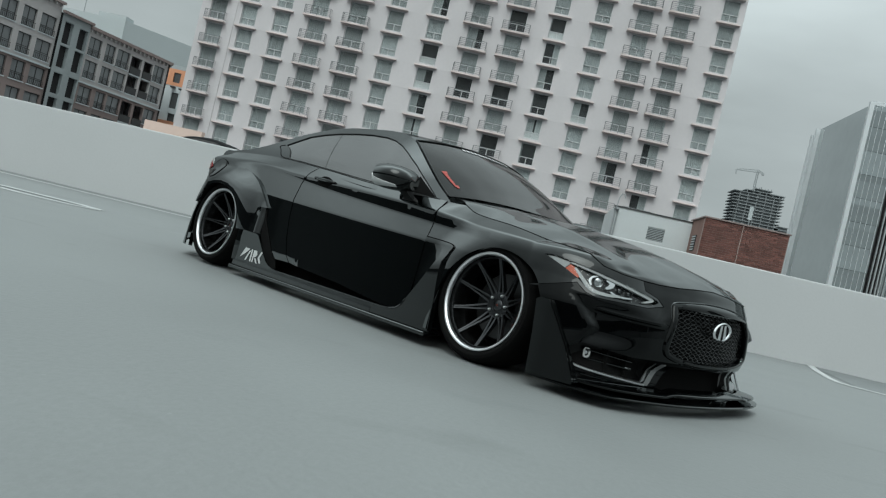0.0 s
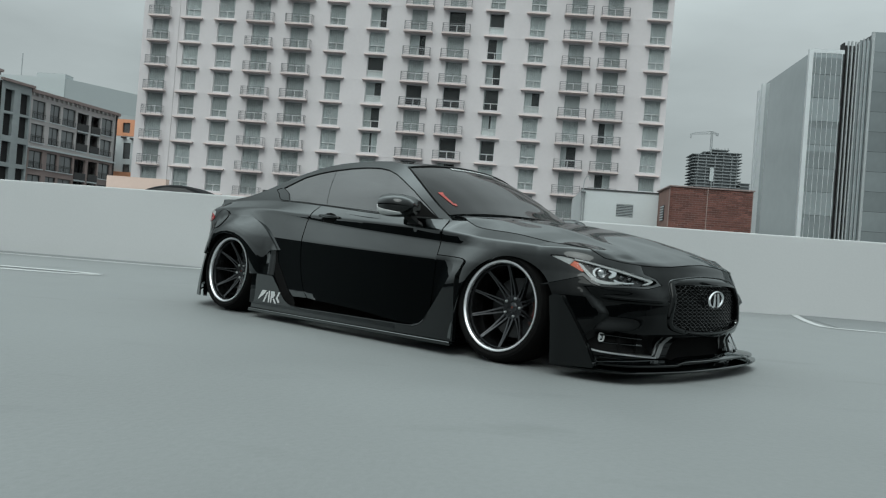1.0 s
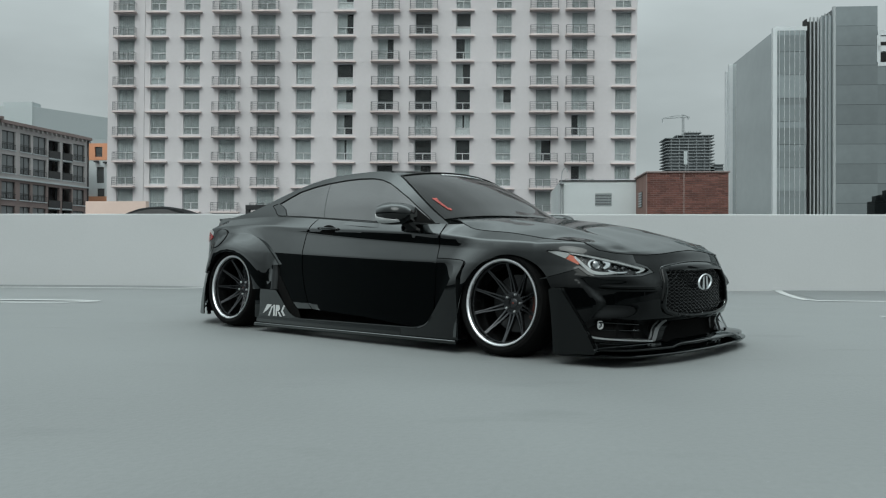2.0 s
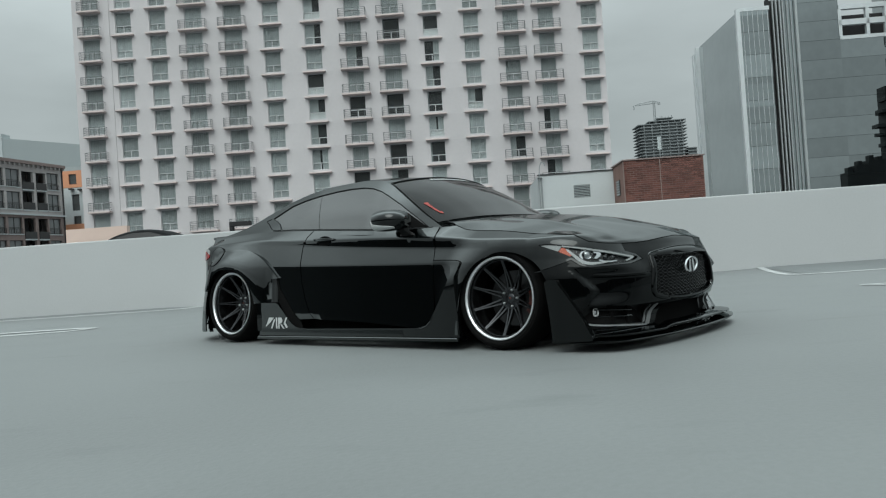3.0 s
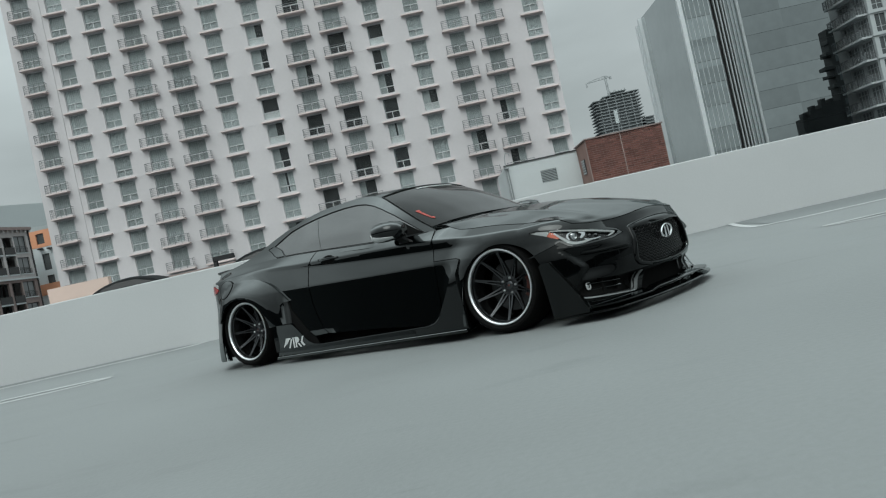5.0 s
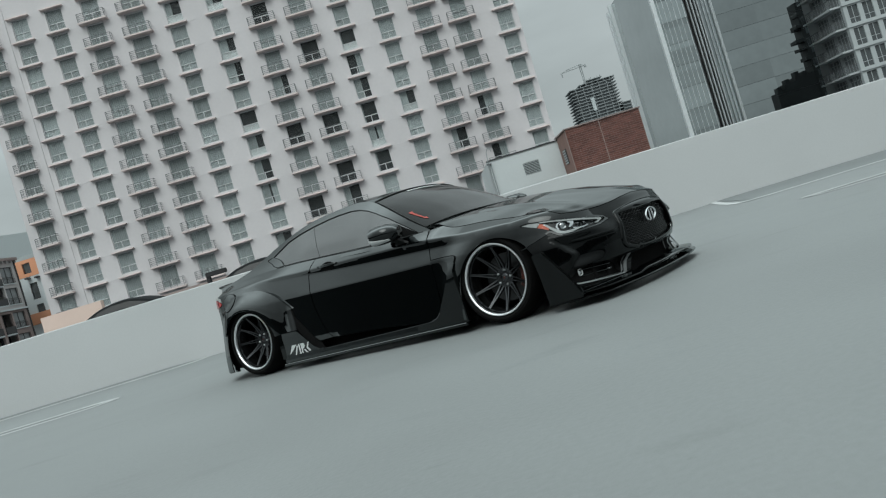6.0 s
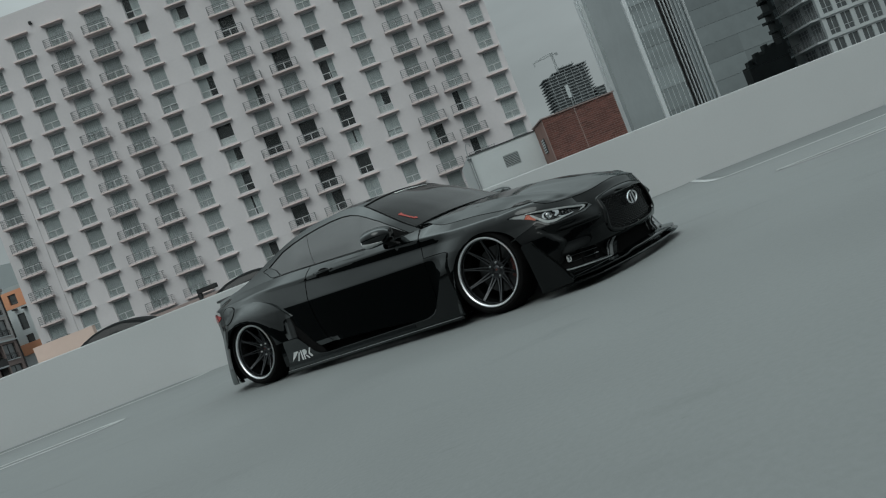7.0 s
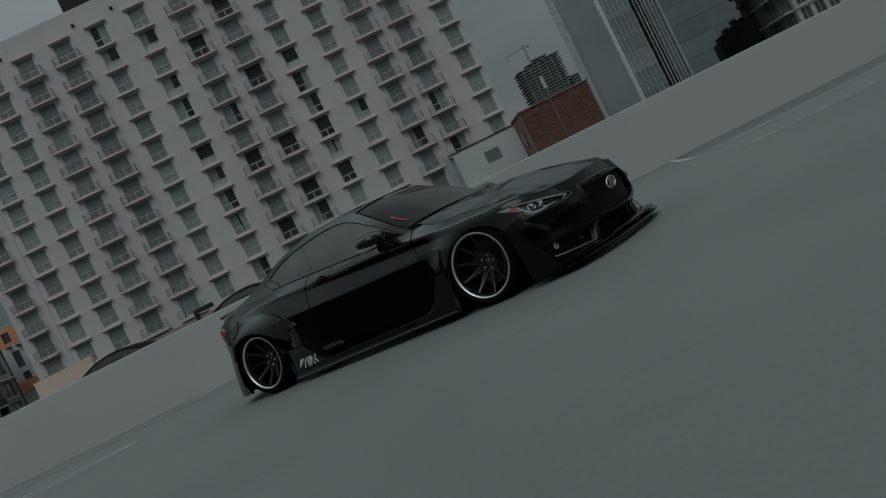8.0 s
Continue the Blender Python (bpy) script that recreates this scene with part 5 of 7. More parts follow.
def bumper_outline():
    # the half outline, with the half openings of the grille and the intake cut into its middle edge
    top = [ax(1.67, 0.475), ax(1.74, 0.493), ax(1.83, 0.518), ax(1.898, 0.541), ax(1.944, 0.505), ax(1.99, 0.489), ax(2.08, 0.492), ax(2.147, 0.496), ax(2.175, 0.519), aw(0.530, 0.553), aw(0.597, 0.577)]
    top += [(aw(w, z)[0], z - 0.003) for w, z in [(0.597, 0.6215)] + SEAM_NOSE[5:]]
    mid = [aw(w, z) for w, z in GRILLE] + [aw(w, z) for w, z in INTAKE]
    low = [aw(0.3, 0.065), aw(0.6, 0.065), aw(0.8, 0.065), ax(1.9, 0.065), ax(1.80, 0.065)]
    a = [ax(*p) for p in arch(*ARCH_F, 0, 37)]
    return top + mid + low + a


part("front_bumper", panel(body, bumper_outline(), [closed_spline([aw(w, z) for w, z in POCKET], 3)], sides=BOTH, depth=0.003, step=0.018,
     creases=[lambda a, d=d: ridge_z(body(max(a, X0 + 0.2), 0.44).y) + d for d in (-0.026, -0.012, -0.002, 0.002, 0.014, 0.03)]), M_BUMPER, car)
for s in BOTH:
    part("rear_bumper_corner", panel(body, rear_bumper_outline(), sides=(s,)), M_PAINT, car)


def tail(u, v):
    z = 0.13 + 0.72 * v
    c = 2 * u - 1
    w = side_w(-2.40, z) + 0.002
    return Vector((-2.398 - 0.05 * (1 - c * c), w * c, z))


part("rear_bumper", patch(tail, 16, 10, (1,)), M_PAINT, car)
for s in BOTH:
    def corner(u, v):
        x = -1.80 - 0.10 * u
        return Vector((x, 0.96 - 0.05 * u, 0.088 + 0.085 * u * v + 0.012 * v))
    part("bumper_corner_fin", solid(corner, 6, 4, 0.03, (s,)), M_PAINT, car, "small black fin under the bumper corner")


# hood
def hood_edge():
    e = [(x, side_w(x, SEAM(x)[1]), SEAM(x)[1]) for x in np.linspace(0.96, 1.62, 22)]
    for i in range(len(SEAM_NOSE) - 1):
        (w0, z0), (w1, z1) = SEAM_NOSE[i], SEAM_NOSE[i + 1]
        for k in range(5):
            w, z = w0 + (w1 - w0) * k / 5, z0 + (z1 - z0) * k / 5
            e.append(tuple(body(*aw(w, z))))
    e.append(tuple(body(NOSE_END, SEAM_NOSE[-1][1])))
    return e


COWL = [(0.96, 0.765, 0.825), (0.90, 0.738, 0.843), (0.80, 0.715, 0.856), (0.835, 0.65, 0.862), (0.89, 0.54, 0.868), (0.955, 0.36, 0.876), (0.995, 0.18, 0.881), (1.01, 0.0, 0.883)]
HOOD_Z = curve([(0.8, 0.905), (1.045, 0.885), (1.2, 0.876), (1.5, 0.842), (1.8, 0.781), (1.95, 0.743), (2.06, 0.707), (2.13, 0.676), (2.17, 0.652), (2.25, 0.60)])


def along(pts):
    """A smooth path through points, run through from 0 to 1 by its length."""
    pts = [Vector(p) for p in pts]
    t = [0.0]
    for a, b in zip(pts, pts[1:]):
        t.append(t[-1] + max((b - a).length, 1e-4))
    return lambda c=curve([(k / t[-1], *p) for k, p in zip(t, pts)]): c


_e = [Vector(p) for p in hood_edge()]
_corner = 22 + 15
_side_c = along([COWL[2], COWL[1]] + _e[:_corner + 1])()
_front_c = along(_e[_corner:])()
_rear_c = along(COWL[2:])()


def crown(v, edge):
    return 0.15 * (v / edge) ** 2 if v < edge else 0.15 + 0.85 * ((v - edge) / (1 - edge)) ** 1.35


def hood(u, v):
    """u from the cowl to the front shut line, v from the middle (0) to the side seam (1)."""
    c = min(abs(v), 1.0)
    side, front, rear = Vector(_side_c(u)), Vector(_front_c(1 - c)), Vector(_rear_c(1 - c))
    mx = 1.01 + (2.165 - 1.01) * u
    mid = Vector((mx, 0.0, HOOD_Z(mx)))
    edge = 0.58 + 0.13 * u
    k = crown(c, edge)

    def across(m, e):
        return Vector((m.x + (e.x - m.x) * c * c, m.y + (e.y - m.y) * c, m.z + (e.z - m.z) * k))
    p = across(mid, side)
    p += (1 - u) ** 2 * (rear - across(Vector(_rear_c(1.0)), Vector(_rear_c(0.0))))
    p += u ** 2 * (front - across(Vector(_front_c(1.0)), Vector(_front_c(0.0))))
    p.z += 0.007 * math.exp(-((c - edge) / 0.05) ** 2) * smooth_step(0.0, 0.25, u) * smooth_step(1.0, 0.75, u)
    # the front corners roll down towards the shut line
    p.z -= 0.012 * smooth_step(0.5, 0.85, u) * smooth_step(1.0, 0.92, u) * smooth_step(0.15, 0.5, c) * smooth_step(1.0, 0.8, c)
    return Vector((p.x, math.copysign(max(p.y, 0.0), v) if v else 0.0, p.z - 0.001))


def hood_sheet():
    me = patch(lambda a, b: hood(a, 2 * b - 1), 44, 60, (1,))
    bm = bmesh.new()
    bm.from_mesh(me)
    bmesh.ops.solidify(bm, geom=bm.faces[:], thickness=0.012)
    bmesh.ops.recalc_face_normals(bm, faces=bm.faces)
    return bm_mesh(bm, "hood", True, 50)


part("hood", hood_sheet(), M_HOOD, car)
for s in BOTH:
    bm = bmesh.new()
    add_tube(bm, [(p[0], s * p[1], p[2] + 0.0005) for p in [_side_c(k / 40) for k in range(41)] + [_front_c(k / 20) for k in range(1, 21)]], 0.0022, 5)
    part("hood_seam", bm_mesh(bm, "seam", True), M_UNDER, car)

# -- the cabin --
GLASS_TOP = [(-1.115, 1.036), (-1.06, 1.062), (-0.911, 1.130), (-0.75, 1.163), (-0.59, 1.184), (-0.40, 1.199), (-0.241, 1.203), (-0.08, 1.196), (0.035, 1.178), (0.15, 1.143), (0.257, 1.096), (0.413, 1.016), (0.56, 0.925), (0.715, 0.825)]
GLASS_LOW = [(0.715, 0.825), (0.45, 0.838), (0.224, 0.851), (-0.10, 0.874), (-0.425, 0.897), (-0.70, 0.916), (-0.855, 0.922), (-0.895, 0.930), (-0.925, 0.955), (-0.965, 0.985), (-1.03, 1.012)]
OUTER_TOP = curve([(-1.98, 0.915), (-1.75, 0.945), (-1.55, 0.978), (-1.342, 1.035), (-1.15, 1.105), (-0.983, 1.158), (-0.714, 1.222), (-0.462, 1.250), (-0.148, 1.256), (0.06, 1.238), (0.20, 1.196), (0.345, 1.118), (0.525, 1.005), (0.665, 0.912), (0.80, 0.832)])


def cabin_w(x, z):
    w = 0.862 - 0.60 * (z - 0.86) - 0.45 * max(z - 0.95, 0) ** 1.5
    w -= 0.14 * smooth_step(0.05, 0.95, x) ** 1.3
    w -= 0.10 * smooth_step(-0.55, -1.9, x)
    return w


def cabin(x, z):
    return Vector((x, cabin_w(x, z), z))


dlo = GLASS_TOP + GLASS_LOW[1:]
frame_out = [(x, OUTER_TOP(x)) for x in np.linspace(-1.97, 0.80, 60)] + [(x, Z_BELT(x) - 0.035) for x in np.linspace(0.86, -1.96, 30)]
for s in BOTH:
    part("cabin_frame", panel(cabin, frame_out, [dlo], sides=(s,), depth=0.02), M_PAINT, car)


def split_x(z):
    return -0.379 + (z - 0.90) * (-0.562 + 0.379) / (1.168 - 0.90)


def inset(poly, d):
    c = []
    n = len(poly)
    for i in range(n):
        a, b = Vector(poly[i - 1]), Vector(poly[(i + 1) % n])
        t = (b - a).normalized()
        nrm = Vector((-t.y, t.x))
        p = Vector(poly[i])
        q = p + nrm * d
        if not in_poly(q, poly):
            q = p - nrm * d
        c.append(tuple(q))
    return c


door_glass = [p for p in GLASS_TOP if p[0] > split_x(p[1]) + 0.01]
door_glass = [(split_x(1.18) + 0.001, 1.184)] + door_glass + [p for p in GLASS_LOW[1:] if p[0] > split_x(p[1]) + 0.01] + [(split_x(0.897) + 0.001, 0.897)]
rear_glass_side = [p for p in GLASS_TOP if p[0] < split_x(p[1]) - 0.01]
rear_glass_side = rear_glass_side + [(split_x(1.18) - 0.001, 1.184), (split_x(0.897) - 0.001, 0.897)] + [p for p in GLASS_LOW[1:] if p[0] < split_x(p[1]) - 0.01]
for s in BOTH:
    part("door_window", panel(cabin, inset(door_glass, 0.0015), sides=(s,), offset=-0.004, depth=0.004), M_TINT, car, "dark tinted door glass")
    part("rear_side_window", panel(cabin, inset(rear_glass_side, 0.0015), sides=(s,), offset=-0.004, depth=0.004), M_TINT, car, "dark tinted rear side glass")
    # black seal round the glass, and a bright sill moulding
    bm = bmesh.new()
    add_tube(bm, [(x, s * (cabin_w(x, z) - 0.001), z) for x, z in densify(dlo, 0.04)], 0.004, 6, True)
    part("window_seal", bm_mesh(bm, "seal", True), M_TRIM, car)
    bm = bmesh.new()
    pts = [(x, s * (max(cabin_w(x, Z_BELT(x)), side_w(x, Z_BELT(x))) + 0.002), Z_BELT(x) - 0.002) for x in np.linspace(0.80, -1.0, 40)]
    add_tube(bm, pts, 0.0032, 6)
    part("belt_moulding", bm_mesh(bm, "moulding", True), M_TRIM, car)


for s in BOTH:
    bm = bmesh.new()
    add_tube(bm, [(x, s * (cabin_w(x, z) + 0.001), z) for x, z in open_spline([(-1.14, 1.035), (-1.20, 1.022), (-1.13, 0.99), (-1.05, 0.945), (-0.985, 0.93), (-0.90, 0.926)], 4)], 0.003, 5)
    part("quarter_seam", bm_mesh(bm, "seam", True), M_UNDER, car)

# windshield, roof and rear window
WS_SIDE = [(0.20, 1.198), (0.345, 1.120), (0.525, 1.007), (0.665, 0.914), (0.755, 0.858)]
_ws = curve([(i / 4, x, cabin_w(x, z) - 0.012, z) for i, (x, z) in enumerate(WS_SIDE)])


def windshield(u, v):
    """u across from the right to the left pillar, v from the header down to the cowl."""
    x, w, z = _ws(v)
    c = 2 * u - 1
    bow_x = 0.06 + 0.15 * v
    bow_z = 0.052 - 0.016 * v
    return Vector((x + bow_x * (1 - abs(c) ** 2.5), w * c, z + bow_z * (1 - abs(c) ** (2.2 + 1.8 * v))))


def both_ways(f, nu, nv):
    me = patch(f, nu, nv, (1,))
    bm = bmesh.new()
    bm.from_mesh(me)
    bmesh.ops.solidify(bm, geom=bm.faces[:], thickness=0.005)
    bmesh.ops.recalc_face_normals(bm, faces=bm.faces)
    return bm_mesh(bm, "sheet", True, 50)


part("windshield", both_ways(windshield, 40, 24), M_SCREEN, car, "dark tinted windshield")
bm = bmesh.new()
rim = [windshield(0.0, 1 - k / 16) for k in range(17)] + [windshield(k / 20, 0.0) for k in range(1, 21)] + [windshield(1.0, k / 16) for k in range(1, 17)]
add_tube(bm, [tuple(p + Vector((0.002, 0, 0.003))) for p in rim], 0.0055, 6)
part("windshield_seal", bm_mesh(bm, "seal", True), M_TRIM, car)
ROOF_Z = curve([(-1.9, 0.96), (-1.6, 1.035), (-1.25, 1.165), (-1.1, 1.208), (-0.8, 1.262), (-0.45, 1.292), (-0.1, 1.289), (0.10, 1.272), (0.26, 1.249)])


def roof(u, v):
    x = 0.205 - v * 1.30
    xe = x
    ze = OUTER_TOP(xe)
    we = cabin_w(xe, ze)
    c = 2 * u - 1
    xb = x + (0.06 * (1 - c * c)) * (1 - v)
    zc = max(ROOF_Z(xb), ze + 0.01)
    return Vector((xb, we * c, ze + (zc - ze) * (1 - abs(c) ** 2.2)))


part("roof", both_ways(roof, 32, 40), M_PAINT, car)


def rear_window(u, v):
    x = -1.095 - v * 0.80
    ze = OUTER_TOP(x)
    we = cabin_w(x, ze) - 0.01
    c = 2 * u - 1
    zc = max(ROOF_Z(x), ze + 0.01)
    return Vector((x - 0.03 * (1 - c * c), we * c, ze - 0.004 + (zc - ze) * (1 - abs(c) ** 2.2)))


part("rear_window", both_ways(rear_window, 24, 20), M_TINT, car, "dark tinted rear window")


def trunk(u, v):
    x = -1.90 - v * 0.46
    c = 2 * u - 1
    ze = Z_BELT(max(x, -2.1)) + 0.01 - 0.10 * smooth_step(-2.1, -2.36, x)
    we = side_w(x, Z_BELT(x)) + 0.004
    return Vector((x - 0.04 * (1 - c * c), we * c, ze + 0.045 * (1 - abs(c) ** 3)))


part("trunk_lid", both_ways(trunk, 24, 12), M_PAINT, car)


def spoiler(u, v):
    c = 2 * u - 1
    x = -2.12 - 0.13 * v - 0.05 * (1 - c * c)
    return Vector((x, 0.56 * c, 0.912 + 0.035 * v + 0.02 * (1 - c ** 4)))


part("trunk_spoiler", solid(spoiler, 20, 4, 0.018, (1,)), M_CARBON, car)

# near-black boxes added to block light behind the sheets: floor pan, bulkheads and tail
bm = bmesh.new()
add_box(bm, -2.30, 2.10, -0.60, 0.60, 0.10, 0.52)
add_box(bm, -1.0, 0.98, -0.84, 0.84, 0.09, 0.70)
add_box(bm, -2.0, 1.70, -0.62, 0.62, 0.52, 0.70)
add_box(bm, -2.30, -1.86, -0.58, 0.58, 0.12, 0.72)
add_box(bm, 1.84, 2.06, -0.72, 0.72, 0.08, 0.46)
for s in BOTH:
    add_box(bm, -1.93, -1.80, min(s * 0.55, s * 0.88), max(s * 0.55, s * 0.88), 0.11, 0.46)
part("inner_blocker", bm, M_UNDER, car, "near-black boxes added inside the body to block light")


def well(cx, s):
    """A dark liner over a wheel."""
    def f(u, v):
        a = radians(-5 + 190 * u)
        return Vector((cx + 0.375 * math.cos(a), 0.60 + 0.29 * v, 0.30 + 0.375 * math.sin(a)))
    return solid(f, 20, 2, 0.01, (s,))


for s in BOTH:
    part("wheel_liner", well(1.445, s), M_UNDER, car)
    part("wheel_liner", well(-1.425, s), M_UNDER, car)

# ---- the car: flares, skirts, splitter, lamps, grille, wheels ----
FLARE_OUT = [(-1.93, 0.46), (-1.90, 0.56), (-1.80, 0.67), (-1.68, 0.74), (-1.56, 0.785), (-1.444, 0.803), (-1.31, 0.797), (-1.176, 0.773), (-1.06, 0.732), (-0.964, 0.680), (-0.89, 0.622), (-0.835, 0.572), (-0.79, 0.531)]


def flare_r(x, z):
    """The flare leans out from its bolted edge to the lip of the arch."""
    p = body(x, z)
    r = math.hypot((x + 1.425), (z - 0.30))
    reach = 0.50 + 0.20 * smooth_step(-1.35, -0.85, x)
    t = min(max((reach - r) / (reach - 0.340), 0.0), 1.0)
    t = 0.75 * t + 0.25 * t * t * (3 - 2 * t)
    t *= smooth_step(-1.96, -1.78, x)
    w = p.y + 0.007 + (max(1.008 * taper(x, z), p.y) - p.y) * t
    # the part ahead of the wheel leans in towards its top
    ahead = smooth_step(-1.12, -0.95, x)
    w += ahead * max(0.992 - 0.16 * max(z - 0.33, 0.0) - w, 0.0) * smooth_step(0.66, 0.50, z)
    return Vector((x, w, z))


rear_arch = arch(-1.425, 0.285, 0.378, 0.352, 152, 8)
flare_outline = open_spline(FLARE_OUT, 3) + [(-0.866, 0.530), (-0.868, 0.515), (-0.856, 0.44), (-0.846, 0.345), (-0.98, 0.339)] + rear_arch[::-1]
for s in BOTH:
    fl = part("rear_flare", panel(flare_r, flare_outline, sides=(s,), depth=0.03, step=0.026), M_PAINT, car, "bolt-on black wheel arch flare")

    def scoop_lip(u, v, s=s):
        """The flare's front edge, rolled in towards the scoop."""
        z = 0.530 - 0.19 * u
        x = -0.868 + 0.020 * u
        a = v * radians(72)
        return Vector((x + 0.052 * math.sin(a), flare_r(x, z).y - 0.040 * (1 - math.cos(a)), z))
    part("scoop_lip", solid(scoop_lip, 14, 8, 0.006, (s,)), M_PAINT, fl)


# flat near-black patch on the skin paints the scoop's shade
SCOOP = [(-0.83, 0.532), (-0.800, 0.532), (-0.785, 0.45), (-0.690, 0.343), (-0.600, 0.241), (-0.530, 0.185), (-0.50, 0.135), (-0.567, 0.130), (-0.66, 0.190), (-0.78, 0.315), (-0.835, 0.42)]
for s in BOTH:
    part("scoop_shade", panel(body, SCOOP, sides=(s,), depth=0.002, offset=0.004), M_UNDER, car, "near-black sheet painting the shade of the scoop behind the door")


# front flare plate with its vent, behind the front wheel
def flare_f(x, z):
    flush = smooth_step(0.40, 0.565, z)
    return Vector((x, 0.993 + (side_w(x, z) + 0.006 - 0.993) * flush, z))


front_plate = [(0.868, 0.592), (0.98, 0.588), (1.085, 0.582), (1.112, 0.572), (1.105, 0.545), (1.075, 0.48), (1.083, 0.36), (1.094, 0.24), (1.098, 0.16), (1.10, 0.075), (0.60, 0.075),
               (0.60, 0.134), (0.70, 0.135), (0.76, 0.139), (0.81, 0.155), (0.85, 0.185), (0.885, 0.24), (0.95, 0.335), (1.01, 0.43), (1.035, 0.50), (1.025, 0.545), (0.99, 0.563), (0.868, 0.568)]
skirt_plate = [(0.597, 0.075), (0.597, 0.134), (0.2, 0.131), (-0.2, 0.128), (-0.42, 0.126), (-0.50, 0.130), (-0.56, 0.144), (-0.61, 0.168), (-0.66, 0.210), (-0.72, 0.270), (-0.775, 0.322), (-0.80, 0.333), (-0.99, 0.337), (-1.005, 0.25), (-1.02, 0.15), (-1.028, 0.075)]


def skirt(x, z):
    return Vector((x, 0.990 + 0.004 * smooth_step(0.15, 0.07, z) - 0.006 * smooth_step(0.1, 0.35, z), z))


for s in BOTH:
    part("front_flare_plate", panel(flare_f, front_plate, sides=(s,), depth=0.03, step=0.025), M_CARBON, car, "satin black plate behind the front wheel")
    bm = bmesh.new()
    add_tube(bm, [(x, s * (side_w(x, z) + 0.007), z) for x, z in open_spline([(0.868, 0.595), (0.98, 0.591), (1.085, 0.584), (1.114, 0.571), (1.105, 0.545), (1.09, 0.52)], 4)], 0.003, 5)
    part("plate_seam", bm_mesh(bm, "seam", True), M_UNDER, car)
    bm = bmesh.new()
    add_tube(bm, [(x, s * 0.9935, z) for x, z in open_spline([(0.874, 0.222), (0.85, 0.185), (0.81, 0.156), (0.76, 0.140), (0.70, 0.136), (0.2, 0.132), (-0.2, 0.129), (-0.42, 0.127)], 4)], 0.0045, 6)
    part("skirt_lip", bm_mesh(bm, "lip", True), M_PAINT, car, "glossy rolled edge under the door")
    sk = part("side_skirt", panel(skirt, skirt_plate, sides=(s,), depth=0.008, step=0.03), M_CARBON, car, "satin black side skirt")

    def blade(u, v, s=s):
        x = -1.03 + 2.135 * u
        return Vector((x, 0.90 + 0.118 * v, 0.060 + 0.010 * (1 - v) + 0.012 * u))
    bm = bmesh.new()
    add_tube(bm, [(-1.02 + 2.12 * k / 20, s * 1.016, 0.0655 + 0.012 * k / 20) for k in range(21)], 0.005, 6)
    part("blade_edge", bm_mesh(bm, "edge", True), M_PAINT, sk, "glossy outer edge of the skirt blade")
    part("skirt_blade", solid(blade, 24, 3, 0.012, (s,)), M_PAINT, sk)
    # thin metal line added to imitate the highlight on the skirt's upper lip
    bm = bmesh.new()
    add_tube(bm, [(x, s * 0.993, z) for x, z in open_spline([(0.80, 0.158), (0.70, 0.138), (0.40, 0.134), (0.0, 0.131), (-0.40, 0.128), (-0.52, 0.135)], 5)], 0.0028, 5)
    part("skirt_highlight_line", bm_mesh(bm, "trim", True), M_DARKMETAL, sk)
    # maker's mark: a swept stroke and three upright strokes
    bm = bmesh.new()

    def mark(pts, bm=bm, s=s):
        vs = [bm.verts.new((x, s * (skirt(x, z).y + 0.003), z)) for x, z in pts]
        bm.faces.new(vs if s < 0 else vs[::-1])
    z0, h = 0.130, 0.088
    x0 = -0.942
    mark([(x0, z0 + 0.012), (x0 + 0.05, z0 + h), (x0 + 0.115, z0 + h), (x0 + 0.06, z0 + 0.045)])
    mark([(x0 + 0.07, z0), (x0 + 0.112, z0 + h - 0.012), (x0 + 0.13, z0 + h - 0.012), (x0 + 0.09, z0)])
    mark([(x0 + 0.135, z0), (x0 + 0.135, z0 + h), (x0 + 0.155, z0 + h), (x0 + 0.155, z0)])
    mark([(x0 + 0.165, z0), (x0 + 0.165, z0 + h), (x0 + 0.21, z0 + h), (x0 + 0.222, z0 + h * 0.7), (x0 + 0.205, z0 + h * 0.48), (x0 + 0.182, z0 + h * 0.42), (x0 + 0.182, z0)])
    mark([(x0 + 0.192, z0 + h * 0.38), (x0 + 0.213, z0 + h * 0.38), (x0 + 0.245, z0), (x0 + 0.222, z0)])
    mark([(x0 + 0.235, z0 + h * 0.45), (x0 + 0.262, z0 + h), (x0 + 0.283, z0 + h), (x0 + 0.258, z0 + h * 0.52), (x0 + 0.288, z0 + 0.012), (x0 + 0.265, z0 + 0.005)])
    part("vinyl_mark", bm, M_WHITEVINYL, sk, "pale silver vinyl strokes")

# fins in front of the front wheels
FIN = [(1.765, 0.42), (1.79, 0.435), (1.84, 0.43), (1.90, 0.345), (1.97, 0.232), (2.045, 0.085), (2.04, 0.07), (1.80, 0.062), (1.795, 0.15), (1.785, 0.27)]


def fin(x, z):
    return Vector((x, 0.985 - 0.045 * smooth_step(1.82, 2.06, x) - 0.012 * z, z))


for s in BOTH:
    part("arch_fin", panel(fin, FIN, sides=(s,), depth=0.06, step=0.03), M_CARBON, car, "satin black fin ahead of the front wheel")
    part("fin_backing", panel(lambda x, z: fin(x, z) - Vector((0, 0.02, 0)), FIN, sides=(s,), depth=0, step=0.05), M_UNDER, car)

# splitter: two plates that follow the nose
PLAN = open_spline([(1.79, 0.972), (1.92, 0.960), (2.06, 0.935), (2.16, 0.885), (2.215, 0.81), (2.27, 0.64), (2.318, 0.40), (2.335, 0.15), (2.338, 0.0)], 5)
PLAN = PLAN + [(x, -y) for x, y in PLAN[-2::-1]]


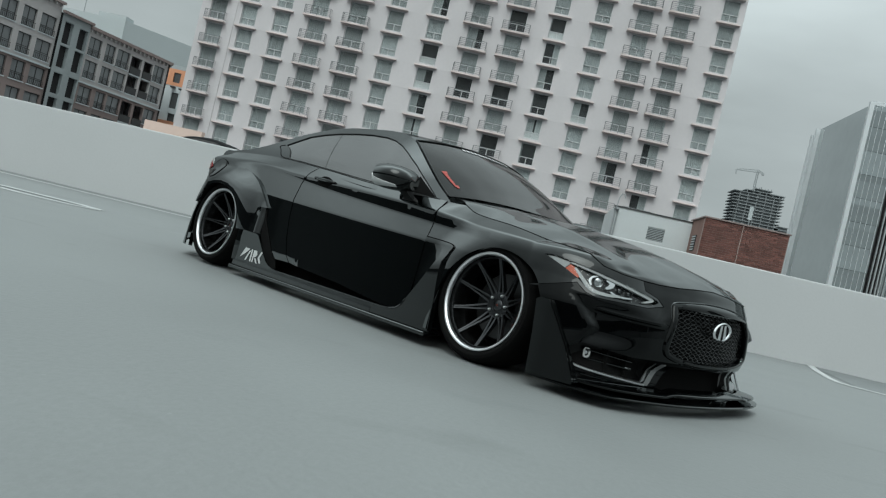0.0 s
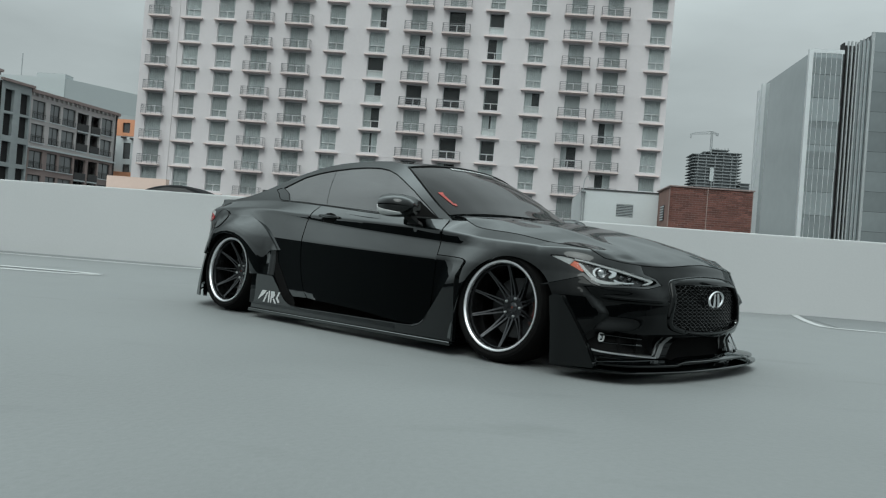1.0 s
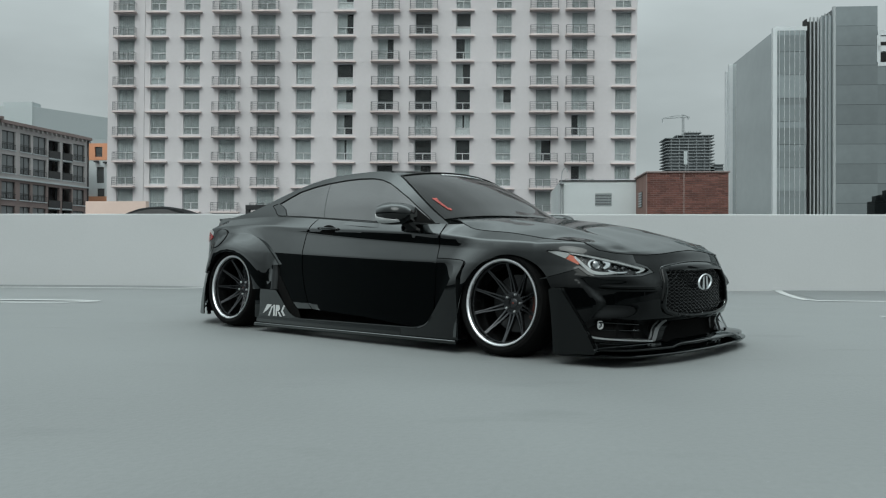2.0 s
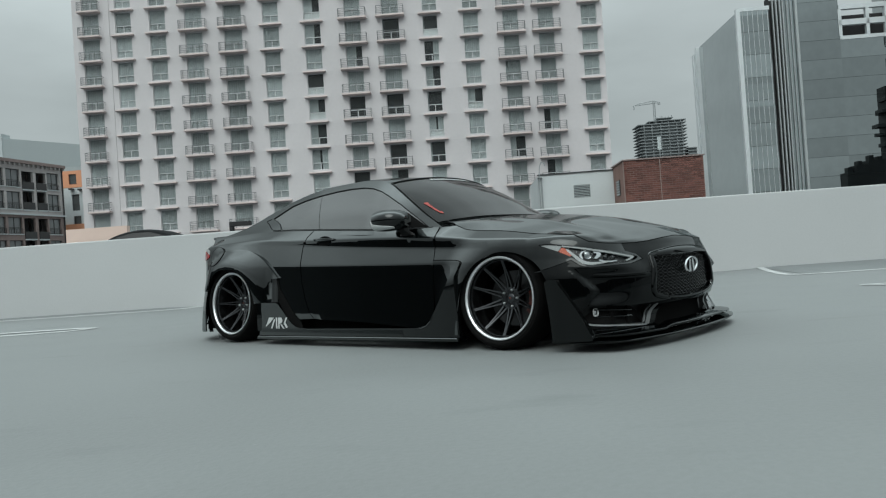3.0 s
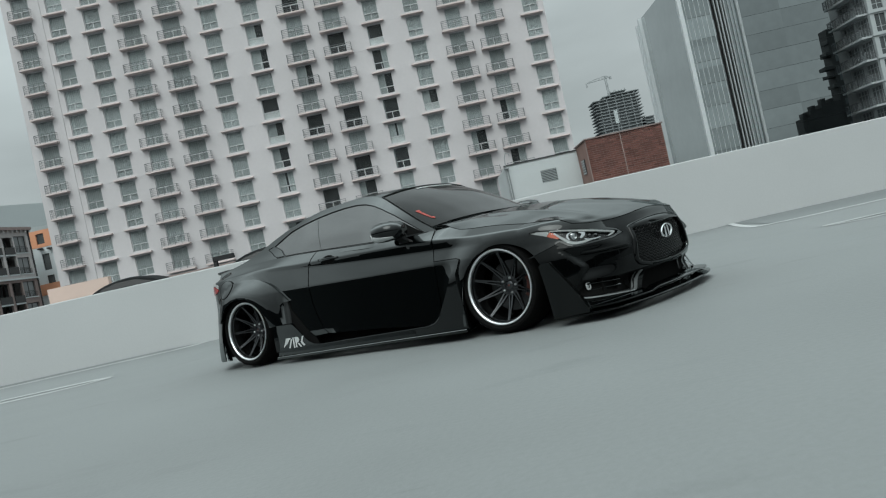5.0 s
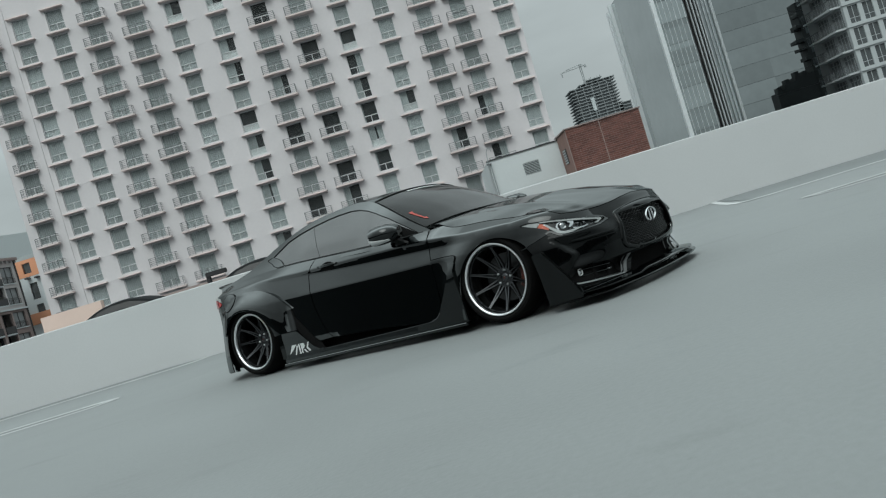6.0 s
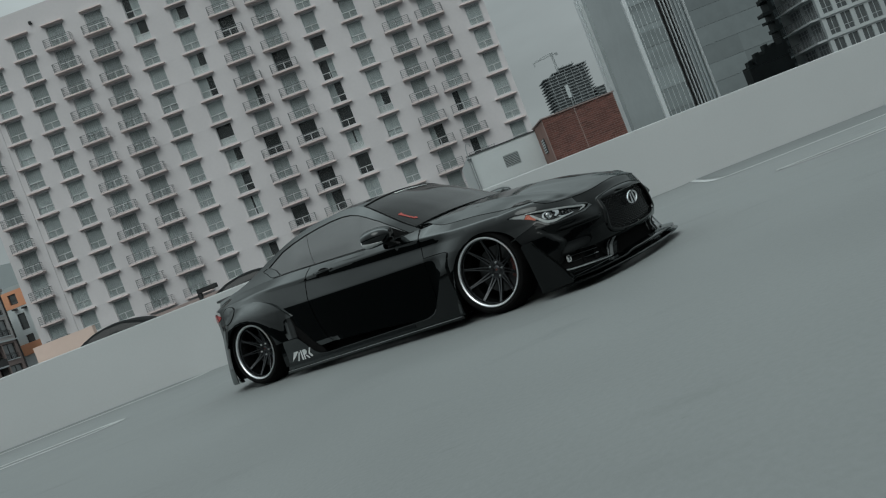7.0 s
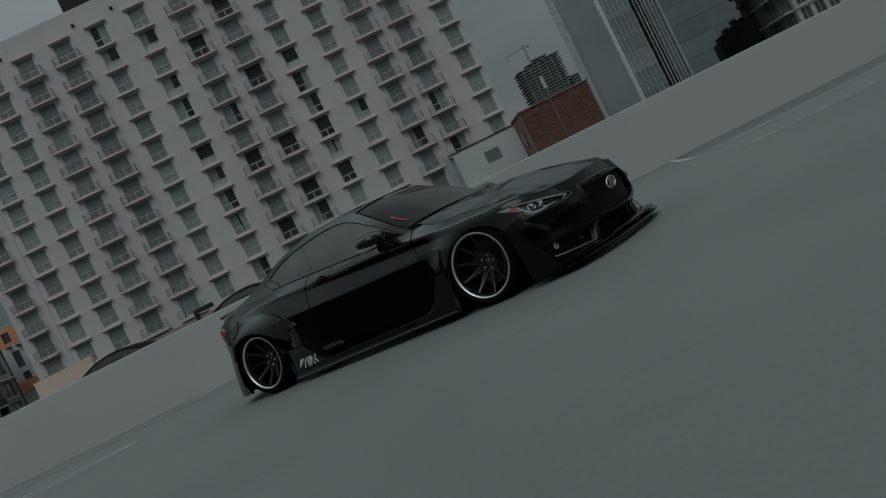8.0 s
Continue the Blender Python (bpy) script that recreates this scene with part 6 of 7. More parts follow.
def plate(z0, z1, grow, inner, lift=0.0):
    V, F = [], []
    n = len(PLAN)
    for i, (x, y) in enumerate(PLAN):
        t = i / (n - 1)
        zz = lift * smooth_step(0.50, 0.42, abs(y))
        ox, oy = 1.95 + (x - 1.95) * grow, y * grow
        ix, iy = 1.80 + (x - 1.80) * inner, y * inner
        V += [(ox, -oy, z0 + zz + 0.004), (ox, -oy, z1 + zz - 0.004), (ox - 0.008 * (x - 1.7), -oy * 0.994, z1 + zz), (ix, -iy, z1 + zz + 0.012), (ix, -iy, z0 + zz)]
    for i in range(n - 1):
        a, b = i * 5, (i + 1) * 5
        F += [(a + k, a + (k + 1) % 5, b + (k + 1) % 5, b + k) for k in range(5)]
    F += [(4, 3, 2, 1, 0), tuple((n - 1) * 5 + k for k in range(5))]
    me = mesh_from(V, F, "plate")
    bm = bmesh.new()
    bm.from_mesh(me)
    bmesh.ops.recalc_face_normals(bm, faces=bm.faces)
    return bm_mesh(bm, "plate", True, 30)


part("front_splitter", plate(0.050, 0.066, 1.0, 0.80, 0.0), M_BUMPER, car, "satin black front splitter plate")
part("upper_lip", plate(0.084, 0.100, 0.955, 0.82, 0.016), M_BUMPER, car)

def chin(u, v):
    """A dark wall between the splitter and the bumper."""
    i = u * (len(PLAN) - 1)
    k = min(int(i), len(PLAN) - 2)
    (x0, y0), (x1, y1) = PLAN[k], PLAN[k + 1]
    x, y = x0 + (x1 - x0) * (i - k), y0 + (y1 - y0) * (i - k)
    return Vector((1.80 + (x - 1.80) * (0.66 - 0.10 * v), y * (0.93 - 0.10 * v), 0.062 + 0.21 * v))


part("chin_panel", patch(chin, 60, 4, (1,)), M_UNDER, car)


# near-black sheet painting the shade in the lower intake, and dark pockets
def behind(depth):
    return lambda a, z: (lambda p: Vector((p.x - depth, p.y * 0.98, z)))(body(a, z))


part("intake_shade_sheet", panel(behind(0.10), [aw(w * 1.05 + 0.0, z) for w, z in [(0.0, 0.245), (0.45, 0.245), (0.50, 0.20), (0.52, 0.09), (0.0, 0.085)]], sides=BOTH, depth=0), M_UNDER, car)
for s in BOTH:
    part("lamp_pocket", panel(behind(0.055), [aw(w, z) for w, z in [(0.90, 0.285), (0.46, 0.25), (0.44, 0.13), (0.66, 0.12), (0.90, 0.14)]], sides=(s,), depth=0), M_TRIM, car)
    # bright upright by the intake, thin blade under the pocket, and a small round lamp
    def bracket(u, v, s=s):
        w = 0.398 + 0.052 * u + 0.082 * v - 0.010 * u * v
        z = 0.236 - 0.116 * v
        p = body(*aw(w, z))
        return Vector((p.x + 0.008 - 0.014 * u, p.y, z))
    part("pocket_trim", solid(bracket, 8, 12, 0.008, (s,)), M_TRIMGREY, car, "satin grey trim beside the intake")

    def on_nose(pts, out, s=s):
        return [(lambda p: (p.x + out, s * (p.y + out * 0.4), p.z))(body(*aw(w, z))) for w, z in open_spline(pts, 5)]

    def strip(pts, out, deep, thick, s=s):
        """A thin level blade along the nose, its upper face towards the sky."""
        rows = []
        for (x, y, z), (x2, y2, _) in zip(on_nose(pts, out), on_nose(pts, out - deep)):
            rows.append([(x, y, z - thick * 0.5), (x, y, z), (x - 0.003, y - s * 0.001, z + thick * 0.3), (x2, y2, z + thick * 0.8), (x2, y2, z - thick * 0.5)])
        return bar_mesh(rows)
    part("pocket_blade", strip([(0.862, 0.160), (0.82, 0.149), (0.70, 0.137), (0.58, 0.128), (0.50, 0.122)], 0.012, 0.05, 0.010), M_TRIMMETAL, car, "bright-edged blade under the lamp pocket")
    part("lower_blade", strip([(0.83, 0.122), (0.74, 0.116), (0.62, 0.110), (0.52, 0.107)], 0.014, 0.04, 0.007), M_PAINT, car)
    part("pocket_slat", strip([(0.80, 0.197), (0.72, 0.193), (0.64, 0.188), (0.575, 0.184)], -0.012, 0.045, 0.010), M_PAINT, car, "gloss slat across the lamp pocket")
    part("pocket_brow", strip([(0.82, 0.240), (0.74, 0.233), (0.66, 0.226), (0.59, 0.221)], -0.014, 0.045, 0.008), M_PAINT, car)
    # a small D-shaped daytime lamp
    lampf = body(*aw(0.815, 0.222))
    ring_pts = [(0.017 * math.copysign(abs(math.cos(a)) ** 0.6, math.cos(a)) * (1.0 if math.cos(a) > 0 else 0.55), 0.0, 0.020 * math.copysign(abs(math.sin(a)) ** 0.7, math.sin(a))) for a in (k * math.tau / 28 for k in range(28))]
    fl = part("fog_lamp", bm_mesh(add_tube(bmesh.new(), ring_pts, 0.0055, 8, True), "ring", True), M_LAMP, car, "small D-shaped white fog lamp")
    fl.matrix_basis = pose(lampf.x - 0.014, s * (lampf.y - 0.012), 0.222, 0, 0, 50 if s < 0 else 130)
    part("fog_lens", lathe([(0.0, 0.002), (0.010, 0.004), (0.013, 0.012), (0.0, 0.014)], 20, False), M_PROJ, fl)

# grille: a dark frame, a diamond net and a plain oval badge
def grille_surface(depth):
    return lambda a, z: (lambda p: Vector((p.x - depth, p.y, z)))(body(a, z))


def grille_frame():
    """A moulded surround: from the edge of the opening out over a rounded crown to the bumper skin."""
    rows = []
    inner, outer = open_spline(GRILLE, 4), open_spline(GRILLE_RIM, 4)
    half = []
    for (w0, z0), (w1, z1) in zip(inner, outer):
        sec = []
        for k, proud in ((0.0, -0.045), (0.0, 0.002), (0.10, 0.008), (0.5, 0.013), (0.90, 0.010), (1.0, 0.003), (1.0, -0.02)):
            w, z = w0 + (w1 - w0) * k, z0 + (z1 - z0) * k
            p = body(*aw(max(w, 0.0), z))
            sec.append((p.x + proud, -p.y, z))
        half.append(sec)
    rows = half + [[(x, -y, z) for x, y, z in sec] for sec in half[-2:0:-1]]
    return bar_mesh(rows, closed=True)


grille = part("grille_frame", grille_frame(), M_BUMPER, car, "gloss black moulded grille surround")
# glossy tube added to draw the highlight along the surround's upper edge
brow = [body(*aw(w, z)) for w, z in open_spline([(0.462, 0.470), (0.452, 0.520), (0.440, 0.541), (0.400, 0.556), (0.28, 0.570), (0.13, 0.581), (0.0, 0.584)], 4)]
brow = [(p.x + 0.001, -p.y, p.z) for p in brow] + [(p.x + 0.001, p.y, p.z) for p in brow[-2::-1]]
part("grille_highlight_line", bm_mesh(add_tube(bmesh.new(), brow, 0.0035, 6), "edge", True), M_PAINT, grille, "thin glossy line added for the highlight on the grille's upper edge")
# near-black sheet behind the net stands for the shade inside
part("grille_shade_sheet", panel(grille_surface(0.06), [aw(w, z) for w, z in [(0.0, 0.545), (0.42, 0.535), (0.46, 0.34), (0.40, 0.28), (0.0, 0.255)]], sides=BOTH, depth=0), M_UNDER, grille)
grille_poly = [(w, z) for w, z in open_spline(GRILLE, 4)]
grille_poly = grille_poly + [(-w, z) for w, z in grille_poly[-2:0:-1]]


def grille_net():
    """Wavy diagonal bars, clipped by the opening."""
    bm = bmesh.new()

    def point(w, z):
        p = body(*aw(abs(w), z))
        return (p.x - 0.022, w, z)
    pw = 0.050
    for fam in (-1, 1):
        for k in range(-30, 31):
            run = []
            for i in range(0, 141):
                z = 0.262 + i * 0.002
                w = k * pw + fam * (z - 0.40) * 2.35 + fam * 0.005 * math.sin((z - 0.40) / 0.0106 * math.pi)
                if abs(w) < 0.45 and in_poly((w, z), grille_poly):
                    run.append(point(w, z))
                else:
                    if len(run) > 2:
                        add_tube(bm, run[::2] + ([run[-1]] if len(run) % 2 == 0 else []), 0.0023, 4)
                    run = []
            if len(run) > 2:
                add_tube(bm, run[::2], 0.0023, 4)
    return bm_mesh(bm, "net", True)


part("grille_net", grille_net(), M_NET, grille, "gloss black diamond grille net")
badge = part("badge", lathe([(0.052, 0.0), (0.056, -0.006), (0.062, -0.007), (0.066, 0.0), (0.062, 0.006), (0.054, 0.006)], 40), M_CHROME, car, "plain chrome oval badge")
badge.matrix_basis = pose(2.266, 0.0, 0.455, 0, -6, 90) @ Matrix.Diagonal((1.55, 1, 0.78, 1))
bm = bmesh.new()
for sx in (-1, 1):
    vs = [bm.verts.new((x * sx, y, z)) for x, z in ((0.006, 0.045), (0.020, 0.046), (0.030, -0.046), (0.010, -0.053)) for y in (-0.004, 0.004)]
    for f in ((0, 2, 4, 6), (7, 5, 3, 1), (0, 1, 3, 2), (2, 3, 5, 4), (4, 5, 7, 6), (6, 7, 1, 0)):
        bm.faces.new([vs[i] for i in f])
bmesh.ops.recalc_face_normals(bm, faces=bm.faces)
part("badge_inlay", bm, M_CHROME, badge)

# headlights
_lamp_mid = np.mean(np.array(lamp_outline), axis=0)


def lamp_in(k):
    """The lamp's outline drawn in towards its middle."""
    return [tuple(_lamp_mid + (np.array(p) - _lamp_mid) * k) for p in lamp_outline]


def ribbon(pts, width, depth, s, proud):
    """A strip on the nose's surface along (x, z) points; width may vary along it."""
    rows = []
    pts = open_spline(pts, 5)
    for i, p in enumerate(pts):
        a, b = np.array(pts[max(i - 1, 0)][:2]), np.array(pts[min(i + 1, len(pts) - 1)][:2])
        d = (b - a) / (np.linalg.norm(b - a) + 1e-9)
        n = np.array((-d[1], d[0]))
        wd = p[2] if len(p) > 2 else width
        lo, hi = np.array(p[:2]) - n * wd / 2, np.array(p[:2]) + n * wd / 2
        ring = []
        for q, pr in ((lo, proud - depth), (lo, proud), (hi, proud), (hi, proud - depth)):
            aa = ax(q[0], q[1])
            e = 1e-3
            nn = (body(aa[0] + e, aa[1]) - body(aa[0] - e, aa[1])).cross(body(aa[0], aa[1] + e) - body(aa[0], aa[1] - e)).normalized()
            if nn.y < 0:
                nn = -nn
            v = body(*aa) + nn * pr
            ring.append((v.x, s * v.y, v.z))
        rows.append(ring)
    return bar_mesh(rows)


for s in BOTH:
    lamp = part("headlight", panel(lambda a, z: body(a, z), lamp_in(1.015), sides=(s,), offset=-0.030, depth=0), M_LAMPDARK, car, "slim headlight with an angular white light guide")
    part("light_guide", ribbon([(1.868, 0.611, 0.008), (1.890, 0.590, 0.012), (1.925, 0.556, 0.015), (1.958, 0.529, 0.016), (1.990, 0.518, 0.015), (2.030, 0.517, 0.012), (2.066, 0.521, 0.008)], 0.02, 0.012, s, -0.006), M_LAMP, lamp, "white L-shaped light guide")
    part("brow_strip", ribbon([(1.842, 0.630, 0.007), (1.90, 0.621, 0.009), (1.96, 0.607, 0.010), (2.05, 0.581, 0.011), (2.105, 0.560, 0.011), (2.142, 0.541, 0.010), (2.138, 0.527, 0.010), (2.128, 0.520, 0.007)], 0.014, 0.012, s, -0.006), M_LAMP, lamp, "bright upper light strip with a hooked end")
    part("side_reflector", panel(body, [ax(x, z) for x, z in ((1.843, 0.622), (1.822, 0.594), (1.884, 0.562), (1.900, 0.572), (1.868, 0.612))], sides=(s,), offset=-0.008, depth=0.01, step=0.02), M_AMBER, lamp, "amber side reflector")
    part("inner_bezel", panel(body, [ax(x, z) for x, z in ((1.712, 0.642), (1.76, 0.644), (1.836, 0.632), (1.838, 0.622), (1.818, 0.597), (1.765, 0.622))], sides=(s,), offset=-0.010, depth=0.01, step=0.02), M_BEZEL, lamp, "pale grey inner bezel")
    for (px, pz, r, nm) in ((1.978, 0.566, 0.024, "projector"), (2.056, 0.546, 0.016, "low_projector"), (2.084, 0.541, 0.014, "low_projector")):
        p = body(*ax(px, pz))
        pr = part(nm, lathe([(0.0, -0.008), (r * 0.45, -0.0065), (r * 0.8, -0.002), (r * 0.84, 0.004), (r * 0.9, -0.006), (r, -0.008), (r * 1.08, 0.004), (r * 1.02, 0.02)], 28, False), M_PROJ if r > 0.02 else M_DARKMETAL, lamp, "chrome projector lamp")
        pr.matrix_basis = pose(p.x - 0.020, s * (p.y - 0.020), pz, 0, 0, 48 if s < 0 else 132)
    part("shroud", ribbon([(1.966, 0.596, 0.004), (1.949, 0.588, 0.009), (1.943, 0.569, 0.010), (1.955, 0.547, 0.006)], 0.01, 0.014, s, -0.012), M_PROJ, lamp, "chrome shroud round the projector")
    part("shroud", ribbon([(2.000, 0.586, 0.006), (2.021, 0.577, 0.016), (2.022, 0.560, 0.018), (2.010, 0.546, 0.010)], 0.01, 0.014, s, -0.012), M_PROJ, lamp, "chrome shroud round the projector")
    # a cupped reflector behind the small projectors
    part("reflector_cup", ribbon([(2.030, 0.536, 0.006), (2.048, 0.526, 0.008), (2.075, 0.522, 0.008), (2.100, 0.526, 0.006)], 0.006, 0.01, s, -0.012), M_PROJ, lamp)
    part("lens_cover", panel(lambda a, z: body(a, z), lamp_in(0.995), sides=(s,), offset=-0.001, depth=0.003), M_LENS, lamp, "clear lens cover").visible_shadow = False
    # light strip of metal inside the front tip, towards the grille
    tl = part("tail_light", panel(lambda a, z: body(a, z), closed_spline([(-1.838, 0.765), (-1.868, 0.742), (-1.95, 0.728), (-2.1, 0.730), (-2.3, 0.75), (-2.3, 0.80), (-2.1, 0.812), (-1.92, 0.800)], 3), sides=(s,), offset=0.006, depth=0.03), M_RED, car, "red tail light")
    part("lamp_edge", panel(lambda a, z: body(a, z), [(-1.832, 0.775), (-1.92, 0.806), (-2.1, 0.818), (-2.1, 0.838), (-1.93, 0.832), (-1.85, 0.812)], sides=(s,), offset=0.005, depth=0.02), M_BEZEL, tl, "pale clear band over the red lens")

# fuel flap, door handles, mirrors
def flap_point(k, f=1.0):
    return (-1.655 + 0.118 * f * math.cos(k * math.tau / 32), 0.750 + 0.080 * f * math.sin(k * math.tau / 32))


flap = part("fuel_flap", panel(flare_r, [flap_point(k, 0.97) for k in range(32)], sides=(-1,), offset=0.004, depth=0.01, step=0.03), M_PAINT, car, "round fuel flap")
bm = bmesh.new()
add_tube(bm, [(lambda p: (p.x, -p.y - 0.002, p.z))(flare_r(*flap_point(k))) for k in range(32)], 0.0032, 5, True)
part("flap_seam", bm_mesh(bm, "seam", True), M_UNDER, flap)
for s in BOTH:
    h = part("door_handle", bar_mesh([[(x, s * (side_w(x, 0.808) + off + dy), 0.808 + 0.000 + slope * (x + 0.25) + dz)
        for dy, dz in ((0.000, -hh), (0.012, -hh * 0.8), (0.015, 0), (0.012, hh * 0.8), (0.0, hh), (-0.004, 0))]
        for x, off, hh, slope in ((-0.375, 0.000, 0.004, -0.04), (-0.36, 0.010, 0.010, -0.04), (-0.30, 0.020, 0.012, -0.04), (-0.22, 0.022, 0.012, -0.04), (-0.17, 0.016, 0.010, -0.04), (-0.145, 0.002, 0.005, -0.04))]), M_PAINT, car)
    # flattened near-black ball paints the shade of the cup behind the handle
    cup = bmesh.new()
    bmesh.ops.create_uvsphere(cup, u_segments=20, v_segments=10, radius=1.0, matrix=Matrix.Translation((-0.262, s * (side_w(-0.262, 0.80) - 0.003), 0.795)) @ Matrix.Diagonal((0.083, 0.011, 0.040, 1)))
    part("handle_cup_shade", bm_mesh(cup, "cup", True), M_UNDER, h)

    # black corner panel between the door glass and the pillar
    part("corner_panel", panel(cabin, [(0.50, 0.95), (0.54, 0.925), (0.62, 0.878), (0.70, 0.832), (0.50, 0.842)], sides=(s,), offset=0.0, depth=0.004), M_UNDER, car)
    # mirror: a rounded shell with a bright lower strip on a short arm
    def ring(x, yc, zc, hy, hz, n=20):
        out = []
        for k in range(n):
            c, q = math.cos(k * math.tau / n), math.sin(k * math.tau / n)
            out.append((x + 0.02 * c, s * (yc + hy * math.copysign(abs(c) ** 0.7, c)), zc + hz * math.copysign(abs(q) ** 0.75, q)))
        return out
    # sections run back to front: x, centre, half width, half height
    secs = [(0.455, 0.995, 0.888, 0.112, 0.058), (0.467, 0.995, 0.889, 0.122, 0.070), (0.52, 0.993, 0.891, 0.126, 0.075), (0.585, 0.986, 0.891, 0.121, 0.072), (0.632, 0.972, 0.889, 0.106, 0.064), (0.660, 0.958, 0.887, 0.080, 0.050), (0.670, 0.950, 0.886, 0.048, 0.030)]
    shell_m = part("wing_mirror", bar_mesh([ring(*q) for q in secs]), M_PAINT, car, "black wing mirror")
    part("mirror_arm", bar_mesh([[(x, s * y, z) for x, z in ((x0 - hx, z0), (x0 + hx, z0), (x0 + 0.85 * hx, z0 + t), (x0 - 0.85 * hx, z0 + t))] for x0, hx, y, z0, t in ((0.60, 0.075, 0.85, 0.776, 0.016), (0.60, 0.075, 0.885, 0.778, 0.014), (0.605, 0.042, 0.898, 0.783, 0.028), (0.605, 0.036, 0.925, 0.802, 0.032), (0.60, 0.036, 0.955, 0.822, 0.03))]), M_TRIM, shell_m)
    msec = curve([(k / 6, *q) for k, q in enumerate(secs)])

    def indicator(u, v):
        x, yc, zc, hy, hz = msec(0.04 + 0.62 * u)
        a = radians(-56 + (56 - 40 * u) * v)
        c, q = math.cos(a), math.sin(a)
        return Vector((x + 0.02 * c, yc + 1.03 * hy * abs(c) ** 0.7, zc + 1.03 * hz * math.copysign(abs(q) ** 0.75, q)))
    part("mirror_strip", solid(indicator, 16, 6, 0.004, (s,)), M_INDICATOR, shell_m, "pale indicator strip")
    part("mirror_glass", bar_mesh([ring(0.450, 0.995, 0.888, 0.102, 0.051), ring(0.454, 0.995, 0.888, 0.104, 0.053)]), M_CHROME, shell_m)

# red lettering-like decal low on the windshield, pale strip at its top (unreadable: plain bars)
def on_glass(u, v):
    e = 1e-3
    n = (windshield(u + e, v) - windshield(u - e, v)).cross(windshield(u, v + e) - windshield(u, v - e)).normalized()
    if n.z < 0:
        n = -n
    return windshield(u, v) + n * 0.004


bm = bmesh.new()
u0 = 0.046
for k, (du, v, hh) in enumerate(((0.0, 0.53, 0.017), (0.001, 0.565, 0.012), (0.003, 0.60, 0.011), (0.005, 0.635, 0.009), (0.007, 0.665, 0.010), (0.009, 0.70, 0.008), (0.013, 0.735, 0.014), (0.017, 0.76, 0.008))):
    q = [on_glass(u0 + du - hh * 0.5, v - 0.017), on_glass(u0 + du + hh * 0.9, v - 0.014), on_glass(u0 + du + hh * 0.7, v + 0.015), on_glass(u0 + du - hh * 0.4, v + 0.018)]
    bm.faces.new([bm.verts.new(p) for p in q])
bm.normal_update()
part("windshield_decal", bm, M_DECAL, car, "small red decal on the glass")
bm = bmesh.new()
for k in range(13):
    u = 0.30 + k * 0.032
    q = [on_glass(u, 0.035), on_glass(u + 0.022, 0.035), on_glass(u + 0.022, 0.075), on_glass(u, 0.075)]
    bm.faces.new([bm.verts.new(p) for p in q])
part("windshield_banner", bm, M_WHITEVINYL, car, "row of pale bars along the top of the glass")


# wheels: tyre, bright rolled lip, dark barrel, ten slotted spokes on a flat hub, disc and caliper
def bead(r, y, sides=8, seg=72):
    """A thin ring of round section about the wheel's axis."""
    bm = bmesh.new()
    add_tube(bm, [(r * math.cos(k * math.tau / seg), y, r * math.sin(k * math.tau / seg)) for k in range(seg)], 0.0022, sides, True)
    return bm_mesh(bm, "bead", True)


def slotted_spoke():
    """Two rails that leave the hub apart and run together near the rim, dished towards the hub."""
    bm = bmesh.new()
    rows_t = (0.0, 0.08, 0.25, 0.45, 0.62, 0.72, 0.86, 1.0)
    for side in (-1, 1):
        rows = []
        for t in rows_t:
            r = 0.062 + (0.2375 - 0.062) * t
            y = 0.124 - 0.083 * t ** 1.35
            gap = max(0.0072 - 0.0098 * t, 0.0)
            wd = 0.0066 - 0.0018 * t
            z0, z1 = side * gap, side * (gap + 2 * wd)
            dp = 0.034 - 0.014 * t
            rows.append([(r, y + 0.0022, z0), (r, y, z0 + side * 0.0016), (r, y, z1 - side * 0.0016), (r, y + 0.0022, z1), (r, y + dp, z1 - side * 0.001), (r, y + dp, z0)])
        bm.from_mesh(bar_mesh(rows, smooth=False))
    # the web that closes the slot towards the rim
    web = [[(0.062 + 0.1755 * t, 0.124 - 0.083 * t ** 1.35 + yy, z) for z, yy in ((-0.0045, 0.004), (0.0045, 0.004), (0.0045, 0.02), (-0.0045, 0.02))] for t in (0.60, 0.8, 1.0)]
    bm.from_mesh(bar_mesh(web, smooth=False))
    return bm_mesh(bm, "spoke")


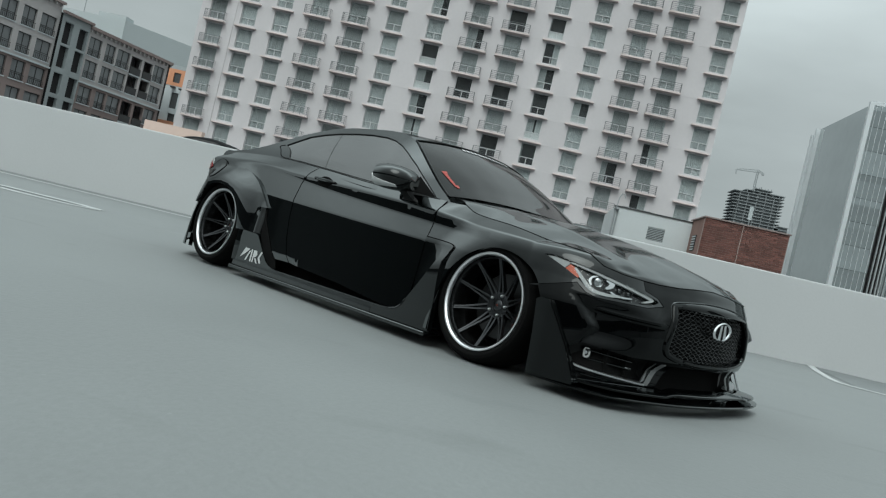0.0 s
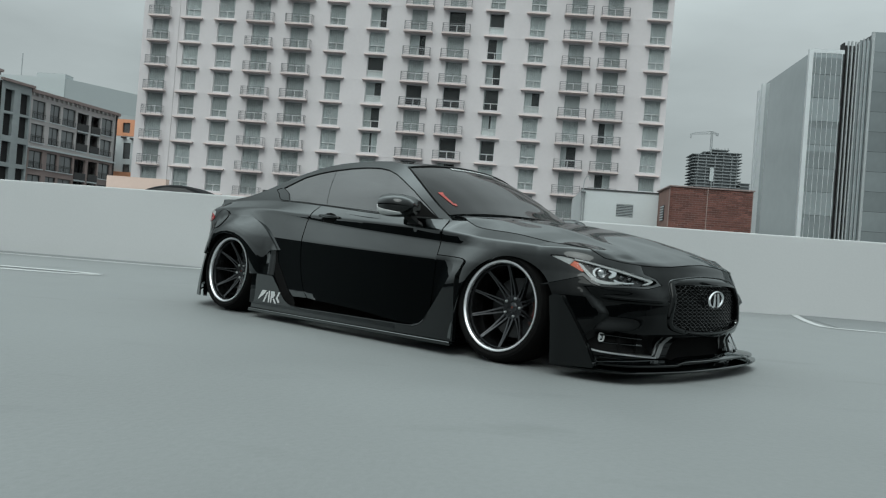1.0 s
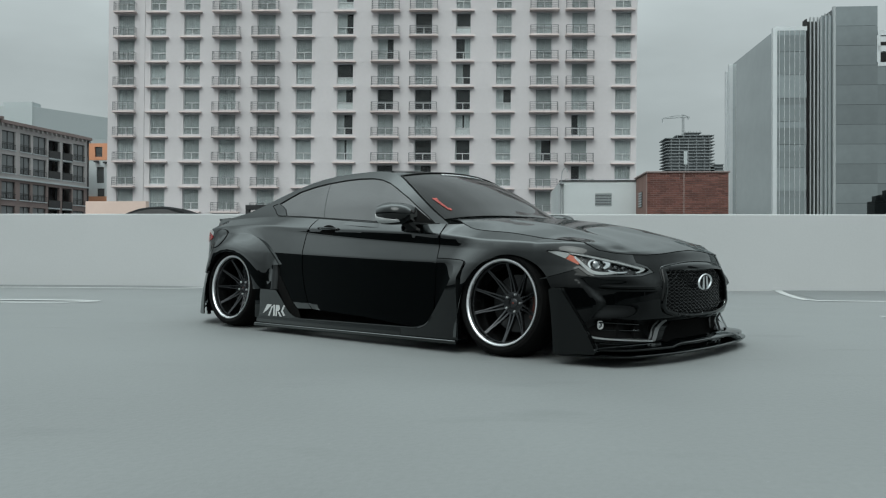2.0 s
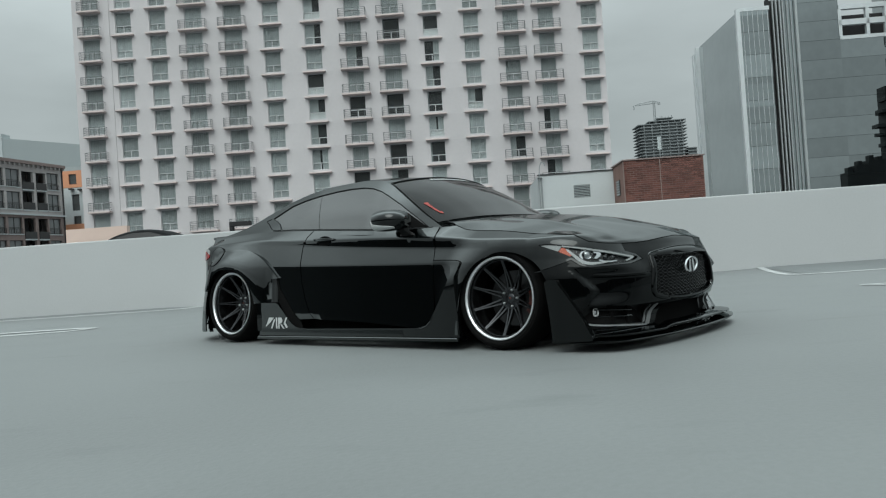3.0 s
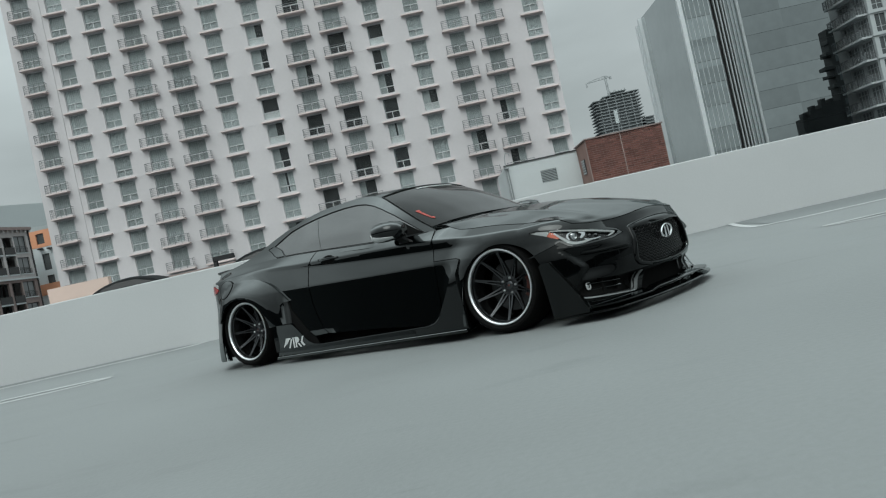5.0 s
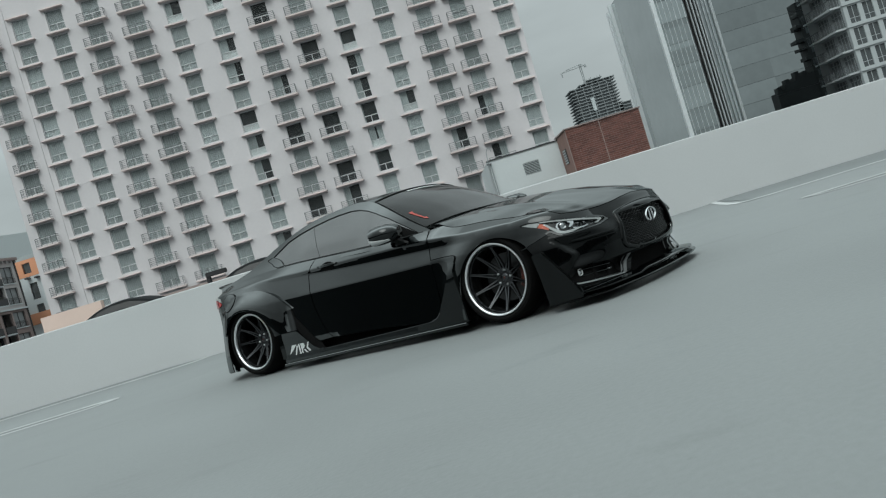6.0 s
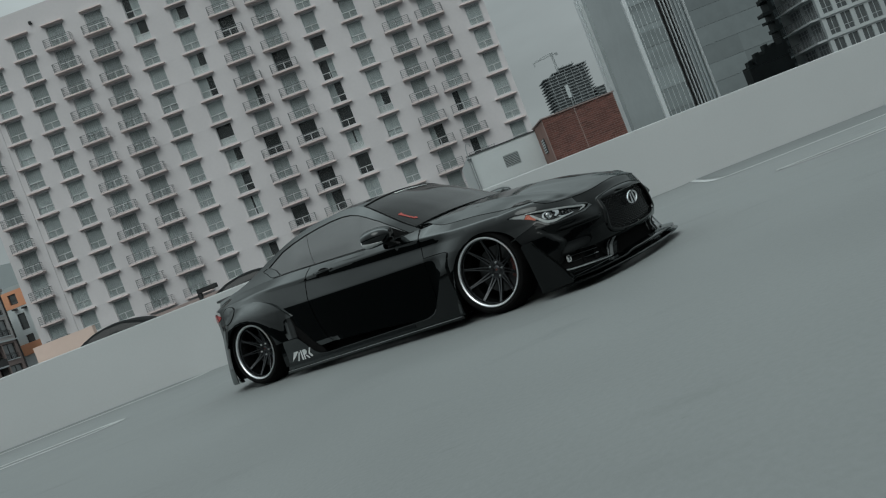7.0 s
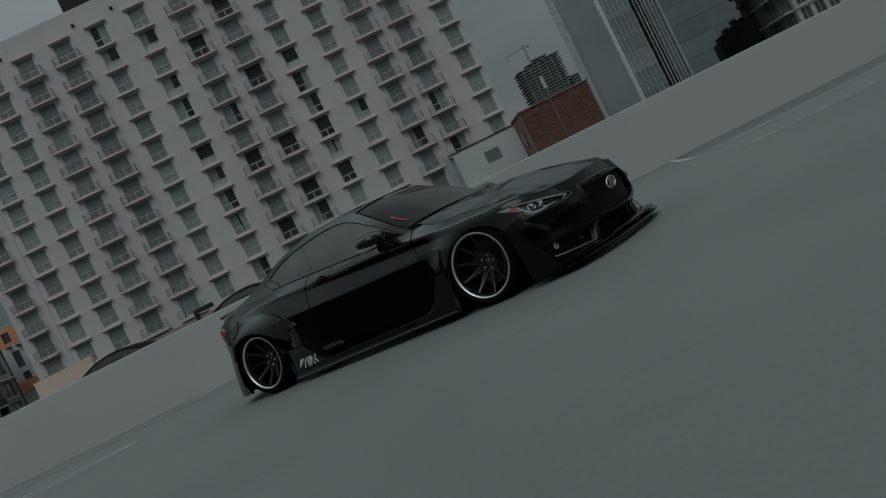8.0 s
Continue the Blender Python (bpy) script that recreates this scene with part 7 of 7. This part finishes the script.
def wheel(name_label):
    w = part("wheel", lathe([(0.2655, 0.006), (0.2662, -0.004), (0.2640, -0.0085), (0.2600, -0.0095), (0.2545, -0.0075), (0.2495, -0.0025), (0.2470, 0.005), (0.2462, 0.016), (0.2480, 0.018)], 96, False), M_SATIN, None, name_label)
    part("tyre", lathe([(0.260, 0.012), (0.2655, 0.000), (0.274, -0.010), (0.288, -0.017), (0.303, -0.012), (0.314, 0.004), (0.3215, 0.030), (0.3245, 0.07), (0.325, 0.12), (0.322, 0.18), (0.314, 0.235), (0.295, 0.262), (0.260, 0.25)], 80), M_RUBBER, w)
    part("barrel", lathe([(0.2465, 0.016), (0.2440, 0.028), (0.2400, 0.034), (0.2385, 0.060), (0.2300, 0.085), (0.2230, 0.16), (0.2360, 0.24), (0.2450, 0.24), (0.2500, 0.03)], 72), M_BARREL, w, "dark polished inner barrel")
    part("barrel_bead", bead(0.2395, 0.034), M_DARKMETAL, w)
    spoke = slotted_spoke()
    spoke.materials.append(M_SPOKE)
    for k in range(10):
        part("spoke", spoke, M_SPOKE, w, m=Matrix.Rotation(radians(36 * k + 18), 4, "Y"))
    part("hub", lathe([(0.0, 0.130), (0.034, 0.130), (0.036, 0.1265), (0.060, 0.1255), (0.070, 0.127), (0.075, 0.134), (0.077, 0.18), (0.0, 0.18)], 48, False), M_SPOKE, w, "black alloy hub")
    socket = lathe([(0.0, 0.129), (0.011, 0.129), (0.0118, 0.1245), (0.0135, 0.1245), (0.0142, 0.129)], 16, False)
    nut = lathe([(0.0, 0.112), (0.004, 0.1125), (0.0075, 0.116), (0.009, 0.121), (0.009, 0.132)], 12, False)
    for k in range(5):
        m = Matrix.Translation((0.055 * math.cos(math.tau * k / 5), 0.0, 0.055 * math.sin(math.tau * k / 5)))
        n = part("lug_nut", nut, M_SATIN, w, "bright lug nut", m=m)
        part("nut_seat", socket, M_TRIM, n)
    part("centre_cap", lathe([(0.0, 0.1235), (0.024, 0.1245), (0.030, 0.128), (0.031, 0.131)], 32, False), M_SPOKE, w)
    part("cap_mark", lathe([(0.0, 0.1222), (0.0075, 0.1226), (0.0075, 0.125)], 16, False), M_CALIPER, w, "small dull red mark")
    part("valve", bm_mesh(add_tube(bmesh.new(), [(-0.236, 0.075, 0.004), (-0.215, 0.072, 0.004)], 0.004, 8), "valve", True), M_DARKMETAL, w)
    part("brake_disc", lathe([(0.085, 0.172), (0.178, 0.172), (0.180, 0.174), (0.180, 0.192), (0.085, 0.192)], 56), M_DISC, w)
    rows = []
    for k in range(11):
        a = radians(-38 + 62 * k / 10)
        bow = 0.004 * math.sin(math.pi * k / 10)
        rows.append([(r * math.cos(a), y, r * math.sin(a)) for r, y in ((0.128, 0.158 - bow), (0.134, 0.152 - bow), (0.190, 0.150 - bow), (0.198, 0.156 - bow), (0.200, 0.21), (0.128, 0.21))])
    part("caliper", bar_mesh(rows), M_CALIPER, w, "dull red brake caliper")
    return w


first = wheel("low-profile tyre on a black twin-spoke wheel with a bright rolled lip")
first.parent = car
first.matrix_basis = pose(1.390, -0.930, 0.3295, -4.4, 0, 0.9)
# negative camber all round: the tops lean in
for x, y, z, camber, toe, spin in ((-1.432, -0.968, 0.3375, -4.0, 1.5, 18), (1.390, 0.930, 0.3295, -4.4, -0.9, 0), (-1.432, 0.968, 0.3375, -4.0, -1.5, 18)):
    m = pose(x, y, z, 0, 0, toe + (180 if y > 0 else 0)) @ pose(0, 0, 0, camber, 0, 0)
    w2 = copy_thing(first, m @ Matrix.Rotation(radians(spin), 4, "Y"))
    w2.parent = car

M_PARKED = material("parked_car_black", (0.012, 0.013, 0.014), 0.6, spread=0.1, grain=30, patch=3, spec=0.05)
parked_car(-10.0, 24, 0.62, 0, M_PARKED, "black saloon parked beyond the parapet, roof showing")
parked_car(-5.6, 24.2, 0.62, 0, M_PARKED, "black saloon parked beyond the parapet, roof showing")
